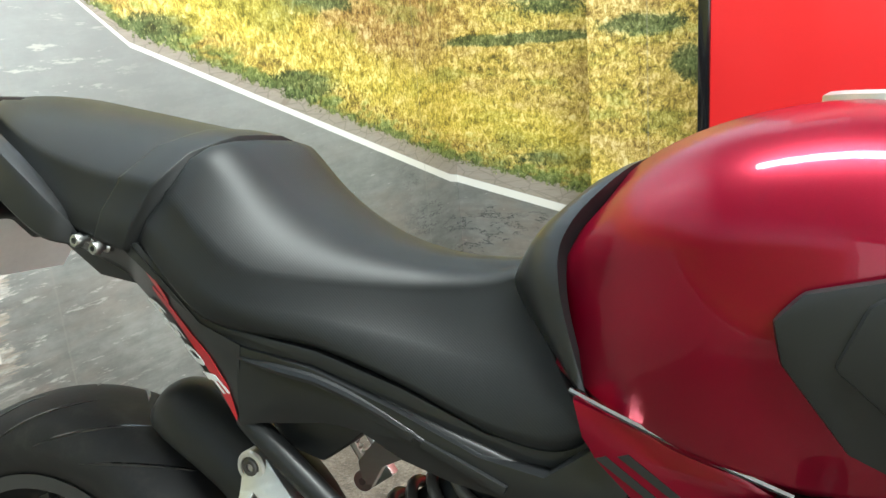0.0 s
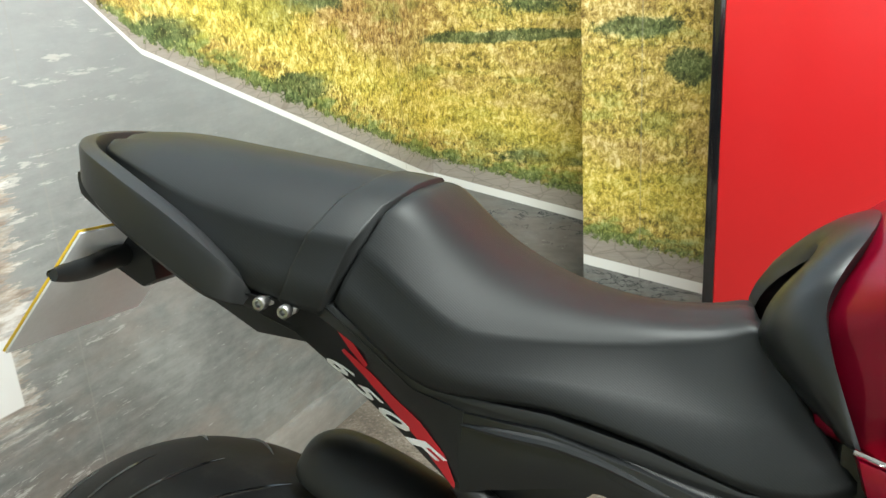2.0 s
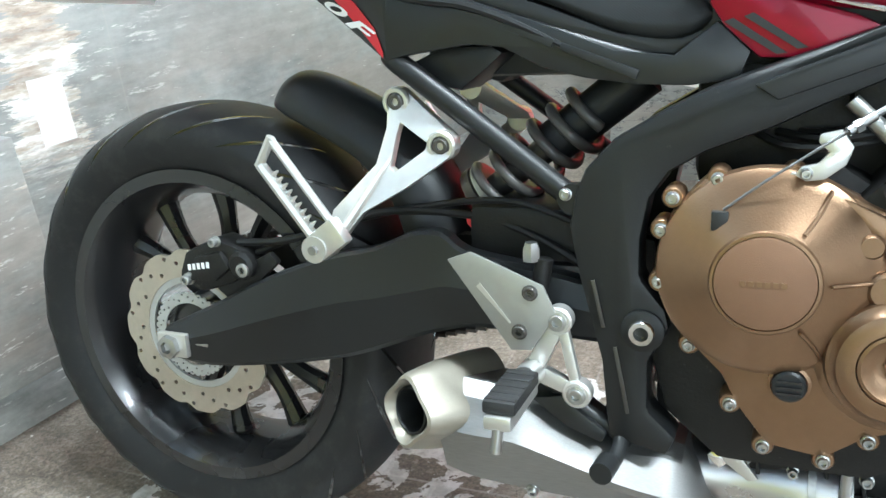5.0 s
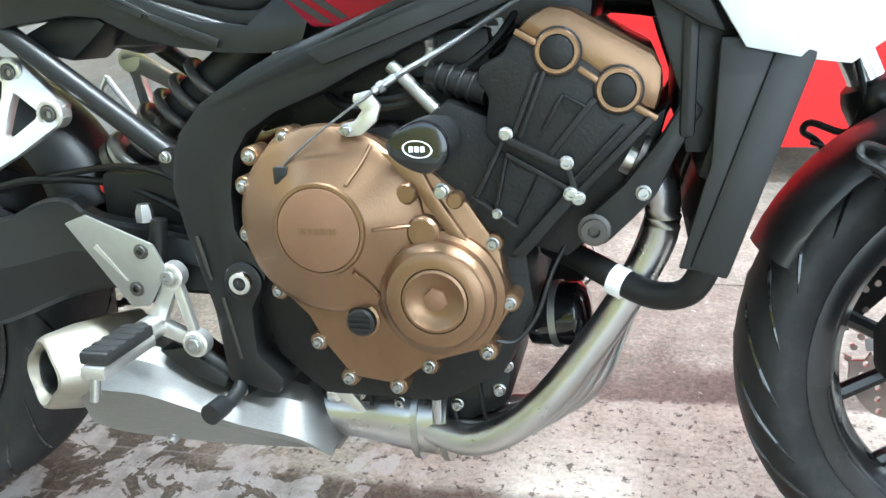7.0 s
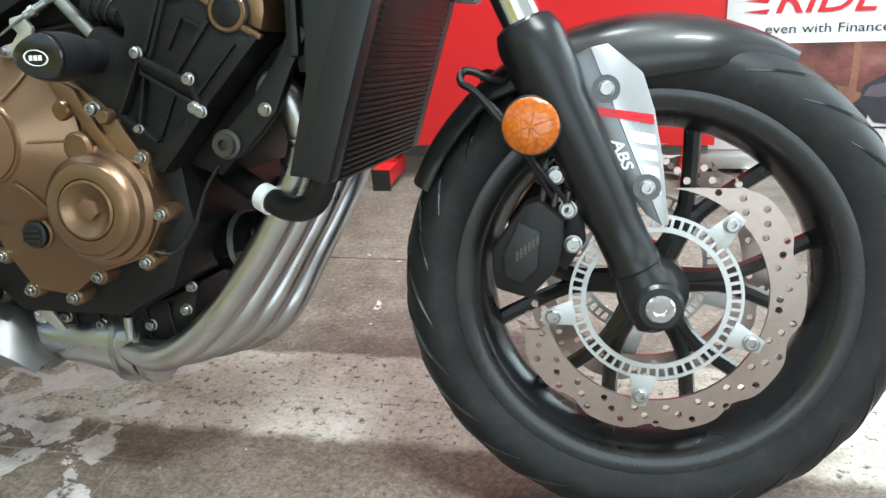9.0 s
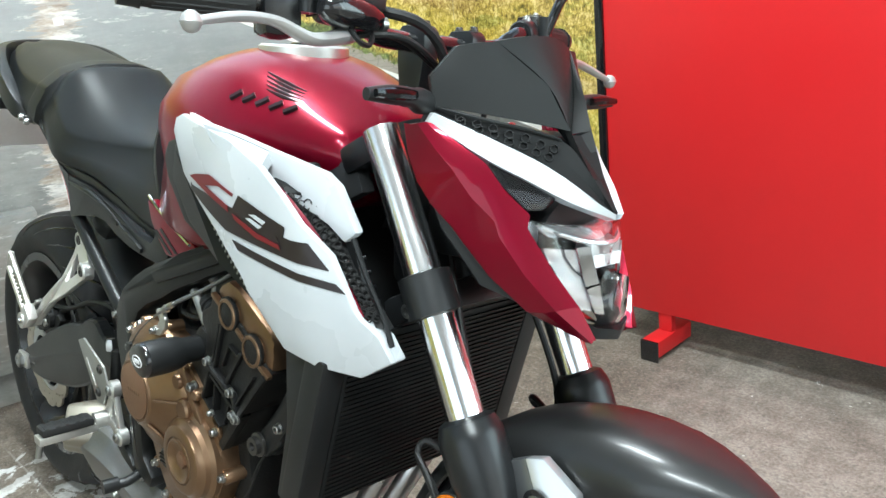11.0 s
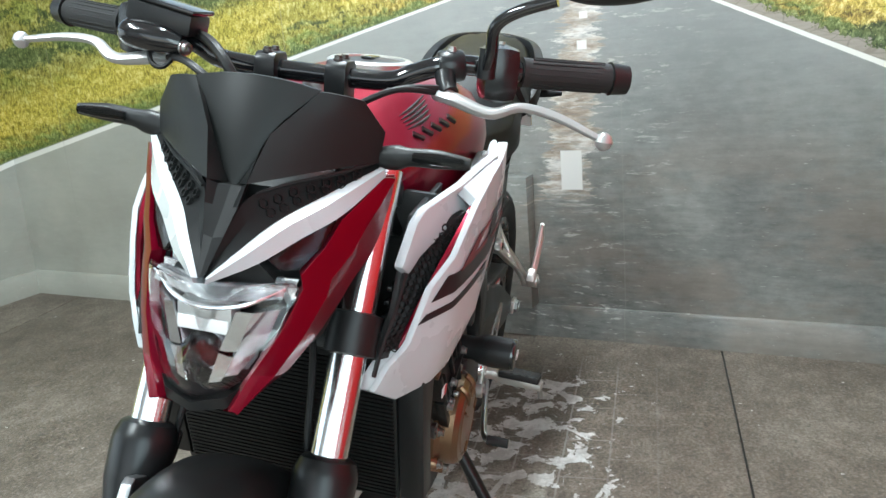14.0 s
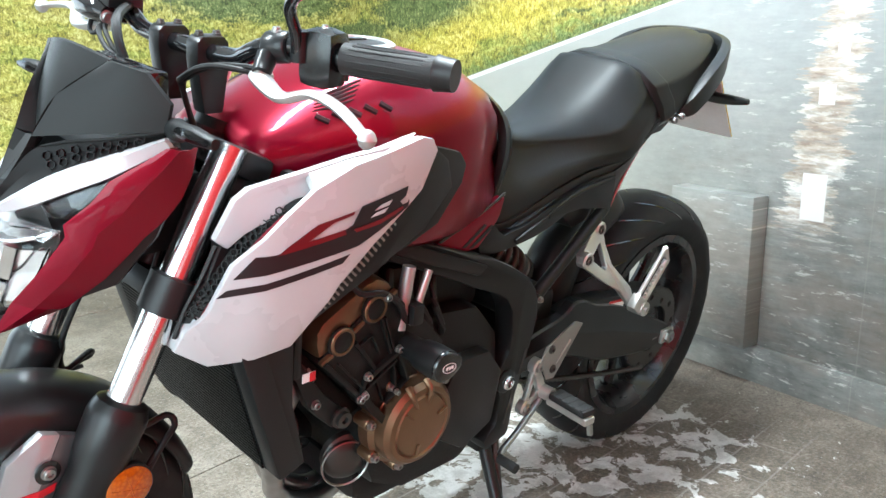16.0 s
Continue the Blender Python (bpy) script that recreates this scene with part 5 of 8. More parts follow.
# -- rear side panels with red film and model figures --
def side_panel(s):
    # rear wing: pairs of upper and lower edge points, the lower edge tucked in
    pairs = [((0.135, 0.855), (0.110, 0.845)), ((0.222, 0.846), (0.163, 0.806)), ((0.262, 0.812), (0.215, 0.769)), ((0.305, 0.774), (0.276, 0.727)), ((0.352, 0.757), (0.345, 0.678))]
    rows = []
    for tuck, ((tx, tz), (lx, lz)) in zip((0.70, 0.70, 0.68, 0.48, 0.06), pairs):
        gap = math.hypot(tx - lx, tz - lz)
        rows.append((Vector((tx, s * 0.134, tz)), Vector((lx, s * (0.134 - tuck * gap), lz))))

    def wing(u, v, lift=0.0):
        """u runs from 0 at the tail to 4 at the seat's middle, v from the lower to the upper edge."""
        k = min(3, max(0, int(u)))
        top, low = rows[k][0].lerp(rows[k + 1][0], u - k), rows[k][1].lerp(rows[k + 1][1], u - k)
        return low.lerp(top, v) + Vector((0, s * lift * 0.88, -lift * 0.47))

    bm = bmesh.new()
    steps = [0.25 * k for k in range(17)]
    skin(bm, [[wing(u, v, 0.0015 if 0.0 < v < 1.0 else 0.0) for v in (0.0, 0.25, 0.5, 0.75, 1.0)] + [wing(u, v) - Vector((0, s * 0.02, 0)) for v in (1.0, 0.0)] for u in steps])
    p = part("side_panel", bm, SATIN, bike, "satin black tail side panel", sharp=45)
    pts = [(0.345, 0.7572), (0.426, 0.742), (0.505, 0.713), (0.588, 0.681), (0.645, 0.674), (0.684, 0.704), (0.714, 0.676), (0.705, 0.652), (0.66, 0.646), (0.61, 0.648), (0.56, 0.655), (0.515, 0.667), (0.475, 0.688), (0.44, 0.692), (0.372, 0.684), (0.347, 0.679)]
    part("front_panel", slab([(px, s * float(np.interp(px, (0.345, 0.43, 0.51, 0.60, 0.72), (0.1338, 0.128, 0.121, 0.120, 0.126))), pz) for px, pz in pts], -s * 0.024, 0.0012), SATIN, p)
    part("panel_crease", tube([(0.349, s * 0.133, 0.745), (0.395, s * 0.132, 0.738), (0.44, s * 0.129, 0.730), (0.50, s * 0.123, 0.706), (0.575, s * 0.121, 0.667)], [0.002, 0.005, 0.005, 0.004, 0.002], 8, 4), SATIN, p)
    for a, b in (((0.447, 0.722), (0.528, 0.690)), ((0.536, 0.687), (0.612, 0.657))):
        part("panel_slot", bar(a, b, 0.0035, 0.0045, s * 0.1200, s * 0.0055, 0.0006), BLACK, p)

    def film(corners, lift, mat, label=""):
        bm = bmesh.new()
        skin(bm, [[wing(u, lo, lift), wing(u, hi, lift), wing(u, hi, lift - 0.0006), wing(u, lo, lift - 0.0006)] for u, lo, hi in corners])
        part("red_film", bm, mat, p, label)

    film([(1.35, 0.86, 0.92), (1.8, 0.70, 0.86), (2.2, 0.62, 0.72)], 0.0028, DECAL_RED, "red film flash")
    film([(1.75, 0.52, 0.60), (2.3, 0.44, 0.62), (2.8, 0.34, 0.58), (3.3, 0.22, 0.52), (3.75, 0.08, 0.34), (3.95, 0.02, 0.10)], 0.0026, DECAL_RED, "red film flash")
    # model figures in white, one by one along the lower edge
    for k, figure in enumerate("650F"):
        bm = lettering(figure, 1.0, Matrix.Identity(4), 0.01, 0.45 if s < 0 else -0.25, 0.02)
        along = (1.80, 2.30, 2.82, 3.34) if s < 0 else (3.34, 2.82, 2.30, 1.80)
        for v in bm.verts:
            x, y, z = v.co
            v.co = wing(along[k] + (x if s < 0 else -x) * 0.86, 0.17 + y * 0.33, 0.0034 + z * 0.02)
        part("figure", bm, DECAL_WHITE, p, "white model figure")
    # lower red corner under the tank
    c = part("tank_corner", slab([(x, s * 0.1345, z) for x, z in [(0.670, 0.748), (0.678, 0.718), (0.690, 0.700), (0.722, 0.670), (0.77, 0.668), (0.828, 0.690), (0.80, 0.704), (0.735, 0.726)]], -s * 0.02, 0.004), RED, bike, "red lower tank corner with black stripes")
    for k in range(2):
        x, z = 0.690 + 0.017 * k, 0.703 + 0.004 * k
        part("stripe", slab([(x, s * 0.1346, z), (x + 0.046, s * 0.1346, z - 0.030), (x + 0.055, s * 0.1346, z - 0.029), (x + 0.008, s * 0.1346, z + 0.003)], s * 0.0008, 0), BLACK, c)
    part("tank_seam", tube([(0.668, s * 0.130, 0.753), (0.71, s * 0.1365, 0.739), (0.76, s * 0.142, 0.723), (0.83, s * 0.150, 0.704)], 0.0024, 6, 4), CHROME if s < 0 else BLACK, bike)
    part("rear_tray", slab([(x, s * 0.105, z) for x, z in [(0.36, 0.674), (0.40, 0.690), (0.455, 0.691), (0.470, 0.682), (0.448, 0.664), (0.420, 0.643), (0.38, 0.652)]], -s * 0.07, 0.006), BLACK, bike)


for s in SIDES:
    side_panel(s)


# -- fuel tank --
def mirrored_pair(points):
    """The line from its foot on the right, over the middle, to its foot on the left."""
    return [(x, -y, z) for x, y, z in points] + points[-2::-1]


def fuel_tank():
    st = [(0.645, 0.866, 0.046, 0.082, 0.822, 0.092, 0.752), (0.675, 0.903, 0.060, 0.104, 0.846, 0.114, 0.742), (0.715, 0.936, 0.074, 0.131, 0.864, 0.136, 0.728), (0.780, 0.962, 0.088, 0.157, 0.876, 0.152, 0.712),
          (0.860, 0.973, 0.092, 0.163, 0.874, 0.150, 0.702), (0.940, 0.963, 0.088, 0.156, 0.862, 0.138, 0.712), (1.010, 0.938, 0.076, 0.142, 0.852, 0.120, 0.735), (1.065, 0.914, 0.066, 0.128, 0.846, 0.100, 0.765), (1.104, 0.892, 0.056, 0.112, 0.842, 0.085, 0.785), (1.119, 0.872, 0.048, 0.100, 0.836, 0.08, 0.79)]
    rings = []
    for x, zt, sy, my, mz, ly, lz in spline(st, 4):
        half = [(0, zt), (sy * 0.6, zt - 0.002), (sy, zt - 0.012), (sy * 0.45 + my * 0.55, zt * 0.62 + mz * 0.38 + 0.004), (my * 0.97, mz + 0.022), (my, mz - 0.004), (my * 0.97 + ly * 0.03 - 0.006, mz * 0.62 + lz * 0.38), (ly, lz + 0.01), (ly - 0.01, lz), (0, lz)]
        rings.append([Vector((x, y, z)) for y, z in half] + [Vector((x, -y, z)) for y, z in half[-2:0:-1]])
    bm = bmesh.new()
    skin(bm, rings)
    tree = BVHTree.FromBMesh(bm)
    t = part("fuel_tank", bm, RED, bike, "candy red fuel tank", sharp=60)
    # filler cap
    cap = part("filler_ring", lathe([(0.062, -0.01), (0.062, 0.003), (0.057, 0.006), (0.050, 0.006), (0.049, 0.002)], (0.895, 0, 0.9705), (0.04, 0, 1), 36), ALLOY, t, "silver filler ring")
    part("filler_cap", lathe([(0.048, -0.004), (0.048, 0.003), (0.030, 0.006), (0.002, 0.0065)], (0.895, 0, 0.9705), (0.04, 0, 1), 36), DARK_STEEL, cap)
    part("cap_flap", block((0.875, -0.008, 0.976), (0.915, 0.008, 0.980), 0.0015), GLOSS, cap)
    # emblem on each flank: plain wing bars and a row of bars
    for s in SIDES:
        def on_flank(u, v, s=s):
            """u metres forward, v metres up the flank from the emblem's middle, on the tank's skin."""
            spot, normal = tree.find_nearest(Vector((0.985 + u, s * (0.126 - 0.26 * u - 0.70 * v), 0.904 - 0.19 * u + 0.71 * v)))[:2]
            return spot
        for k in range(5):
            a0, a1 = on_flank(0.052 - 0.003 * k, 0.014 + k * 0.0062), on_flank(-0.002 - 0.006 * k, 0.016 + k * 0.0078)
            part("emblem_feather", tube([a0, on_flank(0.026 - 0.0045 * k, 0.0125 + k * 0.007), a1], [0.0008, 0.0026, 0.0012], 6, 4), DECAL_DARK, t)
        for k in range(5):
            part("emblem_bar", tube([on_flank(-0.047 + 0.0215 * k, -0.006), on_flank(-0.040 + 0.0215 * k, 0.0), on_flank(-0.034 + 0.0215 * k, 0.006)], 0.0042, 6), DECAL_DARK, t)
        # knee panel
        part("knee_panel", slab([(x, s * yv, z) for x, yv, z in [(0.812, 0.158, 0.828), (0.830, 0.160, 0.848), (0.885, 0.164, 0.862), (0.945, 0.166, 0.850), (1.00, 0.168, 0.775), (0.93, 0.158, 0.715), (0.860, 0.158, 0.745), (0.818, 0.158, 0.800)]], s * 0.014, 0.006), BLACK, bike, "matt black knee panel")
    # black collar between seat and tank, over the tank's rear end
    seat_side = [(0.664, 0.100, 0.748), (0.632, 0.090, 0.784), (0.602, 0.070, 0.818), (0.602, 0.060, 0.838), (0.614, 0.050, 0.860), (0.640, 0.032, 0.886), (0.652, 0.0, 0.896)]
    tank_side = [(0.676, 0.116, 0.748), (0.662, 0.113, 0.790), (0.651, 0.106, 0.828), (0.648, 0.094, 0.860), (0.662, 0.080, 0.889), (0.688, 0.048, 0.918), (0.700, 0.0, 0.928)]
    rings = []
    for p, q in zip(spline(mirrored_pair(seat_side), 4), spline(mirrored_pair(tank_side), 4)):
        mid, side = (p + q) / 2, math.copysign(1.0, p[1]) if abs(p[1]) > 0.02 else p[1] / 0.02
        push = np.array((-0.003, side * 0.006, 0.003))
        rings.append([tuple(p), tuple(p * 0.72 + q * 0.28 + push), tuple(mid + push * 1.2), tuple(p * 0.2 + q * 0.8 + push * 0.8), tuple(q), tuple(q + np.array((0.004, -side * 0.012, -0.010))), tuple(p + np.array((0.004, -side * 0.012, -0.010)))])
    bm = bmesh.new()
    skin(bm, rings)
    part("tank_collar", bm, SATIN, bike, "black moulded collar between seat and tank", sharp=50)
    return t


fuel_tank()


# -- radiator shrouds --
def shroud(s):
    def swell(x, lift=0.0):
        return s * (0.186 + (0.037 if s > 0 else 0.030) * math.sin(math.pi * min(1, max(0, (x - 0.80) / 0.46))) - 0.35 * max(0, x - 1.17) + lift)

    def at(points, lift=0.0):
        """Side-plane points laid on the swelling of the shroud."""
        return [(x, swell(x, lift) - s * 0.25 * max(0.0, 0.70 - z), z) for x, z in points]

    def curved(points, lift, depth, bevel=0.0):
        """A plate cut into strips, so that it follows the swelling of the shroud."""
        bm = bmesh.new()
        bm.faces.new([bm.verts.new((x, 0.0, z)) for x, z in points])
        for k in range(22):
            bmesh.ops.bisect_plane(bm, geom=bm.verts[:] + bm.edges[:] + bm.faces[:], plane_co=(0.8512 + 0.02 * k, 0, 0), plane_no=(1, 0, 0))
        for z in (0.6603, 0.7004):
            bmesh.ops.bisect_plane(bm, geom=bm.verts[:] + bm.edges[:] + bm.faces[:], plane_co=(0, 0, z), plane_no=(0, 0, 1))
        made = bmesh.ops.extrude_face_region(bm, geom=bm.faces[:])
        far_side = {v for v in made["geom"] if isinstance(v, bmesh.types.BMVert)}
        for v in bm.verts:
            v.co.y = at([(v.co.x, v.co.z)], lift)[0][1] + (depth if v in far_side else 0.0)
        bmesh.ops.recalc_face_normals(bm, faces=bm.faces)
        if bevel:
            rim = [e for e in bm.edges if len(e.link_faces) == 2 and e.calc_face_angle(0.0) > radians(45)]
            bmesh.ops.bevel(bm, geom=rim, offset=bevel, segments=2, profile=0.6, affect="EDGES", clamp_overlap=True)
        return bm

    white = [(0.918, 0.868), (0.930, 0.884), (0.950, 0.889), (1.06, 0.866), (1.112, 0.842), (1.146, 0.814), (1.202, 0.757), (1.228, 0.692), (1.243, 0.674), (1.251, 0.645), (1.217, 0.623), (1.185, 0.628), (1.127, 0.641), (1.103, 0.678), (1.075, 0.717), (1.025, 0.762), (0.944, 0.820)]
    p = part("shroud", curved(white, 0.0, -s * 0.008, 0.002), WHITE, bike, "pearl white radiator shroud with dark film")
    part("shroud_tip", slab(at([(1.228, 0.690), (1.242, 0.673), (1.2495, 0.645), (1.217, 0.625), (1.190, 0.631), (1.205, 0.665)], -0.0082), -s * 0.016, 0.003), WHITE, p)
    part("lower_panel", slab(at([(0.849, 0.802), (0.867, 0.844), (0.905, 0.868), (0.935, 0.832), (1.025, 0.766), (1.072, 0.722), (1.098, 0.682), (1.114, 0.652), (1.092, 0.660), (1.005, 0.715), (0.909, 0.753)], -0.016), -s * 0.02, 0.005), BLACK, p, "matt black lower panel")
    for k in range(18):
        t = k / 17
        x, z = 0.985 + 0.105 * t, 0.785 - 0.092 * t - 0.012 * t * (1 - t)
        part("edge_rib", bar((x - 0.009, z - 0.011), (x, z - 0.002), 0.0014, 0.0014, swell(x, -0.0155), s * 0.0016, 0), ALLOY_GREY, p)
    part("inner_panel", slab([(x, s * 0.152, z) for x, z in [(1.03, 0.84), (1.16, 0.826), (1.192, 0.772), (1.230, 0.685), (1.19, 0.645), (1.12, 0.655), (1.06, 0.74)]], -s * 0.008, 0.003), BLACK, p, "black inner panel")
    for k in range(4):
        part("panel_louvre", block((1.175 + 0.008 * k, s * 0.1395 - 0.003, 0.745 - 0.014 * k), (1.200 + 0.008 * k, s * 0.1395 + 0.003, 0.750 - 0.014 * k), 0.001), GLOSS, p)
    part("shroud_fin", slab([(x, s * yv, z) for x, yv, z in [(0.948, 0.205, 0.8905), (1.010, 0.212, 0.880), (1.060, 0.208, 0.871), (1.105, 0.196, 0.859), (1.168, 0.168, 0.837), (1.183, 0.163, 0.824), (1.205, 0.155, 0.776), (1.190, 0.159, 0.764), (1.172, 0.167, 0.782), (1.140, 0.183, 0.803), (1.088, 0.204, 0.833), (1.030, 0.214, 0.860)]], -s * 0.012, 0.004), WHITE, p, "white upper fin")
    bm = bmesh.new()
    rim = [(0.950, 0.8885), (1.005, 0.8775), (1.060, 0.8655), (1.112, 0.8415)]
    fin = [(0.952, 0.205, 0.8880), (1.008, 0.210, 0.8790), (1.060, 0.2075, 0.8690), (1.108, 0.195, 0.8550)]
    skin(bm, [[Vector((x, swell(x, -0.004), z)), Vector((fx, s * fy, fz)), Vector((fx, s * (fy - 0.006), fz - 0.010)), Vector((x, swell(x, -0.008), z - 0.010))] for (x, z), (fx, fy, fz) in zip(rim, fin)])
    part("shroud_crown", bm, WHITE, p)

    def outer(t):
        x = 1.112 + 0.120 * t
        return Vector((x, swell(x, -0.014), 0.828 - 0.146 * t - 0.020 * math.sin(math.pi * t)))

    def inner(t):
        return Vector((1.150 + 0.094 * t, s * (0.166 - 0.022 * t), 0.806 - 0.126 * t))

    ring = [outer(k / 6) for k in range(7)] + [inner(1 - k / 6) for k in range(7)]
    vent = part("vent_back", slab([tuple(q) for q in ring], -s * 0.008, 0.0), HOSE, p, "black vent mesh")
    for i in range(17):
        for j in range(5):
            t, u = (i + 0.8 + 0.5 * (j % 2)) / 19.0, (j + 0.7) / 5.2
            q = outer(t).lerp(inner(t), u) + Vector((0.002, 0, 0.001))
            part("mesh_cell", lathe([(0.0050, 0.0), (0.0050, 0.003), (0.0036, 0.003), (0.0036, 0.0)], q, (0.72, s * 0.62, 0.2), 6, caps=False), CAST_BLACK, vent)
    part("vent_lip", tube([(1.206, s * 0.159, 0.772), (1.222, s * 0.154, 0.732), (1.238, s * 0.147, 0.695), (1.249, s * 0.143, 0.662)], 0.003, 6, 4), BLACK, p)
    part("red_edge", tube(at([(1.085, 0.846), (1.148, 0.803), (1.194, 0.748), (1.225, 0.688)], -0.011), [0.002, 0.0050, 0.0050, 0.003], 6, 4), RED, p, "red inner edge")
    # film on the white panel
    l = 0.0006
    part("film", curved([(1.202, 0.741), (1.181, 0.768), (1.160, 0.769), (1.076, 0.786), (1.063, 0.792), (0.973, 0.808), (0.970, 0.811), (0.971, 0.803), (1.022, 0.778), (1.051, 0.765)], l, s * 0.0008), DECAL_DARK, p, "black film field")
    part("film", curved([(1.218, 0.718), (1.208, 0.728), (1.063, 0.756), (1.073, 0.746)], l, s * 0.0008), DECAL_DARK, p, "black film stripe")
    # the slanted two-letter model mark in black and dark red film
    for name, mat, lift, pts in (
            ("mark", DECAL_MAROON, 0.0018, [(1.159, 0.768), (1.144, 0.779), (1.110, 0.800), (1.060, 0.810), (1.062, 0.806), (1.089, 0.800), (1.121, 0.781), (1.073, 0.789), (1.071, 0.783), (1.104, 0.777)]),
            ("mark", DECAL_DARK, 0.0018, [(1.064, 0.790), (1.050, 0.815), (0.975, 0.830), (0.978, 0.818), (0.988, 0.812), (0.983, 0.808), (0.996, 0.800), (1.019, 0.794)]),
            ("mark_counter", WHITE, 0.0028, [(1.031, 0.807), (1.021, 0.813), (1.003, 0.817), (1.008, 0.811)]),
            ("mark_counter", WHITE, 0.0028, [(1.037, 0.799), (1.029, 0.804), (1.009, 0.808), (1.015, 0.802)]),
            ("mark_edge", DECAL_MAROON, 0.0028, [(1.061, 0.788), (1.019, 0.795), (0.983, 0.806), (0.982, 0.802), (1.019, 0.789), (1.057, 0.784)])):
        if s < 0:
            # on the right flank the same letters read from the tail to the nose
            pts = [(2.129 - x, z - 0.27 * (2.129 - 2 * x)) for x, z in pts]
        part(name, curved(pts, lift, s * 0.0006), mat, p, "dark slanted model mark" if name == "mark" else "")


for s in SIDES:
    shroud(s)


# -- frame --
for s in SIDES:
    def wide(x):
        return s * (0.152 - 0.24 * max(0.0, x - 0.80) - 0.05 * max(0.0, 0.62 - x))

    pts = [(0.549, 0.507), (0.556, 0.545), (0.566, 0.568), (0.594, 0.598), (0.642, 0.626), (0.682, 0.646), (0.745, 0.669), (0.809, 0.691), (0.95, 0.745), (1.08, 0.815), (1.10, 0.78), (0.97, 0.705), (0.852, 0.660), (0.776, 0.628), (0.735, 0.608), (0.681, 0.587), (0.648, 0.567), (0.630, 0.541), (0.622, 0.50),
           (0.622, 0.460), (0.648, 0.428), (0.652, 0.410), (0.632, 0.372), (0.632, 0.318), (0.662, 0.290), (0.652, 0.268), (0.591, 0.282), (0.583, 0.367), (0.559, 0.457)]
    fr = part("frame_spar", slab([(x, wide(x), z) for x, z in pts], -s * 0.045, 0.008), FRAME_BLACK, bike, "black twin-spar frame side")
    part("spar_cap", slab([(x, wide(x) + s * 0.0005, z) for x, z in [(0.72, 0.648), (0.80, 0.678), (0.94, 0.731), (0.96, 0.715), (0.86, 0.676), (0.74, 0.634)]], s * 0.007, 0.003), BLACK, fr)
    for a, b in (((0.575, 0.455), (0.586, 0.405)), ((0.598, 0.385), (0.612, 0.312))):
        part("plate_rib", bar(a, b, 0.002, 0.002, wide(0.6), s * 0.0015, 0.0005), DARK_STEEL, fr)
    part("pivot_collar", lathe([(0.022, 0), (0.022, 0.006), (0.018, 0.008)], (0.626, s * 0.150, 0.406), (0, s, 0), 24), FRAME_BLACK, fr)
    part("pivot_nut", lathe([(0.0135, 0), (0.0135, 0.006), (0.0120, 0.008), (0.0075, 0.008), (0.0065, 0.001)], (0.626, s * 0.157, 0.406), (0, s, 0), 24), CHROME, fr, "bright hollow pivot nut")
    part("subframe_rail", tube([(0.548, s * 0.128, 0.535), (0.46, s * 0.126, 0.600), (0.362, s * 0.122, 0.671), (0.345, s * 0.118, 0.684)], 0.0125, 12, 4), FRAME_BLACK, bike)
    part("rail_lug", lathe([(0.016, -0.006), (0.016, 0.006)], (0.552, s * 0.137, 0.536), (0, s, 0), 16), FRAME_BLACK, bike)
    part("rail_bolt", bolt((0.545, s * 0.142, 0.541), 0.0055, (0, s, 0), 0.006), STEEL, bike)
    part("upper_rail", tube([(0.66, s * 0.10, 0.655), (0.52, s * 0.105, 0.70), (0.34, s * 0.10, 0.775), (0.10, s * 0.085, 0.855)], 0.011, 10, 4), FRAME_BLACK, bike)
for x, z in ((0.60, 0.30), (0.60, 0.53)):
    part("frame_crossmember", rod((x, -0.12, z), (x, 0.12, z), 0.018), FRAME_BLACK, bike)
part("steering_head", rod((1.16, 0, 0.745), (1.105, 0, 0.875), 0.032), FRAME_BLACK, bike)
part("battery_box", block((0.36, -0.055, 0.655), (0.59, 0.055, 0.745), 0.012), BLACK, bike)
part("airbox", block((0.66, -0.105, 0.66), (1.0, 0.105, 0.76), 0.02), BLACK, bike)

# -- engine --
eng = part("engine", slab(flat([(0.62, 0.40), (0.64, 0.50), (0.70, 0.565), (0.80, 0.575), (0.88, 0.52), (0.935, 0.46), (0.945, 0.38), (0.91, 0.30), (0.84, 0.262), (0.70, 0.262), (0.645, 0.31)], -0.135), 0.27, 0.02), CAST_BLACK, bike, "black inline four engine with bronze covers", sharp=30)
part("sump", slab(flat([(0.69, 0.275), (0.86, 0.275), (0.915, 0.30), (0.905, 0.235), (0.86, 0.215), (0.71, 0.215)], -0.086), 0.172, 0.020), CAST_BLACK, eng, sharp=30)
part("cylinder_block", slab(flat([(0.80, 0.535), (0.875, 0.455), (0.926, 0.437), (0.990, 0.511), (0.930, 0.572), (0.86, 0.60)], -0.158), 0.316, 0.010), CAST_BLACK, eng, sharp=30)
part("cylinder_head", slab(flat([(0.900, 0.566), (0.930, 0.535), (0.990, 0.510), (1.056, 0.583), (0.995, 0.632), (0.930, 0.660), (0.918, 0.640), (0.898, 0.631), (0.893, 0.618), (0.905, 0.601)], -0.172), 0.344, 0.008), CAST_BLACK, eng, sharp=30)
part("port_casting", slab(flat([(0.93, 0.445), (1.040, 0.565), (1.072, 0.590), (1.055, 0.525), (1.015, 0.470), (0.975, 0.430)], -0.120), 0.240, 0.010), CAST_BLACK, eng, sharp=30)
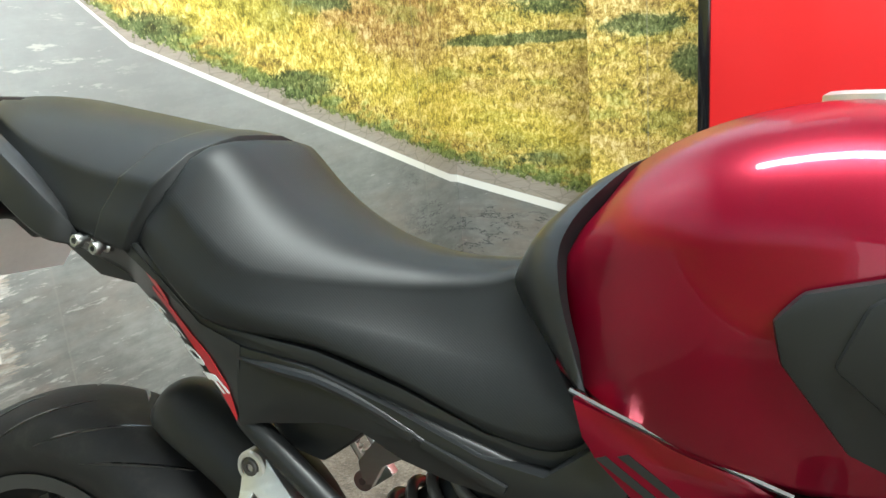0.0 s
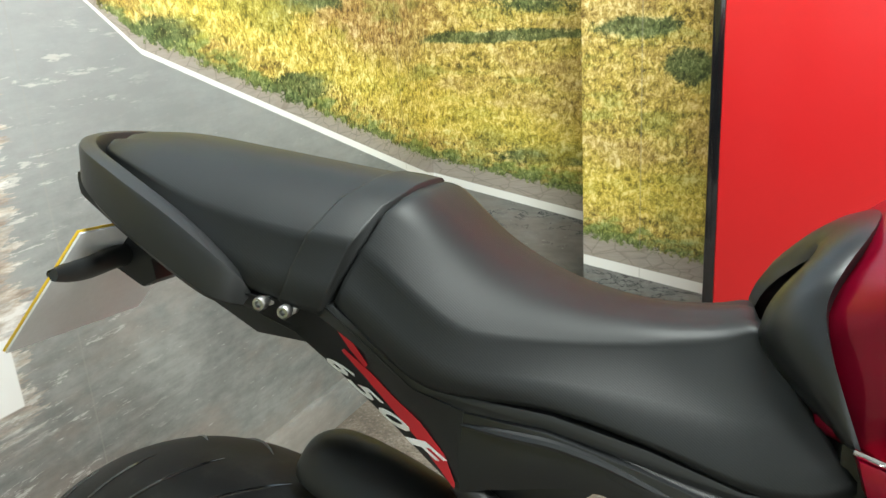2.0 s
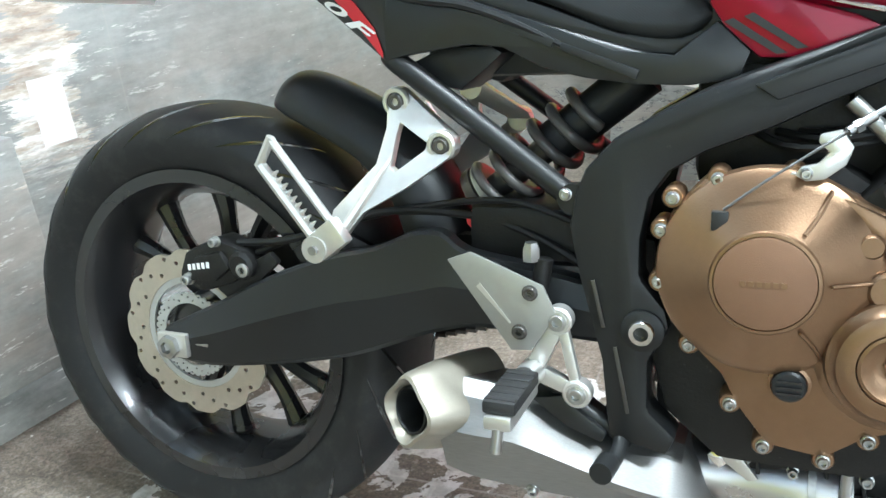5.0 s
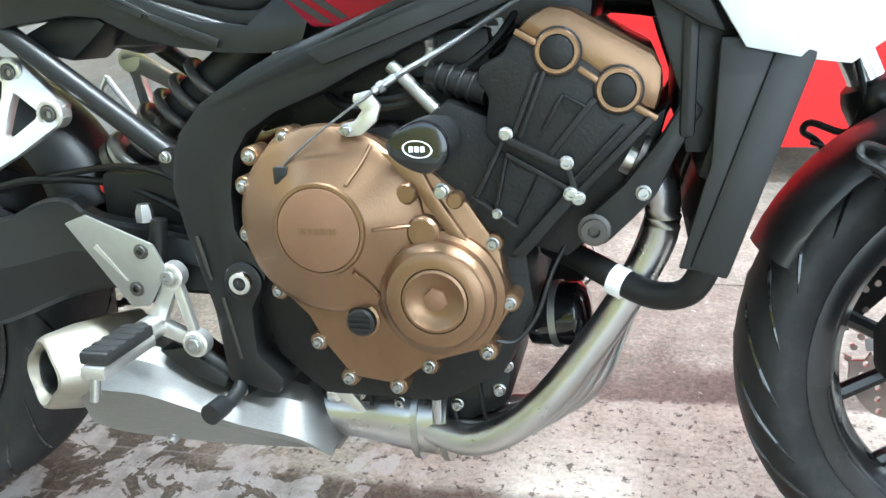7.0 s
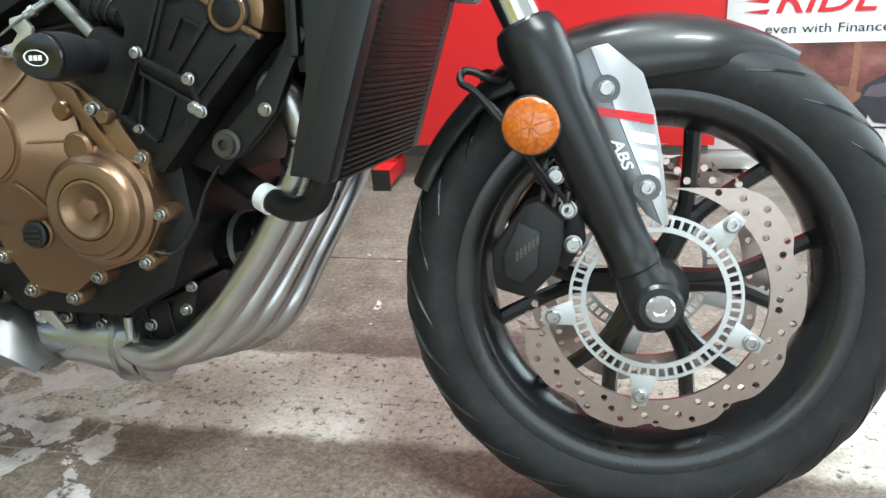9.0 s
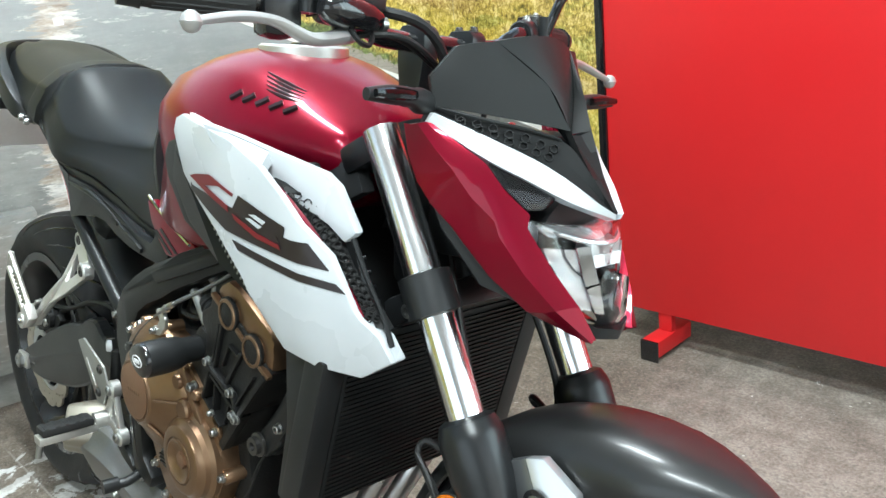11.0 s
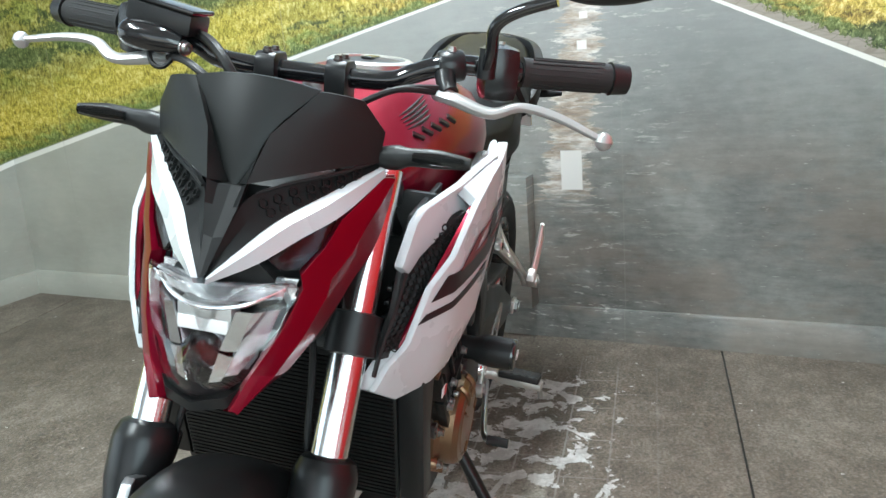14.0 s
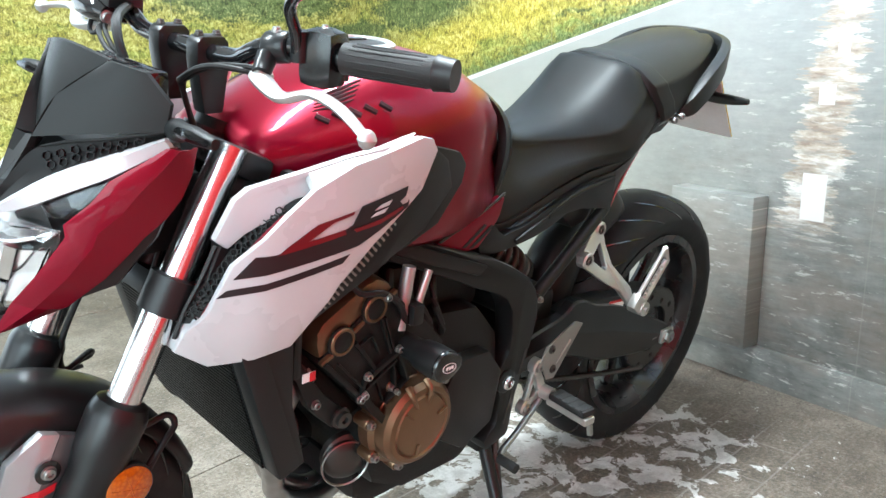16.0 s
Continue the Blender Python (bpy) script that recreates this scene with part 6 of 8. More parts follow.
part("valve_cover", slab(flat([(0.929, 0.661), (0.944, 0.674), (0.961, 0.682), (0.981, 0.678), (1.054, 0.637), (1.062, 0.624), (1.062, 0.606), (1.057, 0.583), (1.039, 0.593), (1.024, 0.603), (0.969, 0.639), (0.949, 0.651)], -0.168), 0.336, 0.010), BRONZE, eng, "bronze valve cover", sharp=30)
for s in SIDES:
    for x, z in ((0.969, 0.641), (1.024, 0.606)):
        boss = part("cam_boss", lathe([(0.0205, 0), (0.0205, 0.009), (0.0190, 0.0105), (0.0158, 0.0105), (0.0150, 0.004)], (x, s * 0.166, z), (0, s, 0), 28), BRONZE, eng)
        part("cam_plug", lathe([(0.0152, 0), (0.0152, 0.007), (0.0135, 0.008)], (x, s * 0.168, z), (0, s, 0), 24), CAST_BLACK, boss)
        part("boss_skirt", lathe([(0.0225, 0), (0.0225, 0.004), (0.021, 0.005)], (x, s * 0.170, z), (0, s, 0), 28), CAST_BLACK, boss)
    for a, b in (((0.931, 0.660), (0.952, 0.648)), ((0.988, 0.626), (1.006, 0.614)), ((1.038, 0.591), (1.058, 0.580))):
        part("cover_lip", bar(a, b, 0.003, 0.003, s * 0.167, s * 0.008, 0.0015), BRONZE, eng)
    if s > 0:
        part("plug_lead", tube([(1.010, 0.16, 0.690), (1.000, 0.176, 0.672), (0.968, 0.186, 0.668), (0.930, 0.180, 0.640), (0.905, 0.170, 0.600)], 0.005, 8, 5), HOSE, eng)
        part("sensor_plug", block((0.884, 0.160, 0.600), (0.905, 0.186, 0.632), 0.004), BLACK, eng)
        part("lead_clip", bolt((0.962, 0.188, 0.662), 0.005, (0, 1, 0), 0.005), STEEL, eng)
    # ribs cast on the head, and the stepped flange between head and block
    for a, b, w in (((0.958, 0.624), (0.935, 0.564), 0.0022), ((0.951, 0.624), (0.930, 0.569), 0.0022), ((1.003, 0.599), (0.960, 0.545), 0.0030), ((0.974, 0.603), (0.956, 0.570), 0.0016), ((0.974, 0.603), (0.999, 0.590), 0.0016), ((1.053, 0.581), (0.990, 0.513), 0.0036), ((1.030, 0.575), (0.984, 0.524), 0.0016)):
        part("casting_rib", bar(a, b, w, w, s * 0.172, s * 0.006, 0.0012), CAST_BLACK, eng)
    for a, b, w, d in (((0.918, 0.565), (0.978, 0.537), 0.0034, 0.024), ((0.921, 0.549), (0.985, 0.513), 0.0024, 0.020), ((0.921, 0.566), (0.892, 0.507), 0.0022, 0.018), ((0.887, 0.506), (0.930, 0.476), 0.0020, 0.014), ((0.921, 0.547), (0.909, 0.490), 0.0018, 0.012), ((0.978, 0.540), (0.987, 0.512), 0.0030, 0.022), ((0.985, 0.512), (0.930, 0.447), 0.0060, 0.014), ((0.953, 0.530), (0.930, 0.480), 0.0016, 0.007)):
        part("block_rib", bar(a, b, w, w, s * 0.157, s * d, 0.0012), CAST_BLACK, eng)
    for x, z in ((0.922, 0.568), (0.978, 0.541), (0.982, 0.512), (0.989, 0.508), (0.911, 0.490)):
        part("engine_bolt", bolt((x, s * (0.178 if z > 0.5 else 0.170), z), 0.0055 if z > 0.5 else 0.004, (0, s, 0), 0.006), STEEL, eng)
    part("engine_hanger", slab([(x, s * 0.135, z) for x, z in [(1.085, 0.600), (1.100, 0.585), (1.078, 0.545), (1.060, 0.505), (1.040, 0.482), (1.014, 0.456), (0.996, 0.455), (0.988, 0.468), (0.996, 0.484), (1.030, 0.516), (1.062, 0.560)]], s * 0.018, 0.006), FRAME_BLACK, bike)
    part("hanger_bolt", lathe([(0.016, 0), (0.016, 0.004), (0.012, 0.005), (0.012, 0.012), (0.006, 0.012), (0.005, 0.006)], (1.003, s * 0.154, 0.472), (0, s, 0), 18), DARK_STEEL, bike)
    part("hanger_bolt", bolt((1.048, s * 0.153, 0.508), 0.006, (0, s, 0)), STEEL, bike)
    # crash bobbin
    cbx, cby = (0.858, 0.0) if s < 0 else (0.902, 0.014)

    def drop(bm, cx=cbx):
        for v in bm.verts:
            back = max(0.0, cx - v.co.x)
            v.co.x -= 0.42 * back
            v.co.z = 0.566 + (v.co.z - 0.566) * (1.0 - 9.0 * back)
        return bm

    cb = part("crash_bobbin", drop(lathe([(0.018, 0.0), (0.018, 0.030), (0.0225, 0.040), (0.0245, 0.056), (0.0245, 0.080), (0.0238, 0.086)], (cbx, s * (0.150 + cby), 0.566), (0, s, 0), 40)), BLACK, bike, "black nylon crash bobbin with a drop-shaped face")
    part("bobbin_cap", drop(lathe([(0.0238, -0.002), (0.0238, 0.003), (0.0222, 0.0055), (0.018, 0.0066), (0.001, 0.0072)], (cbx, s * (0.2362 + cby), 0.566), (0, s, 0), 40)), GLOSS, cb, "glossy black face")
    bm = lathe([(0.0125, 0), (0.0125, 0.0006), (0.0112, 0.0006), (0.0112, 0)], (0, 0, 0), (0, s, 0), 28, caps=False)
    bmesh.ops.transform(bm, matrix=Matrix.Translation((cbx - 0.004, s * (0.2434 + cby), 0.565)) @ Matrix.Rotation(-0.12 * s, 4, "Y") @ Matrix.Diagonal((1.1, 1, 0.62, 1)), verts=bm.verts)
    part("badge_ring", bm, DECAL_WHITE, cb)
    for k in range(3):
        part("badge_bar", block((cbx - 0.0115 + k * 0.0052, s * (0.2438 + cby) - 0.0004, 0.5625), (cbx - 0.0078 + k * 0.0052, s * (0.2438 + cby) + 0.0004, 0.5675), 0), DECAL_WHITE, cb)


def engine_cover(s, dx, dz, k):
    """The bronze side cover; k scales the left one down."""
    def at(x, z):
        return (0.78 + (x - 0.78) * k + dx, 0.43 + (z - 0.43) * k + dz)

    edge = [(0.646, 0.47), (0.650, 0.529), (0.680, 0.564), (0.734, 0.573), (0.785, 0.562), (0.84, 0.535), (0.882, 0.498), (0.912, 0.453), (0.921, 0.388), (0.896, 0.345), (0.834, 0.325), (0.798, 0.298), (0.747, 0.304), (0.718, 0.342), (0.703, 0.372), (0.664, 0.411)]
    base = part("engine_cover", slab([(*at(x, z)[:1], s * 0.130, at(x, z)[1]) for x, z in edge], s * 0.034, 0.006), BRONZE, eng, "bronze engine side cover", sharp=30)
    x, z = at(0.738, 0.478)
    part("clutch_dome", lathe([(0.100 * k, 0), (0.098 * k, 0.008), (0.092 * k, 0.013), (0.085 * k, 0.016), (0.0480 * k, 0.0385), (0.0465 * k, 0.0415), (0.0437 * k, 0.0418), (0.0430 * k, 0.040)], (x, s * 0.160, z), (0, s, 0), 56), BRONZE, base, sharp=24)
    part("clutch_disc", lathe([(0.0425 * k, -0.003), (0.0425 * k, 0.0015), (0.0405 * k, 0.0022), (0.002, 0.0022)], (x, s * 0.201, z), (0, s, 0), 44), BRONZE_FLAT, base, "flat brown bronze disc")
    for q in range(6):
        part("mark_bar", block((x - 0.020 + q * 0.0068, s * 0.2036 - 0.0004, z - 0.0025), (x - 0.0155 + q * 0.0068, s * 0.2036 + 0.0004, z + 0.0025), 0), BRONZE, base)
    for a, lean in ((0.98, 0.03), (0.0, 0.0), (-0.95, -0.04)):
        c, sn, c2, sn2 = math.cos(a), math.sin(a), math.cos(a + lean), math.sin(a + lean)
        part("dome_rib", tube([(x + 0.054 * k * c, s * 0.1975, z + 0.054 * k * sn), (x + 0.074 * k * c, s * 0.1850, z + 0.074 * k * sn), (x + 0.094 * k * c2, s * 0.1725, z + 0.094 * k * sn2)], 0.0020, 6, 3), BRONZE, base)
    x2, z2 = at(0.850, 0.405)
    part("rotor_cover", lathe([(0.068 * k, 0), (0.067 * k, 0.010), (0.060 * k, 0.015), (0.058 * k, 0.022), (0.052 * k, 0.026), (0.050 * k, 0.030), (0.044 * k, 0.033), (0.0345 * k, 0.033), (0.034 * k, 0.030), (0.033 * k, 0.033), (0.030 * k, 0.034), (0.022 * k, 0.028), (0.013 * k, 0.026)], (x2, s * 0.160, z2), (0, s, 0), 48), BRONZE, base, sharp=30)
    part("rotor_plug", lathe([(0.0125 * k, 0), (0.0125 * k, 0.006), (0.010 * k, 0.007)], (x2, s * 0.184, z2), (0, s, 0), 6), BRONZE_FLAT, base)
    if s < 0:
        for px, pz, r, h in ((0.822, 0.510, 0.0112, 0.015), (0.837, 0.471, 0.0170, 0.016), (0.870, 0.503, 0.0085, 0.012), (0.800, 0.432, 0.007, 0.010)):
            part("cover_boss", lathe([(r, 0), (r, h), (r * 0.8, h + 0.003)], (px, s * 0.160, pz), (0, s, 0), 24), BRONZE, base)
        fill = part("oil_filler", lathe([(0.0195, 0), (0.0195, 0.006), (0.0165, 0.007), (0.016, 0.004)], (0.764, s * 0.160, 0.371), (0, s, 0), 24), BRONZE, base)
        part("filler_cap", lathe([(0.0155, 0), (0.0155, 0.010), (0.013, 0.012)], (0.764, s * 0.162, 0.371), (0, s, 0), 20), BLACK, fill, "black oil filler cap")
        for q in (-1, 0, 1):
            part("cap_rib", block((0.753, s * 0.1755 - 0.001, 0.371 + q * 0.006 - 0.0012), (0.775, s * 0.1755 + 0.001, 0.371 + q * 0.006 + 0.0012), 0), GLOSS, fill)
        part("cover_gusset", slab([(0.788, s * 0.162, 0.556), (0.838, s * 0.162, 0.532), (0.848, s * 0.162, 0.512), (0.893, s * 0.162, 0.446), (0.880, s * 0.162, 0.440), (0.834, s * 0.162, 0.506), (0.808, s * 0.162, 0.532)], s * 0.010, 0.003), BRONZE, base)
        part("cover_bolt", bolt((0.856, s * 0.166, 0.511), 0.0065, (0, s, 0), 0.009), STEEL, base)
    for px, pz in ((0.653, 0.545), (0.643, 0.514), (0.642, 0.462), (0.672, 0.400), (0.712, 0.343), (0.744, 0.303), (0.798, 0.296), (0.834, 0.322), (0.897, 0.341), (0.921, 0.396), (0.905, 0.458), (0.757, 0.568), (0.693, 0.564)):
        bx, bz = at(px, pz)
        lug = part("cover_lug", lathe([(0.0105, 0), (0.0105, 0.030), (0.009, 0.032)], (bx, s * 0.131, bz), (0, s, 0), 14), BRONZE, base)
        part("cover_bolt", bolt((bx, s * 0.164, bz), 0.0053, (0, s, 0), 0.006), STEEL, lug)
    return base


engine_cover(-1, 0, 0, 1.0)


for x, z, r in ((0.725, 0.245, 0.0065), (0.775, 0.238, 0.0055), (0.845, 0.240, 0.006), (0.895, 0.262, 0.006), (0.905, 0.292, 0.0055)):
    part("sump_bolt", bolt((x, -0.086, z), r, (0, -1, 0), 0.007), STEEL, eng)
for k in range(5):
    part("sump_rib", bar((0.735 + 0.034 * k, 0.270), (0.742 + 0.034 * k, 0.222), 0.0022, 0.0022, -0.084, -0.006, 0.001), CAST_BLACK, eng)
part("drain_plug", lathe([(0.011, 0), (0.011, 0.010), (0.0075, 0.012)], (0.700, -0.094, 0.250), (0, -1, 0), 6), CHROME, eng)
part("link_tab", slab([(x, -0.106, z) for x, z in [(0.690, 0.292), (0.706, 0.290), (0.722, 0.262), (0.742, 0.236), (0.732, 0.232), (0.706, 0.252)]], -0.006, 0.002), ALLOY, eng, "pale alloy tab under the engine")


def alternator_cover():
    c = (0.866, 0.130, 0.424)
    base = part("engine_cover", lathe([(0.080, 0), (0.080, 0.022), (0.076, 0.026), (0.073, 0.030), (0.071, 0.048), (0.064, 0.056), (0.056, 0.058), (0.053, 0.055), (0.050, 0.058), (0.030, 0.060), (0.002, 0.060)], c, (0, 1, 0), 56), BRONZE, eng, "round bronze alternator cover", sharp=30)
    for k in range(8):
        a = 2 * math.pi * k / 8 + 0.2
        x, z = c[0] + 0.083 * math.cos(a), c[2] + 0.083 * math.sin(a)
        lug = part("cover_lug", lathe([(0.0105, 0), (0.0105, 0.026), (0.009, 0.028)], (x, 0.131, z), (0, 1, 0), 14), BRONZE, base)
        part("cover_bolt", bolt((x, 0.160, z), 0.0062, (0, 1, 0), 0.006), STEEL, lug)
    for a in (1.15, 1.75):
        part("cover_crown", tube([(c[0] + 0.040 * math.cos(a), 0.1890, c[2] + 0.040 * math.sin(a)), (c[0] + 0.062 * math.cos(a), 0.1880, c[2] + 0.062 * math.sin(a)), (c[0] + 0.074 * math.cos(a * 0.8 + 0.29), 0.176, c[2] + 0.074 * math.sin(a * 0.8 + 0.29))], [0.003, 0.005, 0.006], 8, 4), BRONZE, base)
    for k in range(3):
        a = 2 * math.pi * k / 3 + 0.7
        part("cover_rib", tube([(c[0] + 0.032 * math.cos(a), 0.1905, c[2] + 0.032 * math.sin(a)), (c[0] + 0.050 * math.cos(a), 0.1895, c[2] + 0.050 * math.sin(a))], 0.0025, 6), BRONZE, base)
    s = slab(flat([(0.66, 0.34), (0.65, 0.44), (0.69, 0.49), (0.76, 0.49), (0.795, 0.44), (0.79, 0.35), (0.73, 0.31)], 0.132), 0.030, 0.008)
    part("sprocket_cover", s, BLACK, eng, "black sprocket cover")


alternator_cover()
# clutch lever and cable over the right cover
part("clutch_arm", slab([(x, -0.172, z) for x, z in [(0.757, 0.571), (0.762, 0.579), (0.775, 0.582), (0.783, 0.592), (0.774, 0.600), (0.775, 0.607), (0.792, 0.611), (0.802, 0.596), (0.797, 0.581), (0.781, 0.568), (0.766, 0.566)]], -0.006, 0.002), ALLOY, bike, "silver clutch cable bracket")
part("bracket_bolt", bolt((0.766, -0.179, 0.573), 0.0045, (0, -1, 0), 0.005), STEEL, bike)
part("clutch_cable", tube([(0.700, -0.184, 0.540), (0.734, -0.186, 0.567), (0.774, -0.182, 0.595), (0.814, -0.170, 0.621), (0.866, -0.145, 0.650), (0.93, -0.12, 0.69), (1.0, -0.10, 0.73)], [0.0013, 0.0013, 0.0013, 0.003, 0.003, 0.003, 0.003], 8, 5), CABLE, bike, "braided steel clutch cable")
part("cable_connector", block((0.690, -0.190, 0.521), (0.705, -0.176, 0.539), 0.002), BLACK, bike, "small dark cable end")
part("boot_boss", lathe([(0.013, 0), (0.013, 0.012), (0.009, 0.018)], (0.697, -0.160, 0.512), (0, -1, 0), 20), BRONZE, bike)
part("cable_adjuster", rod((0.796, -0.178, 0.609), (0.816, -0.170, 0.622), 0.0045), STEEL, bike)
part("adjuster_nut", lathe([(0.0062, 0), (0.0062, 0.006)], (0.801, -0.176, 0.612), (0.83, 0.2, 0.5), 6), STEEL, bike)
# coolant pipes behind the bobbin, thermostat and throttle clutter
for a, b, r in (((0.840, -0.13, 0.623), (0.900, -0.14, 0.603), 0.0135), ((0.800, -0.13, 0.631), (0.846, -0.135, 0.586), 0.0072), ((0.836, -0.117, 0.628), (0.840, -0.117, 0.652), 0.0065)):
    part("engine_pipe", rod(a, b, r), ALLOY_GREY if r < 0.01 else HOSE, bike)
for k in range(4):
    part("hose_ring", lathe([(0.0150, 0), (0.0158, 0.002), (0.0150, 0.004)], (0.850 + 0.011 * k, -0.1316 - 0.0018 * k, 0.6197 - 0.0037 * k), (0.94, -0.16, -0.31), 18), HOSE, bike)
part("pin_head", lathe([(0.0085, 0), (0.0085, 0.008), (0.006, 0.010)], (0.839, -0.117, 0.650), (0, -0.5, 1), 16), STEEL, bike)
# added dark block, keeps the gaps above the engine cover dark
part("dark_filler_mid", block((0.665, -0.098, 0.545), (0.93, 0.098, 0.672), 0.016), CAST_BLACK, bike)
# added dark block, fills the shaded gap between swingarm and frame
part("dark_filler_rear", block((0.415, -0.088, 0.425), (0.575, 0.088, 0.515), 0.016), CAST_BLACK, bike)
part("throttle_body", block((0.80, -0.12, 0.615), (0.90, 0.12, 0.665), 0.012), CAST_BLACK, bike)
part("thermostat", lathe([(0.0135, -0.01), (0.0135, 0.004), (0.0115, 0.006), (0.0065, 0.006), (0.0055, 0.001)], (0.899, -0.098, 0.664), (0, -1, 0.2), 24), ALLOY_GREY, bike, "pale hollow sensor ring")
for k in range(4):
    part("wiring", tube([(0.72 + 0.02 * k, -0.10, 0.60), (0.76 + 0.03 * k, -0.128, 0.588 + 0.008 * k), (0.84 + 0.02 * k, -0.125, 0.60 + 0.015 * k), (0.93, -0.09, 0.66 + 0.01 * k)], 0.004, 6, 4), HOSE, bike)
part("engine_wire", tube([(0.905, -0.158, 0.352), (0.925, -0.15, 0.350), (0.945, -0.14, 0.375), (0.960, -0.13, 0.42), (0.975, -0.115, 0.45)], 0.0025, 6, 5), HOSE, bike)
part("oil_filter", lathe([(0.036, 0), (0.038, 0.004), (0.038, 0.055), (0.030, 0.062), (0.012, 0.064)], (0.93, -0.03, 0.335), (0.9, -0.15, 0.1), 28), GLOSS, bike, "black oil filter")
part("filter_clamp", lathe([(0.0392, 0), (0.0392, 0.008)], (0.955, -0.034, 0.338), (0.9, -0.15, 0.1), 28), ALLOY_GREY, bike)
part("coolant_pipe", tube([(0.898, 0.160, 0.685), (0.905, 0.162, 0.640), (0.914, 0.166, 0.592)], 0.0100, 12, 3), RING_ALLOY, bike, "bright alloy coolant pipe")
part("coolant_pipe", tube([(0.852, 0.155, 0.668), (0.868, 0.158, 0.63), (0.886, 0.160, 0.589)], 0.0065, 12, 3), ALLOY, bike, "bright alloy coolant pipe")
part("paper_tag", block((1.080, 0.1895, 0.575), (1.100, 0.1905, 0.588), 0), DECAL_WHITE, bike, "small white tag")
part("tag_flash", block((1.080, 0.1907, 0.575), (1.089, 0.1913, 0.588), 0), DECAL_RED, bike)
part("pump_ring", lathe([(0.040, 0), (0.040, 0.005), (0.038, 0.006), (0.0365, 0.004), (0.040, 0)], (0.957, 0.118, 0.356), (0.3, 1, 0), 32, caps=False), STEEL, bike, "bright ring of the water pump")
for k in range(4):
    part("side_hose", tube([(0.78 + 0.03 * k, 0.125, 0.53), (0.80 + 0.03 * k, 0.145, 0.56 + 0.01 * k), (0.82 + 0.03 * k, 0.14, 0.61), (0.80 + 0.03 * k, 0.11, 0.66)], 0.006 + 0.0015 * (k % 2), 8, 4), HOSE, bike)
part("water_pump", lathe([(0.040, 0), (0.040, 0.012), (0.030, 0.02), (0.012, 0.024)], (0.945, 0.10, 0.36), (0.3, 1, 0), 28), DARK_STEEL, bike)
part("starter_cover", block((0.635, -0.115, 0.30), (0.70, -0.09, 0.42), 0.01), CAST_BLACK, bike)

# -- radiator --
rad_m = Matrix.Translation((1.138, 0, 0.525)) @ Matrix.Rotation(radians(17), 4, "Y")
rad = part("radiator", block((-0.016, -0.150, -0.095), (0.012, 0.150, 0.140), 0.003), BLACK, bike, "black finned radiator", rad_m)
for k in range(34):
    z = -0.092 + k * 0.0067
    part("radiator_fin", block((0.0125, -0.146, z), (0.0150, 0.146, z + 0.0030), 0), CAST_BLACK, rad, turn=rad_m)
for s in SIDES:
    part("radiator_tank", slab([(x, s * 0.151, z) for x, z in [(-0.022, -0.092), (0.014, -0.092), (0.014, 0.120), (-0.020, 0.120)]], s * 0.034, 0.006), BLACK, rad, turn=rad_m)
    part("radiator_guard", slab([(x, s * 0.174, z) for x, z in [(1.108, 0.650), (1.160, 0.646), (1.154, 0.629), (1.128, 0.535), (1.102, 0.440), (1.081, 0.442), (1.105, 0.54)]], s * 0.006, 0.003), BLACK, bike, "black plastic radiator side guard")
    part("guard_bolt", bolt((1.244, s * 0.11, 0.695), 0.008, (0, s, 0), 0.01), STEEL, bike)
for s in SIDES:
    part("radiator_side", slab([(x, s * 0.140, z) for x, z in [(1.045, 0.70), (1.130, 0.70), (1.128, 0.63), (1.102, 0.545), (1.085, 0.545), (1.078, 0.60), (1.062, 0.645)]], s * 0.006, 0.002), BLACK, bike, "black side plate behind the radiator")
part("fan_shroud", block((-0.036, -0.12, -0.02), (-0.018, 0.12, 0.12), 0.006), BLACK, bike, turn=rad_m)
part("lower_hose", tube([(1.11, -0.15, 0.44), (1.092, -0.145, 0.408), (1.055, -0.13, 0.400), (1.0, -0.10, 0.418), (0.95, -0.06, 0.43)], 0.0142, 16, 5), HOSE, bike, "black coolant hose")
part("hose_clip", rod((1.020, -0.113, 0.409), (1.034, -0.120, 0.4045), 0.0162, seg=24), DECAL_WHITE, bike, "white hose clip")
part("upper_hose", tube([(1.12, 0.13, 0.66), (1.06, 0.12, 0.68), (0.98, 0.11, 0.69)], 0.017, 14, 5), HOSE, bike)
part("horn", lathe([(0.038, 0), (0.042, 0.01), (0.038, 0.02), (0.015, 0.026)], (1.19, 0.05, 0.74), (0.9, 0.1, -0.2), 28), GLOSS, bike)
# added black sheet, makes the gaps beside the fork black
part("gap_sheet", block((1.078, -0.160, 0.560), (1.092, 0.160, 0.838), 0.006), BLACK, bike, "black sheet closing the gaps behind the steering head")
part("number_bracket", block((1.150, -0.06, 0.70), (1.19, 0.06, 0.83), 0.01), BLACK, bike)

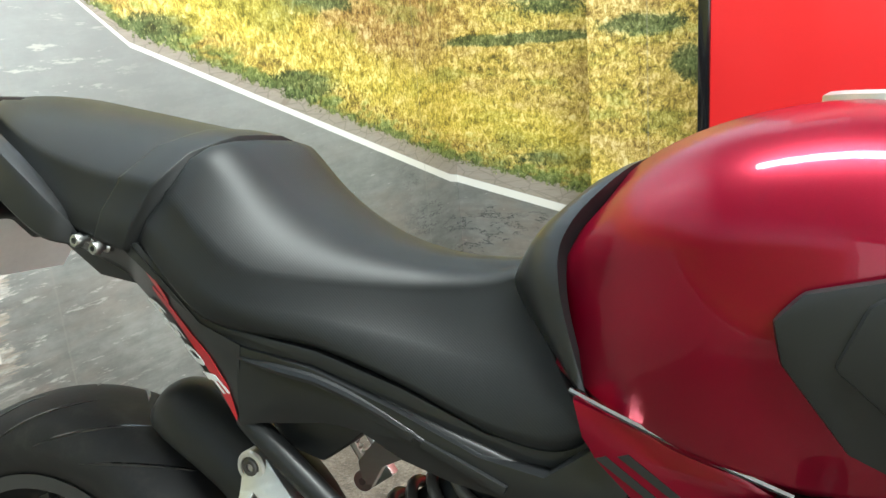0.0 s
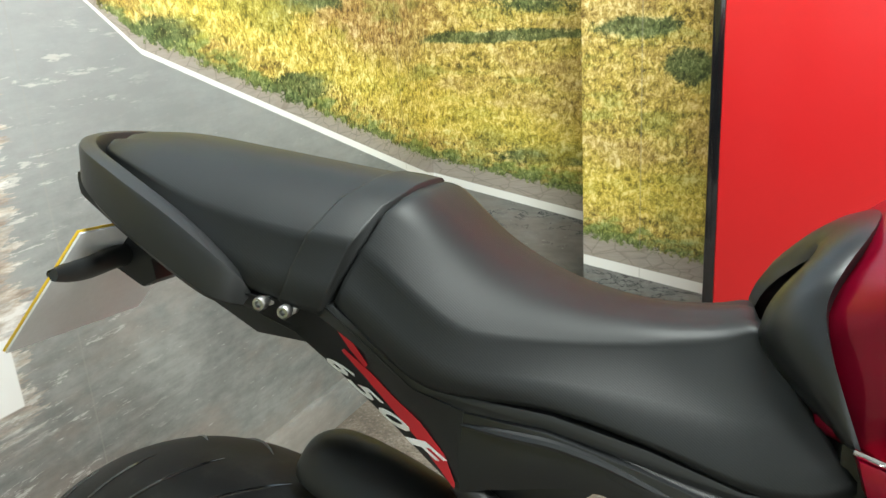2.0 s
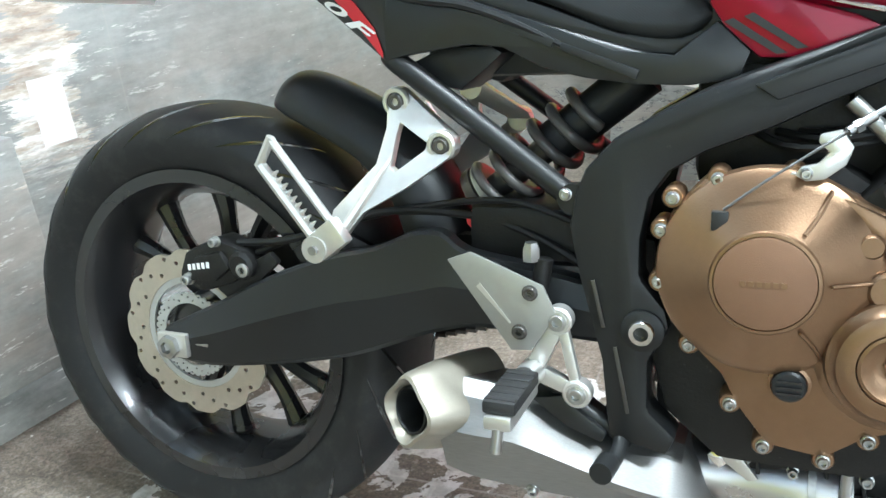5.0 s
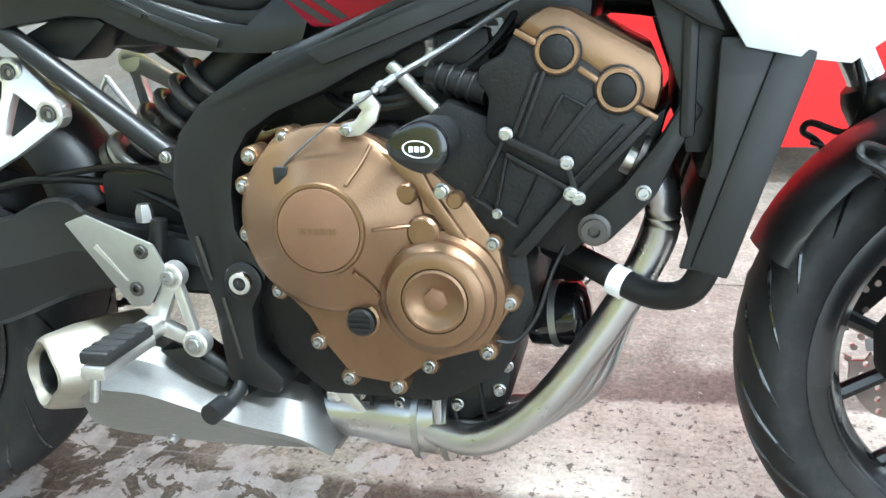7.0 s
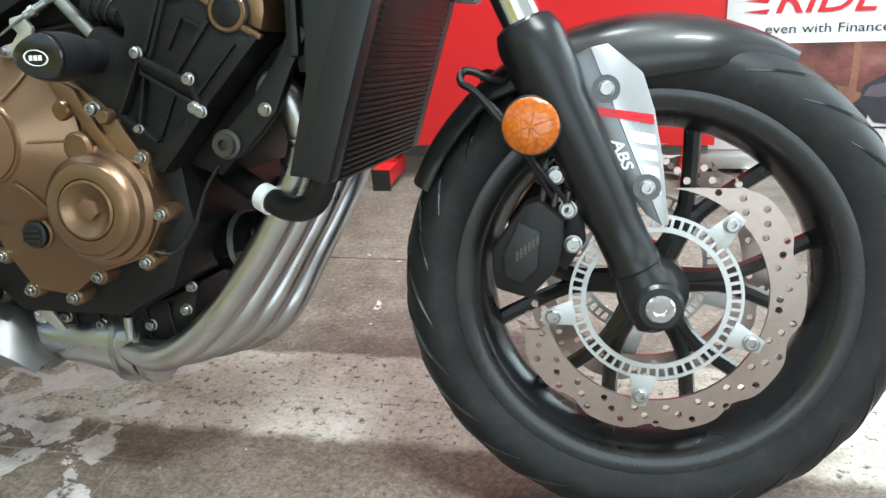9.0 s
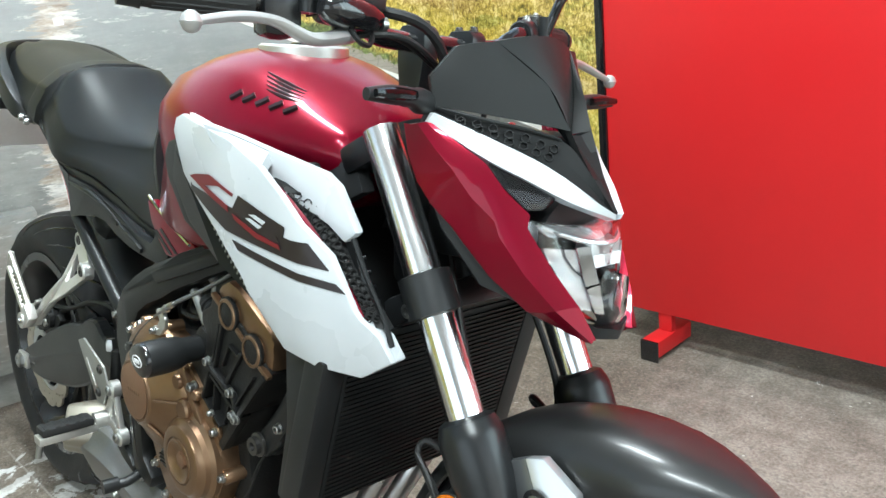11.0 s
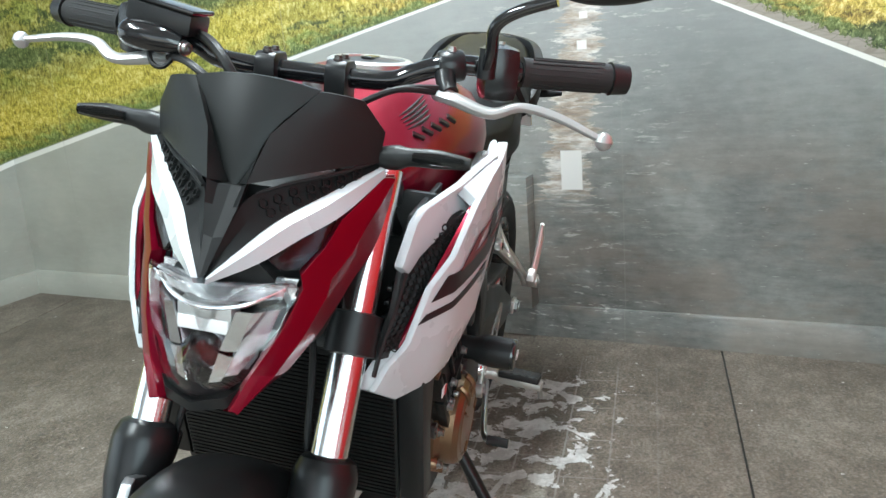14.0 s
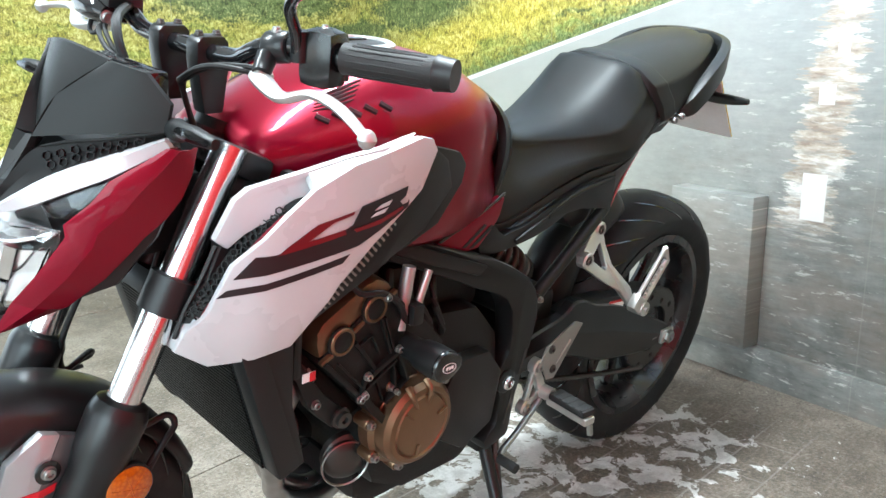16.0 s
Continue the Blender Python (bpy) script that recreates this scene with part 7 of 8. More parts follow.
# -- exhaust --
for i, y0 in enumerate((-0.108, -0.036, 0.036, 0.108)):
    yb = -0.112 + 0.036 * i
    line = [(1.030, y0, 0.535), (1.058, y0, 0.515), (1.068, y0 * 0.95, 0.465), (1.042, y0 * 0.75 - 0.02, 0.40), (0.996, y0 * 0.3 + yb * 0.65, 0.325), (0.948, yb, 0.262), (0.905, yb, 0.224), (0.865, yb * 0.95, 0.206), (0.825, yb * 0.7 - 0.012, 0.205), (0.765, -0.045 + 0.012 * (i - 1.5), 0.208)]
    fan = (0.0, 0.0, 0.003, 0.006, 0.010, 0.017, 0.020, 0.016, 0.008, 0.0)
    line = [(x + fan[k] * i, y, z - 0.003 * i * (2 < k < 8)) for k, (x, y, z) in enumerate(line)]
    pipe = part("exhaust_header", tube(line, 0.0185, 16, 6), PIPE, bike, "heat-tinted steel header pipe")
    part("header_flange", lathe([(0.028, 0), (0.028, 0.006)], (1.040, y0, 0.535), (0.9, 0, -0.4), 20), DARK_STEEL, pipe)
part("collector", tube([(0.815, -0.045, 0.207), (0.77, -0.048, 0.209), (0.72, -0.052, 0.211), (0.66, -0.058, 0.215)], [0.050, 0.046, 0.038, 0.036], 24, 5, flat=1.15), PIPE, bike, "steel exhaust collector")
for x in (0.825, 0.79):
    part("collector_clamp", lathe([(0.058, 0), (0.058, 0.008), (0.052, 0.008)], (x, -0.046, 0.207), (1, 0, 0), 28), STEEL, bike)
part("clamp_bolt", rod((0.825, -0.105, 0.225), (0.825, -0.105, 0.255), 0.006), STEEL, bike)


def muffler():
    # facetted body: (x, middle y, top z, crease z, bottom z, half width)
    rings = []
    for x, yc, zt, zr, zb, hw in spline([(0.700, -0.078, 0.186, 0.183, 0.176, 0.050), (0.665, -0.080, 0.258, 0.212, 0.180, 0.064), (0.603, -0.088, 0.264, 0.230, 0.184, 0.068), (0.545, -0.096, 0.282, 0.250, 0.188, 0.067), (0.490, -0.104, 0.308, 0.268, 0.194, 0.066), (0.440, -0.110, 0.318, 0.272, 0.200, 0.064), (0.405, -0.112, 0.322, 0.275, 0.208, 0.060)], 3):
        ring = [(yc + hw, zr), (yc + 0.55 * hw, zt - 0.004), (yc - 0.30 * hw, zt), (yc - 0.62 * hw, zt * 0.72 + zr * 0.28), (yc - hw, zr), (yc - 0.98 * hw, zr * 0.8 + zb * 0.2), (yc - 0.72 * hw, zb + 0.010), (yc - 0.45 * hw, zb), (yc + 0.5 * hw, zb), (yc + 0.9 * hw, zb + 0.02)]
        rings.append([Vector((x, y, z)) for y, z in ring])
    bm = bmesh.new()
    skin(bm, rings)
    m = part("muffler", bm, MUFFLER, bike, "stubby facetted brushed steel silencer", sharp=20)
    ax = Vector((-0.45, -0.88, 0.14)).normalized()
    c = Vector((0.366, -0.176, 0.290))
    bm = lathe([(0.054, -0.125), (0.053, -0.085), (0.049, -0.040), (0.0425, -0.006), (0.0395, 0.001), (0.036, 0.003), (0.033, 0.000), (0.029, -0.009), (0.027, -0.014)], (0, 0, 0), (0, 0, 1), 48, caps=False)
    for v in bm.verts:
        angle, radius = math.atan2(v.co.y, v.co.x), math.hypot(v.co.x, v.co.y)
        corner = 1.0 + (0.10 * math.cos(4 * angle) - 0.02 if radius > 0.031 else 0.0)
        v.co.x *= corner * (1.10 if v.co.x > 0 else 0.94)
        v.co.y *= corner
    turn = ax.to_track_quat("Z", "Y").to_matrix().to_4x4()
    part("muffler_end", bm, CREAM, m, "cream coloured silencer end cap", Matrix.Translation(c) @ turn, sharp=30)
    part("outlet", lathe([(0.0285, -0.016), (0.0278, -0.007), (0.0255, -0.006), (0.024, -0.009), (0.023, -0.06)], c, ax, 30, caps=False), FRAME_BLACK, m)
    part("outlet_hole", lathe([(0.0245, -0.064), (0.0245, -0.058), (0.002, -0.058)], c, ax, 28), HOSE, m, "dark outlet")
    part("muffler_bolt", bolt((0.508, -0.150, 0.203), 0.006, (0, -1, -0.5)), STEEL, m)
    part("muffler_mount", rod((0.606, -0.11, 0.262), (0.602, -0.140, 0.266), 0.0075), BLACK, m)
    part("mount_bolt", bolt((0.602, -0.139, 0.266), 0.0055, (-0.1, -1, 0.1), 0.005), STEEL, m)
    part("heat_shield", slab([(x, -0.150, z) for x, z in [(0.505, 0.315), (0.540, 0.322), (0.590, 0.285), (0.585, 0.272), (0.545, 0.286)]], 0.05, 0.004), BLACK, bike)


muffler()

# -- swingarm, shock, chain side --
for s in SIDES:
    top = [(-0.020, 0.335), (0.059, 0.371), (0.149, 0.415), (0.243, 0.450), (0.311, 0.466), (0.358, 0.486), (0.395, 0.488), (0.425, 0.468), (0.50, 0.455), (0.60, 0.435)]
    low = [(-0.020, 0.292), (0.052, 0.286), (0.155, 0.300), (0.245, 0.318), (0.300, 0.335), (0.362, 0.360), (0.400, 0.372), (0.440, 0.380), (0.52, 0.378), (0.60, 0.375)]
    rings = []
    for (tx, tz, _), (lx, lz, _) in zip(spline([(*p, 0) for p in top], 3), spline([(*p, 0) for p in low], 3)):
        ridge = 0.56 - 0.10 * math.exp(-((tx - 0.37) / 0.05) ** 2)
        rings.append([Vector((tx, s * 0.100, tz)), Vector((tx, s * 0.118, tz)), Vector((tx, s * 0.123, tz - 0.004)), Vector((tx + (lx - tx) * (1 - ridge), s * 0.1315, tz + (lz - tz) * (1 - ridge))), Vector((lx, s * 0.1255, lz + 0.006)), Vector((lx, s * 0.120, lz)), Vector((lx, s * 0.100, lz))])
    bm = bmesh.new()
    skin(bm, rings)
    arm = part("swingarm_side", bm, SATIN, bike, "black box-section swingarm", sharp=7)
    adj = part("chain_adjuster", block((-0.022, s * 0.1290 if s > 0 else -0.1385, 0.299), (0.026, s * 0.1385 if s > 0 else -0.1290, 0.333), 0.003), ALLOY, arm, "silver axle adjuster block")
    part("axle_nut", lathe([(0.0165, 0), (0.0165, 0.008), (0.013, 0.010), (0.009, 0.010), (0.008, 0.004)], (0.0, s * 0.1385, 0.315), (0, s, 0), 6), STEEL, arm)
    part("adjuster_bolt", rod((0.03, s * 0.126, 0.318), (0.055, s * 0.126, 0.318), 0.004), STEEL, arm)
part("swingarm_bridge", block((0.40, -0.10, 0.385), (0.56, 0.10, 0.455), 0.015), SATIN, bike)
part("rear_axle", rod((0, -0.138, 0.315), (0, 0.138, 0.315), 0.011), STEEL, bike)
# hugger: a half-round tongue over the tyre
rings = []
spine = spline([(0.128, 0.645, 0.010), (0.140, 0.659, 0.030), (0.165, 0.667, 0.046), (0.200, 0.660, 0.054), (0.260, 0.634, 0.058), (0.315, 0.600, 0.060), (0.365, 0.545, 0.062), (0.395, 0.470, 0.064)], 4)
for i, (px, pz, r) in enumerate(spine):
    inward = Vector((-px, 0, 0.315 - pz)).normalized()
    ring = [Vector((px, 0, pz)) + Vector((0, r * math.sin(q), 0)) + inward * (r * 1.15 * (1 - math.cos(q))) for q in np.linspace(-1.5, 1.5, 15)]
    rings.append(ring + [p + inward * 0.004 + Vector((0, -0.06 * p.y, 0)) for p in reversed(ring)])
bm = bmesh.new()
skin(bm, rings)
part("rear_hugger", bm, BLACK, bike, "black inner rear mudguard", sharp=60)
# rear caliper
cal = part("rear_caliper", slab(flat([(0.005, 0.405), (0.02, 0.440), (0.07, 0.462), (0.115, 0.448), (0.125, 0.42), (0.09, 0.400), (0.04, 0.385)], -0.112), 0.045, 0.008), CAST_BLACK, bike, "black rear brake caliper")
part("caliper_bridge", slab(flat([(0.028, 0.402), (0.040, 0.436), (0.082, 0.446), (0.096, 0.424), (0.070, 0.404)], -0.119), 0.012, 0.005), CAST_BLACK, cal)
part("caliper_carrier", slab(flat([(0.060, 0.392), (0.110, 0.425), (0.150, 0.446), (0.162, 0.432), (0.128, 0.402), (0.085, 0.372)], -0.106), 0.012, 0.004), CAST_BLACK, cal)
part("piston_housing", lathe([(0.019, 0), (0.019, 0.010), (0.014, 0.014)], (0.112, -0.106, 0.428), (0, -1, 0), 22), CAST_BLACK, cal)
part("abs_ring", disc_mesh(0, -0.094, 0.315, 0.046, 0.062, 40, 0.003, 40, 0.0018, 0.002), RING_ALLOY, rw, "slotted rear sensor ring")
for x, z, r in ((0.075, 0.458, 0.006), (0.118, 0.424, 0.009), (0.024, 0.404, 0.007)):
    part("caliper_bolt", bolt((x, -0.113, z), r, (0, -1, 0), 0.010), ALLOY_GREY, cal)
for k in range(5):
    part("mark_bar", block((0.030 + k * 0.0075, -0.1200, 0.418 + k * 0.0012), (0.0345 + k * 0.0075, -0.1191, 0.426 + k * 0.0012), 0), DECAL_WHITE, cal)
part("rear_brake_hose", tube([(0.10, -0.10, 0.455), (0.18, -0.09, 0.462), (0.30, -0.085, 0.50), (0.42, -0.08, 0.50), (0.50, -0.09, 0.48), (0.56, -0.10, 0.45)], 0.005, 8, 5), HOSE, bike)
part("rear_sensor_wire", tube([(0.12, -0.09, 0.44), (0.22, -0.08, 0.475), (0.34, -0.08, 0.505), (0.46, -0.085, 0.52), (0.55, -0.10, 0.50)], 0.004, 8, 5), HOSE, bike)
# shock absorber
a, b = Vector((0.405, -0.02, 0.505)), Vector((0.605, -0.02, 0.655))
shock = part("shock_body", rod(a, a + (b - a) * 0.55, 0.016), DARK_STEEL, bike, "rear shock absorber")
part("shock_top", rod(a + (b - a) * 0.45, b, 0.026), BLACK, shock)
d = (b - a).normalized()
u = d.cross(Vector((0, 1, 0))).normalized()
w = d.cross(u)
part("spring", tube([a + (b - a) * (0.10 + 0.62 * t / 60) + 0.034 * (math.cos(t * 0.56) * u + math.sin(t * 0.56) * w) for t in range(61)], 0.0065, 10, 2), SPRING, shock, "grey coil spring")
part("preload_knob", rod(a + Vector((0.015, -0.045, -0.01)), a + Vector((0.018, -0.06, -0.01)), 0.011), RED_PLASTIC, shock, "small red preload knob")
part("spring_seat", lathe([(0.038, 0), (0.038, 0.008)], a + (b - a) * 0.08, d, 24), ALLOY_GREY, shock)
part("preload_ring", lathe([(0.039, 0), (0.039, 0.012)], a + (b - a) * 0.02, d, 16), DARK_STEEL, shock)
# chain and guard on the left
n = 84
r0, r1, c1z = 0.104, 0.034, 0.42
for k in range(n):
    t = k / n
    up = t < 0.5
    f = (t * 2) if up else (t * 2 - 1)
    x = f * 0.66 if up else 0.66 * (1 - f)
    z = (0.315 + r0 + (c1z + r1 - 0.315 - r0) * f) if up else (c1z - r1 + (0.315 - r0 - c1z + r1) * f - 0.010 * math.sin(math.pi * f))
    part("chain_link", rod((x - 0.0075, 0.092, z), (x + 0.0075, 0.092, z), 0.0062, seg=6), DARK_STEEL, rw)
part("chain_guard", slab([(x, 0.118, z) for x, z in [(0.05, 0.44), (0.10, 0.455), (0.35, 0.475), (0.42, 0.468), (0.40, 0.448), (0.12, 0.428)]], -0.045, 0.004), BLACK, bike)
part("warning_label", slab([(x, 0.1188, z) for x, z in [(0.20, 0.452), (0.26, 0.458), (0.262, 0.440), (0.202, 0.434)]], 0.0008, 0), DECAL_WHITE, bike, "small white warning label")
part("warning_flash", slab([(x, 0.1192, z) for x, z in [(0.20, 0.4525), (0.26, 0.4585), (0.2605, 0.453), (0.2005, 0.447)]], 0.0008, 0), RED_PLASTIC, bike)


# -- foot controls --
def passenger_peg(s):
    def out(x, z):
        """The bracket flares outward towards the hinge."""
        return (x, s * (0.118 + 0.50 * max(0.0, 0.640 - z)), z)

    pa, pb = (0.350, 0.634), (0.411, 0.589)
    # the casting: an upper triangle round an opening and a solid lower leg
    outer = [(0.338, 0.634), (0.341, 0.645), (0.350, 0.650), (0.362, 0.645), (0.410, 0.609), (0.426, 0.598), (0.428, 0.585), (0.420, 0.576), (0.375, 0.545), (0.330, 0.520), (0.300, 0.478), (0.286, 0.474), (0.292, 0.522), (0.336, 0.570), (0.342, 0.608)]
    hole = [(0.358, 0.612), (0.394, 0.591), (0.391, 0.584), (0.361, 0.562), (0.354, 0.566), (0.356, 0.600)]
    bm = bmesh.new()
    edges = []
    for loop in (outer, hole):
        vs = [bm.verts.new(out(*q)) for q in loop]
        edges += [bm.edges.new((vs[k], vs[(k + 1) % len(vs)])) for k in range(len(vs))]
    bmesh.ops.triangle_fill(bm, use_beauty=True, use_dissolve=False, edges=edges)
    made = bmesh.ops.extrude_face_region(bm, geom=list(bm.faces))
    bmesh.ops.translate(bm, vec=(0, -s * 0.014, 0), verts=[v for v in made["geom"] if isinstance(v, bmesh.types.BMVert)])
    bmesh.ops.recalc_face_normals(bm, faces=bm.faces)
    rims = [e for e in bm.edges if len(e.link_faces) == 2 and e.calc_face_angle(0.0) > radians(60)]
    bmesh.ops.bevel(bm, geom=rims, offset=0.0025, segments=2, profile=0.6, affect="EDGES", clamp_overlap=True)
    h = part("passenger_bracket", bm, ALLOY, bike, "cast alloy passenger footrest bracket", sharp=30)
    part("bracket_ridge", tube([Vector(out(0.352, 0.575)) + Vector((0, s * 0.001, 0)), Vector(out(0.335, 0.545)) + Vector((0, s * 0.002, 0)), Vector(out(0.303, 0.492)) + Vector((0, s * 0.002, 0))], [0.002, 0.005, 0.006], 8, 4), ALLOY, h)
    for q in (pa, pb):
        c = Vector(out(*q))
        part("bracket_boss", lathe([(0.0165, -0.014), (0.0165, 0.002), (0.0145, 0.0045), (0.011, 0.0045), (0.0105, 0.002)], c, (0, s, 0), 24), ALLOY, h)
        part("bracket_bolt", bolt(c + Vector((0, s * 0.001, 0)), 0.0088, (0, s, 0), 0.0035), DARK_STEEL, h)
    # folded-up peg: a slotted frame with teeth along the slot
    base, tip = Vector((0.300, s * 0.205, 0.500)), Vector((0.235, s * 0.208, 0.588))
    along = (tip - base).normalized()
    side = Vector((along.z, 0, -along.x)).normalized()
    part("peg_hinge", rod(base + Vector((-0.012, -s * 0.022, -0.014)), base + Vector((-0.012, s * 0.012, -0.014)), 0.015), ALLOY, h)
    part("hinge_pin", rod(base + Vector((-0.012, -s * 0.026, -0.014)), base + Vector((-0.012, s * 0.016, -0.014)), 0.005), STEEL, h)
    knuckle = block((-0.020, -0.010, -0.020), (0.020, 0.008, 0.012), 0.004)
    part("peg_knuckle", knuckle, ALLOY, h, turn=Matrix.Translation(base) @ Matrix.Rotation(radians(-36), 4, "Y"))
    for off, wdt, lift in ((-0.0155, 0.0062, -0.004), (0.0135, 0.0046, 0.010)):
        part("peg_rail", tube([base + side * off, tip + side * off + along * lift], wdt, 8, flat=1.1), ALLOY, h)
    part("peg_end", tube([tip - side * 0.0185 - along * 0.004, tip + side * 0.016 + along * 0.010], 0.0055, 8), ALLOY, h)
    for k in range(9):
        p = base + along * (0.020 + 0.0085 * k) - side * 0.0100
        part("peg_tooth", tube([p, p + side * 0.008], [0.0036, 0.001], 5), ALLOY, h)


def rider_peg(s):
    y = s * 0.160
    h = part("heel_plate", slab([(x, y, z) for x, z in [(0.420, 0.470), (0.447, 0.480), (0.526, 0.448), (0.540, 0.418), (0.513, 0.376), (0.490, 0.374)]], s * 0.004, 0.0015), ALLOY_GREY, bike, "sandblasted alloy heel guard plate")
    part("plate_slot", bar((0.455, 0.445), (0.490, 0.405), 0.003, 0.001, y + s * 0.0042, s * 0.0008, 0), ALLOY, h)
    for q in ((0.512, 0.440), (0.500, 0.396)):
        part("plate_bolt", bolt((q[0], y + s * 0.004, q[1]), 0.007, (0, s, 0), 0.003), DARK_STEEL, h)
    y2 = s * 0.158
    br = part("footrest_bracket", bar((0.542, 0.412), (0.512, 0.352), 0.0085, 0.0105, y2, -s * 0.012, 0.003), ALLOY, bike, "cast alloy footrest bracket")
    part("bracket_arm", bar((0.560, 0.331), (0.512, 0.350), 0.008, 0.010, y2, -s * 0.012, 0.003), ALLOY, br)
    part("bracket_arm", bar((0.542, 0.412), (0.560, 0.331), 0.006, 0.006, y2, -s * 0.010, 0.003), ALLOY, br)
    for q in ((0.540, 0.410), (0.560, 0.330)):
        part("bracket_boss", lathe([(0.0155, -0.012), (0.0155, 0.002), (0.013, 0.004)], (q[0], y2, q[1]), (0, s, 0), 22), ALLOY, br)
        part("bracket_bolt", bolt((q[0], y2 + s * 0.004, q[1]), 0.0085, (0, s, 0), 0.004), STEEL, br)
    part("peg_hinge", rod((0.512, s * 0.150, 0.350), (0.510, s * 0.180, 0.350), 0.014), ALLOY, br)
    bm = block((-0.014, 0.0, -0.011), (0.014, 0.095, 0.003), 0.003)
    m = Matrix.Translation((0.510, s * 0.178, 0.346)) @ Matrix.Rotation(radians(-4 if s > 0 else 184), 4, "Z") if s > 0 else Matrix.Translation((0.510, s * 0.178, 0.346)) @ Matrix.Diagonal((1, -1, 1, 1))
    part("footpeg", bm, ALLOY, br, "alloy rider footpeg", m)
    part("peg_rubber", block((-0.017, 0.006, 0.0033), (0.017, 0.090, 0.017), 0.004), GRIP, br, "black peg rubber", m)
    for k in range(5):
        part("rubber_rib", block((-0.0155, 0.014 + k * 0.016, 0.0150), (0.0155, 0.021 + k * 0.016, 0.0180), 0.001), GRIP, br, turn=m)
    part("peg_feeler", rod((0.510, s * 0.268, 0.336), (0.508, s * 0.272, 0.312), 0.0055), STEEL, br)


for s in SIDES:
    passenger_peg(s)
    rider_peg(s)
part("brake_pedal", tube([(0.512, -0.140, 0.345), (0.56, -0.135, 0.305), (0.60, -0.140, 0.282), (0.604, -0.165, 0.270), (0.598, -0.185, 0.268)], [0.009, 0.009, 0.0085, 0.0085, 0.0085], 10, 5), BLACK, bike)
part("pedal_pad", rod((0.598, -0.180, 0.268), (0.595, -0.205, 0.268), 0.012), BLACK, bike)
part("master_cylinder", rod((0.505, -0.140, 0.375), (0.520, -0.135, 0.470), 0.010), CAST_BLACK, bike)
part("banjo_bolt", lathe([(0.010, 0), (0.010, 0.012), (0.007, 0.020)], (0.507, -0.140, 0.468), (0, 0, 1), 6), STEEL, bike)
part("shift_lever", tube([(0.52, 0.160, 0.335), (0.60, 0.175, 0.30), (0.66, 0.190, 0.285), (0.668, 0.225, 0.285)], 0.006, 10, 5), STEEL, bike)
part("shift_rubber", rod((0.668, 0.195, 0.285), (0.668, 0.235, 0.285), 0.009), GRIP, bike)
# side stand, down on the left: foot reaches the floor of the leaning bike
st_top, st_foot = Vector((0.610, 0.105, 0.262)), Vector((0.650, 0.262, 0.052))
stand = part("side_stand", tube([st_top, (st_top + st_foot) / 2 + Vector((0.006, 0.004, 0)), st_foot], [0.013, 0.012, 0.011], 12, 4), BLACK, bike, "black side stand, folded down")
part("stand_foot", lathe([(0.024, 0), (0.024, 0.005)], st_foot + Vector((0, 0.0, -0.012)), (0, -0.16, 1), 16), BLACK, stand)
part("stand_tang", tube([st_foot + Vector((0, 0, 0.02)), st_foot + Vector((0.03, 0.05, 0.02))], 0.005, 8), BLACK, stand)
part("stand_spring", tube([(0.585, 0.110, 0.275), (0.600, 0.150, 0.18), (0.615, 0.175, 0.14)], 0.008, 8, 3), DARK_STEEL, stand)
part("stand_bracket", block((0.585, 0.085, 0.245), (0.640, 0.125, 0.315), 0.006), FRAME_BLACK, stand)

# -- headlight and nose, turning with the fork --


def sheet(rows, thick):
    """A curved shell through rows of points, thickened inward (towards -x)."""
    bm = bmesh.new()
    n = len(rows[0])
    outer = [[bm.verts.new(p) for p in r] for r in rows]
    inner = [[bm.verts.new((p[0] - thick, p[1] * 0.985, p[2])) for p in r] for r in rows]
    for grid, flip in ((outer, False), (inner, True)):
        for a, b in zip(grid, grid[1:]):
            for i in range(n - 1):
                q = (a[i], a[i + 1], b[i + 1], b[i])
                bm.faces.new(q[::-1] if flip else q)
    rim = [(0, i) for i in range(n)] + [(j, n - 1) for j in range(1, len(rows))] + [(len(rows) - 1, i) for i in range(n - 2, -1, -1)] + [(j, 0) for j in range(len(rows) - 2, 0, -1)]
    for (j, i), (l, k) in zip(rim, rim[1:] + rim[:1]):
        bm.faces.new((outer[j][i], inner[j][i], inner[l][k], outer[l][k]))
    return bm


# fly screen: a recessed middle panel between two proud wings that fold down into the nose keel
def between(p, q, t, out=(0, 0, 0)):
    """A point on the way from p to q, pushed off by out."""
    return tuple(a + (b - a) * t + o for a, b, o in zip(p, q, out))


def mirrored(points, s):
    return [(x, s * y, z) for x, y, z in points]


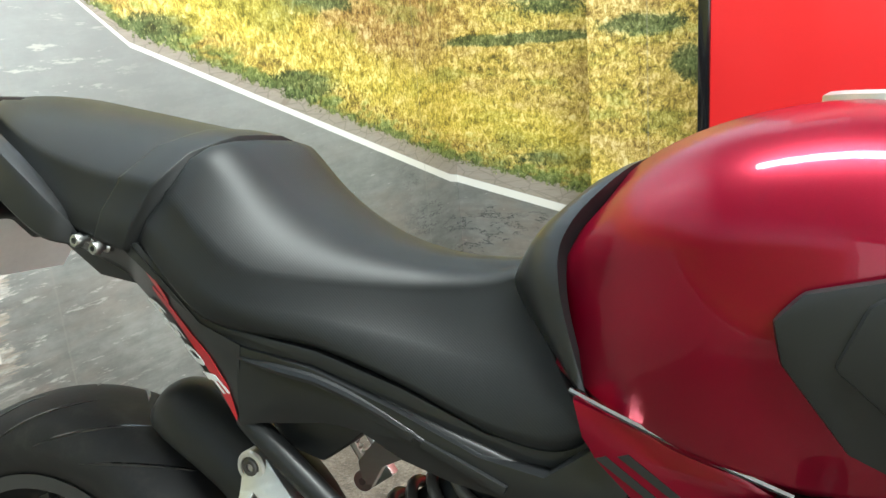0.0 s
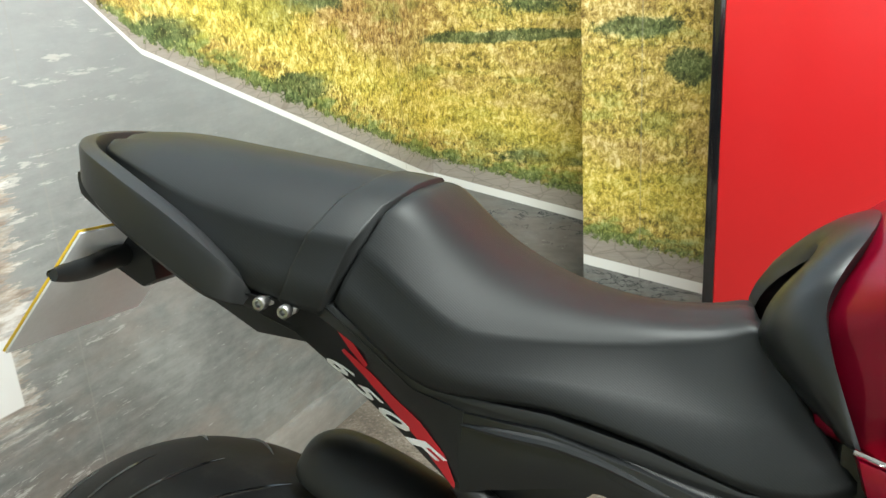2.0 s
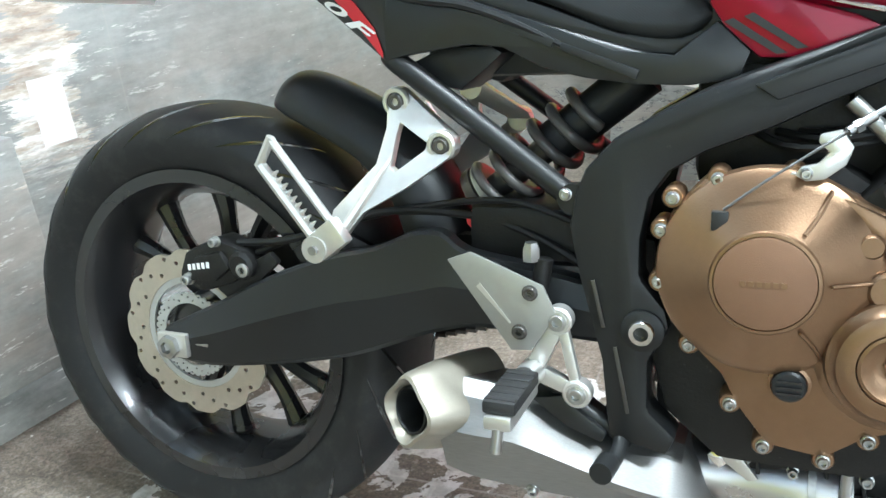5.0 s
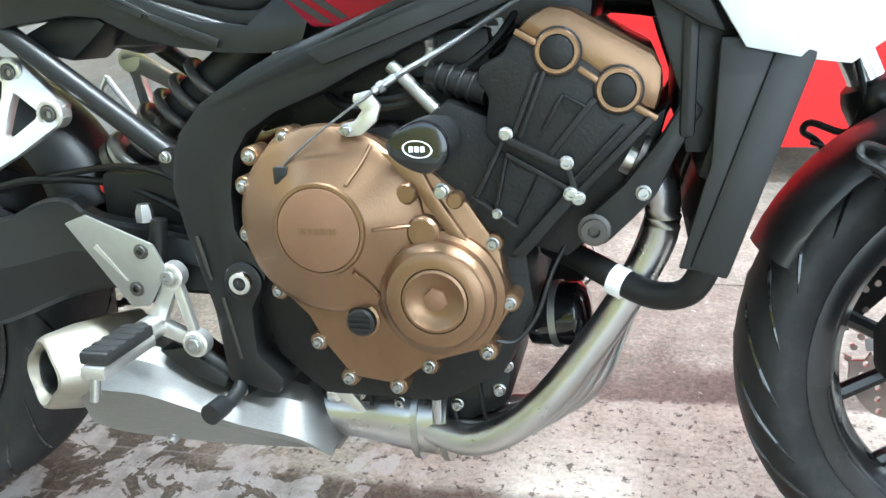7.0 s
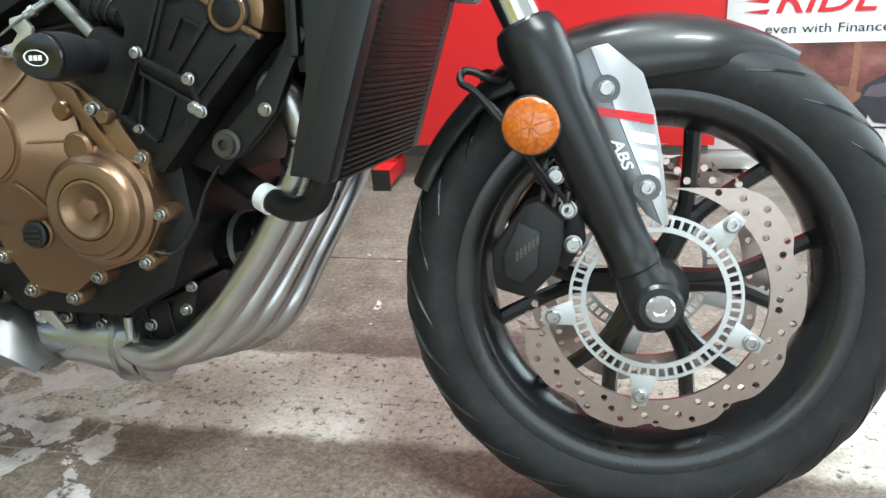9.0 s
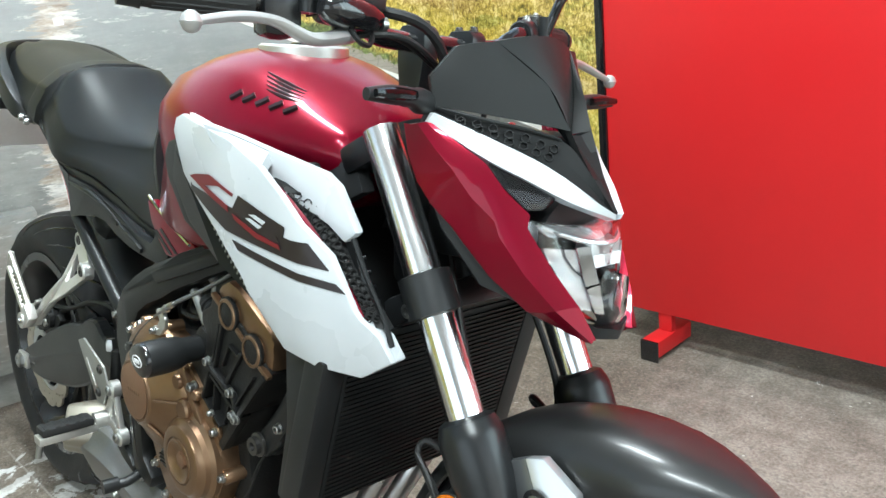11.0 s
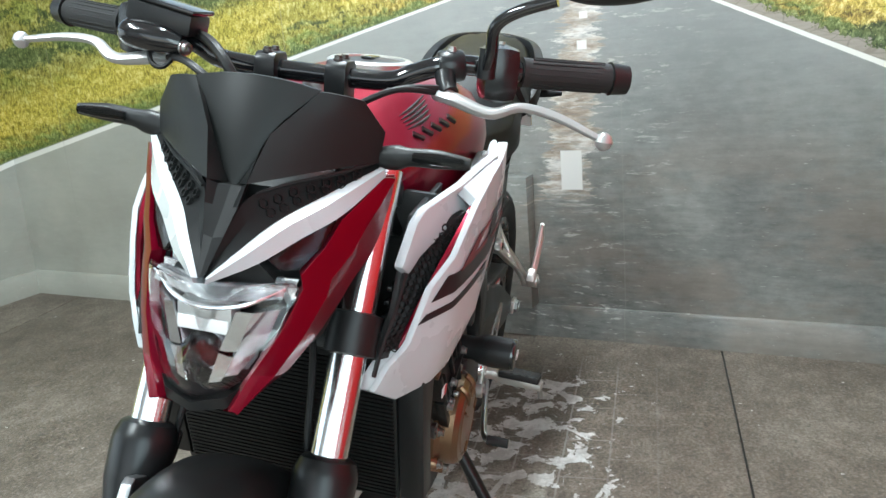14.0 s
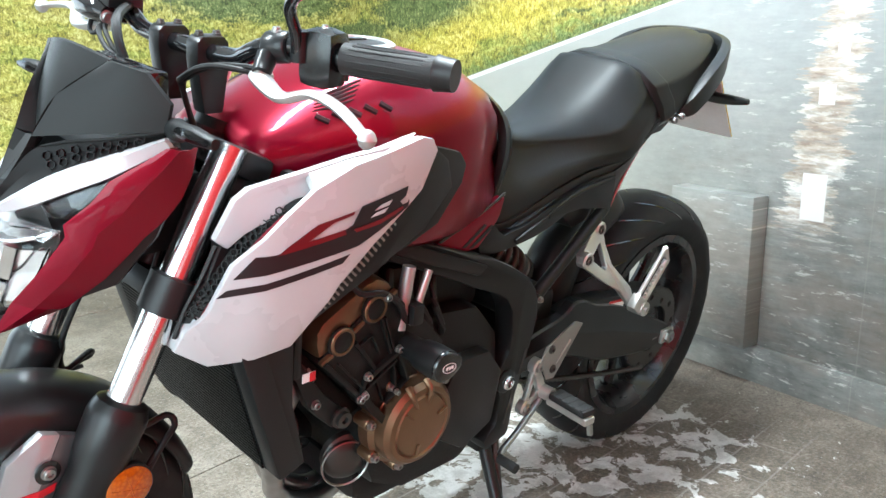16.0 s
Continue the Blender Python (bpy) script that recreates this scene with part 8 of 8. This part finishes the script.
crest = [(1.291, 0.064, 0.969), (1.331, 0.031, 0.929), (1.354, 0.0195, 0.884)]
rows = []
for v in np.linspace(0, 1, 7):
    edge_y = 0.060 * (1 - v) ** 0.85 + 0.004
    row = []
    for q in np.linspace(-1, 1, 9):
        row.append((1.305 + 0.035 * v + 0.004 * math.sin(math.pi * v) - (0.015 - 0.013 * v) * q * q, edge_y * q, 0.979 - 0.100 * v - 0.009 * q * q * (1 - v)))
    rows.append(row)
screen = part("fly_screen", sheet(rows, 0.006), VISOR, bike, "matt black fly screen", TURN, sharp=40)
for s in SIDES:
    out = (0.006, s * 0.004, 0.002)
    ends = [[crest[0], (1.270, 0.102, 0.963)], [crest[1], (1.254, 0.122, 0.933)], [crest[2], (1.259, 0.120, 0.904)]]
    wing_rows = []
    for v in np.linspace(0, 1, 7):
        k = 0 if v < 0.5 else 1
        u = v * 2 - k
        c, t = between(ends[k][0], ends[k + 1][0], u), between(ends[k][1], ends[k + 1][1], u)
        c, t = mirrored([c, t], s)
        wing_rows.append([between(c, t, q, tuple(o * 2.6 * q * (1 - q) for o in out)) for q in (0.0, 0.2, 0.4, 0.6, 0.8, 0.94, 1.0)])
    part("screen_wing", sheet(wing_rows, 0.005), VISOR, screen, turn=TURN, sharp=30)
    # the step from the middle panel up to the crest of the wing
    step_in = [(1.2885, 0.062, 0.968), (1.3215, 0.0345, 0.930), (1.339, 0.006, 0.880)]
    part("screen_step", sheet([mirrored([p, q], s) for p, q in zip(spline(crest, 4), spline(step_in, 4))], 0.004), NOSE_BLACK, screen, turn=TURN, sharp=30)
    # nose band under the wing and the white cowl below it: strips between three edge lines from the tail end to the nose tip
    edge = [spline(mirrored(pts, s), 4) for pts in (
        [(1.256, 0.119, 0.904), (1.300, 0.079, 0.891), (1.347, 0.026, 0.875), (1.373, 0.0125, 0.846), (1.399, 0.0035, 0.808)],
        [(1.262, 0.121, 0.898), (1.308, 0.081, 0.873), (1.344, 0.048, 0.851), (1.372, 0.027, 0.830), (1.401, 0.003, 0.803)],
        [(1.258, 0.1275, 0.889), (1.308, 0.101, 0.857), (1.340, 0.071, 0.836), (1.374, 0.041, 0.815), (1.404, 0.005, 0.799)])]
    part("nose_band", sheet([[tuple(p) for p in edge[0]], [tuple((p + q) / 2 - np.array((0.003, s * 0.002, 0.0))) for p, q in zip(edge[0], edge[1])], [tuple(p) for p in edge[1]]], 0.005), NOSE_BLACK, screen, "black ribbed nose band", TURN, sharp=25)
    part("band_lip", tube([tuple(p + np.array((0.001, s * 0.001, 0.0))) for p in edge[0][:9:2]], [0.0012, 0.0022, 0.0022, 0.0022, 0.0014], 6, 3), VISOR, screen, turn=TURN)
    # honeycomb louvres in the band
    for k in range(7):
        for j in range(2):
            p, q = Vector(edge[0][2 + k]), Vector(edge[1][2 + k])
            c = p.lerp(q, 0.36 + 0.34 * j + 0.05 * (k % 2)) + Vector((0.0, s * 0.0006, 0.0))
            part("louvre", lathe([(0.0052, -0.003), (0.0052, 0.0008), (0.0040, 0.0008), (0.0040, -0.003)], c, (0.62, s * 0.62, 0.35), 6, caps=False), NOSE_BLACK, screen, turn=TURN)
    part("nose_keel", sheet([mirrored([(1.343, 0.0, 0.879), (1.346, 0.012, 0.879), (1.354, 0.0195, 0.884)], s), mirrored([(1.357, 0.0, 0.862), (1.361, 0.010, 0.862), (1.364, 0.0165, 0.864)], s), mirrored([(1.380, 0.0, 0.836), (1.3795, 0.005, 0.837), (1.3785, 0.0100, 0.838)], s), mirrored([(1.404, 0.0, 0.805), (1.4025, 0.002, 0.805), (1.400, 0.0035, 0.807)], s)], 0.008), NOSE_BLACK, screen, turn=TURN, sharp=12)
    # white upper cowl with a crease along it
    part("white_cowl", sheet([[tuple(p - np.array((0.001, 0, 0))) for p in edge[1]], [tuple(p * 0.62 + q * 0.38 + np.array((0.0035, s * 0.0035, 0.003))) for p, q in zip(edge[1], edge[2])], [tuple(p) for p in edge[2]], [tuple(p - np.array((0.010, s * 0.006, 0.003))) for p in edge[2]]], 0.006), WHITE, bike, "pearl white nose cowl", TURN, sharp=18)
    # position lamp: a smoked slanted eye between the white and the red cowl
    eye = [(1.313, 0.0985, 0.852), (1.340, 0.071, 0.834), (1.362, 0.054, 0.818), (1.356, 0.064, 0.806), (1.348, 0.074, 0.806), (1.330, 0.0895, 0.827)]
    part("position_lamp", slab(mirrored([(x - 0.003, y - 0.001, z) for x, y, z in eye], s), -s * 0.010, 0.002), SMOKE, bike, "smoked position lamp", TURN)
    part("lamp_backing", slab(mirrored([(x - 0.014, y - 0.012, z) for x, y, z in eye], s), -s * 0.006, 0.002), SILVERED, bike, turn=TURN)
    # red side cowl: pairs of inner and outer edge points from the tail end down to the tip
    pairs = [((1.262, 0.1265, 0.888), (1.230, 0.130, 0.886)), ((1.288, 0.1135, 0.869), (1.236, 0.129, 0.856)), ((1.311, 0.1005, 0.852), (1.246, 0.125, 0.828)), ((1.329, 0.0915, 0.827), (1.262, 0.120, 0.806)),
             ((1.351, 0.0765, 0.803), (1.282, 0.109, 0.784)), ((1.351, 0.0795, 0.790), (1.294, 0.103, 0.768)), ((1.376, 0.0675, 0.750), (1.318, 0.089, 0.736)), ((1.398, 0.0505, 0.715), (1.352, 0.070, 0.704)), ((1.410, 0.0350, 0.681), (1.404, 0.037, 0.678))]
    cowl_rows = []
    for inner_p, outer_p in pairs:
        p, q = mirrored([inner_p, outer_p], s)
        cowl_rows.append([(p[0] - 0.012, p[1] - s * 0.006, p[2]), p, between(p, q, 0.14, (0.001, s * 0.004, 0.001)), between(p, q, 0.42, (0.003, s * 0.0085, 0.0)), between(p, q, 0.70, (0.001, s * 0.0045, -0.001)), q, (q[0] - 0.004, q[1] - s * 0.012, q[2] - 0.003)])
    part("red_cowl", sheet(cowl_rows, 0.005), RED, bike, "candy red headlight side cowl", TURN, sharp=14)
    part("inner_cowl", sheet([mirrored([(1.235, 0.116, 0.850), (1.30, 0.090, 0.80)], s), mirrored([(1.262, 0.104, 0.780), (1.33, 0.078, 0.745)], s), mirrored([(1.30, 0.086, 0.725), (1.37, 0.058, 0.700)], s)], 0.004), BLACK, bike, turn=TURN)
    # turn signal
    sig = part("front_signal", tube([(1.250, s * 0.110, 0.905), (1.252, s * 0.135, 0.909), (1.256, s * 0.150, 0.912), (1.258, s * 0.180, 0.914), (1.260, s * 0.212, 0.914)], [0.010, 0.013, 0.0095, 0.0095, 0.006], 14, 5, flat=0.8), BLACK, bike, "slim black front turn signal", TURN)
    part("signal_lens", tube([(1.266, s * 0.155, 0.914), (1.268, s * 0.18, 0.915), (1.268, s * 0.207, 0.915)], [0.005, 0.006, 0.004], 8, 4), SMOKE, sig, turn=TURN)

# headlight bowl, lens and inner mirrors
outline = [(-0.072, 0.797), (0.0, 0.790), (0.072, 0.797), (0.070, 0.765), (0.056, 0.728), (0.030, 0.698), (0.0, 0.690), (-0.030, 0.698), (-0.056, 0.728), (-0.070, 0.765)]


def lens_ring(scale, x_off, lift=0.0):
    return [Vector((1.352 + x_off + 0.060 * (1 - (y / 0.085) ** 2) * (0.55 + (0.80 - z) * 4.2) * 0.9, y * scale, 0.748 + (z - 0.748) * scale + lift)) for y, z in [(float(q[0]), float(q[1])) for q in spline(outline + outline[:1], 4)[:-1]]]


bm = bmesh.new()
r_out = [lens_ring(1.0, 0.0), lens_ring(0.97, 0.006), lens_ring(0.72, 0.011), lens_ring(0.4, 0.014), lens_ring(0.08, 0.015)]
r_in = [[p - Vector((0.003, 0, 0)) for p in r] for r in reversed(r_out)]
skin(bm, r_out + r_in + [r_out[0]], caps=False)
lamp = part("headlight", lathe([(0.052, 0.0), (0.060, 0.03), (0.066, 0.06)], (1.290, 0, 0.755), (1, 0, -0.05), 28), BLACK, bike, "clear LED headlight with stacked mirrors", TURN)
part("headlight_lens", bm, CLEAR, lamp, "clear headlight lens", TURN, sharp=60)
part("headlight_back", sheet([[(1.338, -0.070, 0.794), (1.342, 0.0, 0.790), (1.338, 0.070, 0.794)], [(1.345, -0.062, 0.752), (1.348, 0.0, 0.750), (1.345, 0.062, 0.752)], [(1.368, -0.034, 0.706), (1.372, 0.0, 0.700), (1.368, 0.034, 0.706)]], 0.004), SILVERED, lamp, turn=TURN)
part("upper_mirror", sheet([[(1.352, -0.066, 0.792), (1.366, 0.0, 0.788), (1.352, 0.066, 0.792)], [(1.366, -0.064, 0.782), (1.386, 0.0, 0.776), (1.366, 0.064, 0.782)]], 0.004), SILVERED, lamp, turn=TURN)
part("light_guide", tube([(1.358, -0.064, 0.790), (1.385, -0.035, 0.778), (1.396, 0.0, 0.774), (1.385, 0.035, 0.778), (1.358, 0.064, 0.790)], 0.0025, 8, 5), SILVERED, lamp, "slim light guide bar", TURN)
for s in SIDES:
    part("side_mirror", sheet([[(1.360, s * 0.062, 0.770), (1.384, s * 0.036, 0.768)], [(1.366, s * 0.052, 0.738), (1.390, s * 0.026, 0.735)], [(1.386, s * 0.032, 0.708), (1.398, s * 0.012, 0.704)]], 0.004), SILVERED, lamp, turn=TURN)
    part("light_blade", sheet([[(1.386, s * 0.044, 0.772), (1.393, s * 0.031, 0.773)], [(1.392, s * 0.034, 0.735), (1.399, s * 0.019, 0.735)], [(1.398, s * 0.021, 0.704), (1.402, s * 0.010, 0.702)]], 0.003), CHROME, lamp, "bright upright light blade", TURN)
part("projector_box", block((1.372, -0.027, 0.749), (1.393, 0.027, 0.777), 0.003), RING_ALLOY, lamp, "grey lamp box", TURN)
part("projector_glass", block((1.3935, -0.025, 0.750), (1.3955, 0.025, 0.763), 0.0008), DECAL_WHITE, lamp, "pale lower lamp glass", TURN)
part("projector", lathe([(0.018, 0), (0.018, 0.01), (0.012, 0.014), (0.002, 0.016)], (1.388, 0, 0.732), (1, 0, -0.15), 24), SMOKE, lamp, turn=TURN)
part("chin", sheet([[(1.376, -0.058, 0.714), (1.406, -0.030, 0.692), (1.416, 0.0, 0.686), (1.406, 0.030, 0.692), (1.376, 0.058, 0.714)], [(1.368, -0.056, 0.698), (1.404, -0.030, 0.680), (1.414, 0.0, 0.676), (1.404, 0.030, 0.680), (1.368, 0.056, 0.698)]], 0.03), BLACK, bike, "black chin under the headlight", TURN, sharp=40)
part("lamp_stay", block((1.20, -0.07, 0.74), (1.32, 0.07, 0.88), 0.02), BLACK, bike, turn=TURN)
part("instrument", block((1.222, -0.068, 0.905), (1.246, 0.068, 0.956), 0.006), GLOSS, bike, "dark digital instrument panel", TURN)

# -- handlebar and controls --
bar_line = [(0, 0.972), (0.05, 0.972), (0.10, 0.975), (0.125, 0.986), (0.15, 0.996), (0.18, 1.001), (0.237, 0.999), (0.345, 1.002)]
line = [(1.157 - 0.37 * max(0, y - 0.145), y, z) for y, z in bar_line]
part("handlebar", tube([(x, -y, z) for x, y, z in line[:0:-1]] + line, 0.0112, 14, 5), GLOSS, bike, "black steel handlebar", TURN)
for s in SIDES:
    rise = [(1.142, 0.900), (1.136, 0.950), (1.136, 0.984), (1.143, 0.991), (1.172, 0.991), (1.179, 0.984), (1.179, 0.962), (1.168, 0.900)]
    cl = part("bar_riser", slab([(x, s * 0.041 - 0.0125, z) for x, z in rise], 0.025, 0.004), SATIN, bike, "black tapered handlebar riser", TURN)
    for x in (1.146, 1.169):
        part("clamp_bolt", bolt((x, s * 0.041, 0.991), 0.0045, (0, 0, 1), 0.004), DARK_STEEL, cl, turn=TURN)

    def on_bar(y, up=0.0, fwd=0.0, s=s):
        z = np.interp(y, [p[0] for p in bar_line], [p[1] for p in bar_line])
        return (1.157 - 0.37 * max(0, y - 0.145) + fwd, s * y, z + up)

    grip = part("grip", tube([on_bar(0.238), on_bar(0.246), on_bar(0.28), on_bar(0.334)], [0.017, 0.0162, 0.0158, 0.0165], 20, 5), GRIP, bike, "ribbed black rubber grip", TURN)
    for k in range(16):
        a = 2 * math.pi * k / 16
        part("grip_rib", tube([on_bar(0.250, 0.0162 * math.sin(a), 0.0162 * math.cos(a)), on_bar(0.328, 0.0160 * math.sin(a), 0.0160 * math.cos(a))], 0.0014, 5), GRIP, grip, turn=TURN)
    part("bar_end", tube([on_bar(0.335), on_bar(0.340), on_bar(0.354)], [0.019, 0.0178, 0.0165], 18, 3), BLACK, grip, turn=TURN)
    # switch housing
    hs = part("switch_housing", block((-0.026, -0.0215, -0.036), (0.022, 0.0215, 0.027), 0.016), GLOSS_SATIN, bike, "black switch housing", TURN @ Matrix.Translation(on_bar(0.214)) @ Matrix.Rotation(radians(20 * s), 4, "Z"))
    part("switch_box", block((-0.031, -0.017, -0.030), (-0.022, 0.017, 0.000), 0.003), BLACK, hs, turn=TURN @ Matrix.Translation(on_bar(0.214)) @ Matrix.Rotation(radians(20 * s), 4, "Z"))
    part("switch_button", block((-0.034, -0.010, 0.002), (-0.029, 0.008, 0.012), 0.002), RED_PLASTIC if s < 0 else GLOSS, hs, turn=TURN @ Matrix.Translation(on_bar(0.214)))
    part("housing_screw", bolt(on_bar(0.214, 0.026, 0.0), 0.0035, (0, 0, 1), 0.003), STEEL, hs, turn=TURN)
    pr = part("lever_perch", tube([on_bar(0.150), on_bar(0.152), on_bar(0.174), on_bar(0.176)], [0.013, 0.0172, 0.0172, 0.013], 20, 2), SATIN, bike, "black lever clamp", TURN)
    part("perch_arm", tube([on_bar(0.160, -0.008, 0.010), on_bar(0.164, -0.020, 0.020), on_bar(0.170, -0.028, 0.030)], [0.012, 0.011, 0.010], 12, 3), SATIN, pr, turn=TURN)
    part("perch_bolt", bolt(on_bar(0.163, 0.0165, 0.004), 0.0045, (0, 0, 1), 0.004), STEEL, pr, turn=TURN)
    lever = [(1.168, s * 0.158, 0.968), (1.180, s * 0.176, 0.966), (1.185, s * 0.216, 0.957), (1.172, s * 0.248, 0.966), (1.170, s * 0.288, 0.960), (1.179, s * 0.338, 0.943)]
    if s < 0:
        lever = [(x, y, z + 0.002 + 0.16 * max(0, -y - 0.19)) for x, y, z in lever]
    lv = part("lever", tube(lever, [0.0135, 0.0130, 0.0105, 0.0088, 0.0082, 0.0062], 12, 6, flat=0.60, up=(1, 0, 0)), LEVER_ALLOY, bike, "silver lever with ball end", TURN)
    part("lever_ball", lathe([(0.003, -0.0095), (0.0072, -0.0065), (0.0098, 0.0), (0.0072, 0.0065), (0.003, 0.0095)], lever[-1], (0, 0, 1), 16), LEVER_ALLOY, lv, turn=TURN)
    part("lever_pivot", bolt((1.176, s * 0.166, 0.974), 0.006, (0, 0, 1), 0.005), STEEL, lv, turn=TURN)
    # mirror
    if s > 0:
        stem, middle = [on_bar(0.203, 0.0, 0.022), (1.165, 0.207, 1.022), (1.176, 0.210, 1.046), (1.182, 0.232, 1.063), (1.188, 0.270, 1.078)], (1.194, 0.332, 1.106)
    else:
        stem, middle = [on_bar(0.196, 0.0, 0.012), on_bar(0.197, 0.06, 0.012), on_bar(0.200, 0.10, 0.010), on_bar(0.222, 0.122, 0.0), on_bar(0.262, 0.134, -0.006)], on_bar(0.325, 0.165, -0.02)
    mir = part("mirror", tube(stem, 0.0068, 10, 6), GLOSS, bike, "black stalked mirror", TURN)
    bm = lathe([(0.002, -0.016), (0.030, -0.013), (0.050, -0.004), (0.056, 0.006), (0.054, 0.010)], (0, 0, 0), (-1, 0, 0), 28)
    head = TURN @ Matrix.Translation(middle) @ Matrix.Rotation(radians(12 * s), 4, "X") @ Matrix.Diagonal((1, 1.25, 0.68 if s < 0 else 0.46, 1))
    part("mirror_shell", bm, SATIN, mir, turn=head)
    part("mirror_glass", lathe([(0.053, 0.0), (0.053, 0.0015), (0.002, 0.0016)], (-0.0098, 0, 0), (-1, 0, 0), 28), CHROME, mir, turn=head)
    part("mirror_base", tube([on_bar(0.203 if s > 0 else 0.196, -0.010, 0.018), on_bar(0.203 if s > 0 else 0.196, 0.022, 0.020)], 0.010, 12), SATIN, mir, turn=TURN)
    # cables sweeping down behind the screen
    for k in range(2):
        part("control_cable", tube([on_bar(0.162, -0.022 - 0.006 * k, 0.022), on_bar(0.12, -0.012, 0.042 + 0.008 * k), on_bar(0.08, -0.022, 0.050 + 0.008 * k), (1.195, s * 0.050, 0.93), (1.165, s * 0.055, 0.84), (1.13, s * 0.06, 0.76)], 0.0034, 8, 5), HOSE, bike, turn=TURN)
# brake fluid reservoir on the right
res = part("fluid_reservoir", block((-0.024, -0.039, -0.014), (0.024, 0.039, 0.010), 0.005), SATIN, bike, "black brake fluid reservoir", TURN @ Matrix.Translation((1.168, -0.160, 1.016)) @ Matrix.Rotation(radians(-10), 4, "X"))
part("reservoir_lid", block((-0.026, -0.041, 0.0105), (0.026, 0.041, 0.016), 0.002), GLOSS, res, turn=TURN @ Matrix.Translation((1.168, -0.160, 1.016)) @ Matrix.Rotation(radians(-10), 4, "X"))
part("brake_master", tube([(1.186, -0.204, 0.996), (1.188, -0.192, 0.994), (1.188, -0.154, 0.990), (1.188, -0.132, 0.987)], [0.010, 0.0165, 0.0165, 0.010], 16, 4), GLOSS, bike, "gloss black brake master cylinder", TURN)
part("banjo_bolt", bolt((1.190, -0.130, 0.984), 0.007, (0.2, 1, 0), 0.006), STEEL, bike, turn=TURN)
part("switch_loop", tube([(1.185, -0.175, 0.985), (1.196, -0.165, 0.965), (1.196, -0.150, 0.962), (1.188, -0.138, 0.980)], 0.003, 6, 5), HOSE, bike, turn=TURN)
part("throttle_cable", tube([(1.125, -0.175, 0.995), (1.16, -0.13, 1.0), (1.205, -0.08, 0.985), (1.205, -0.05, 0.93), (1.15, -0.06, 0.83)], 0.006, 8, 5), HOSE, bike, turn=TURN)
part("ignition_lock", lathe([(0.018, 0), (0.018, 0.03), (0.012, 0.034)], (1.12, 0.0, 0.935), (-0.43, 0, 0.9), 20), STEEL, bike, turn=TURN)
part("upper_trim", slab([(1.06, -0.09, 0.86), (1.13, -0.10, 0.85), (1.16, -0.11, 0.81), (1.10, -0.12, 0.78), (1.04, -0.13, 0.80)], 0.02, 0.004), BLACK, bike)
part("upper_trim", slab([(1.06, 0.07, 0.86), (1.13, 0.08, 0.85), (1.16, 0.09, 0.81), (1.10, 0.10, 0.78), (1.04, 0.11, 0.80)], 0.02, 0.004), BLACK, bike)
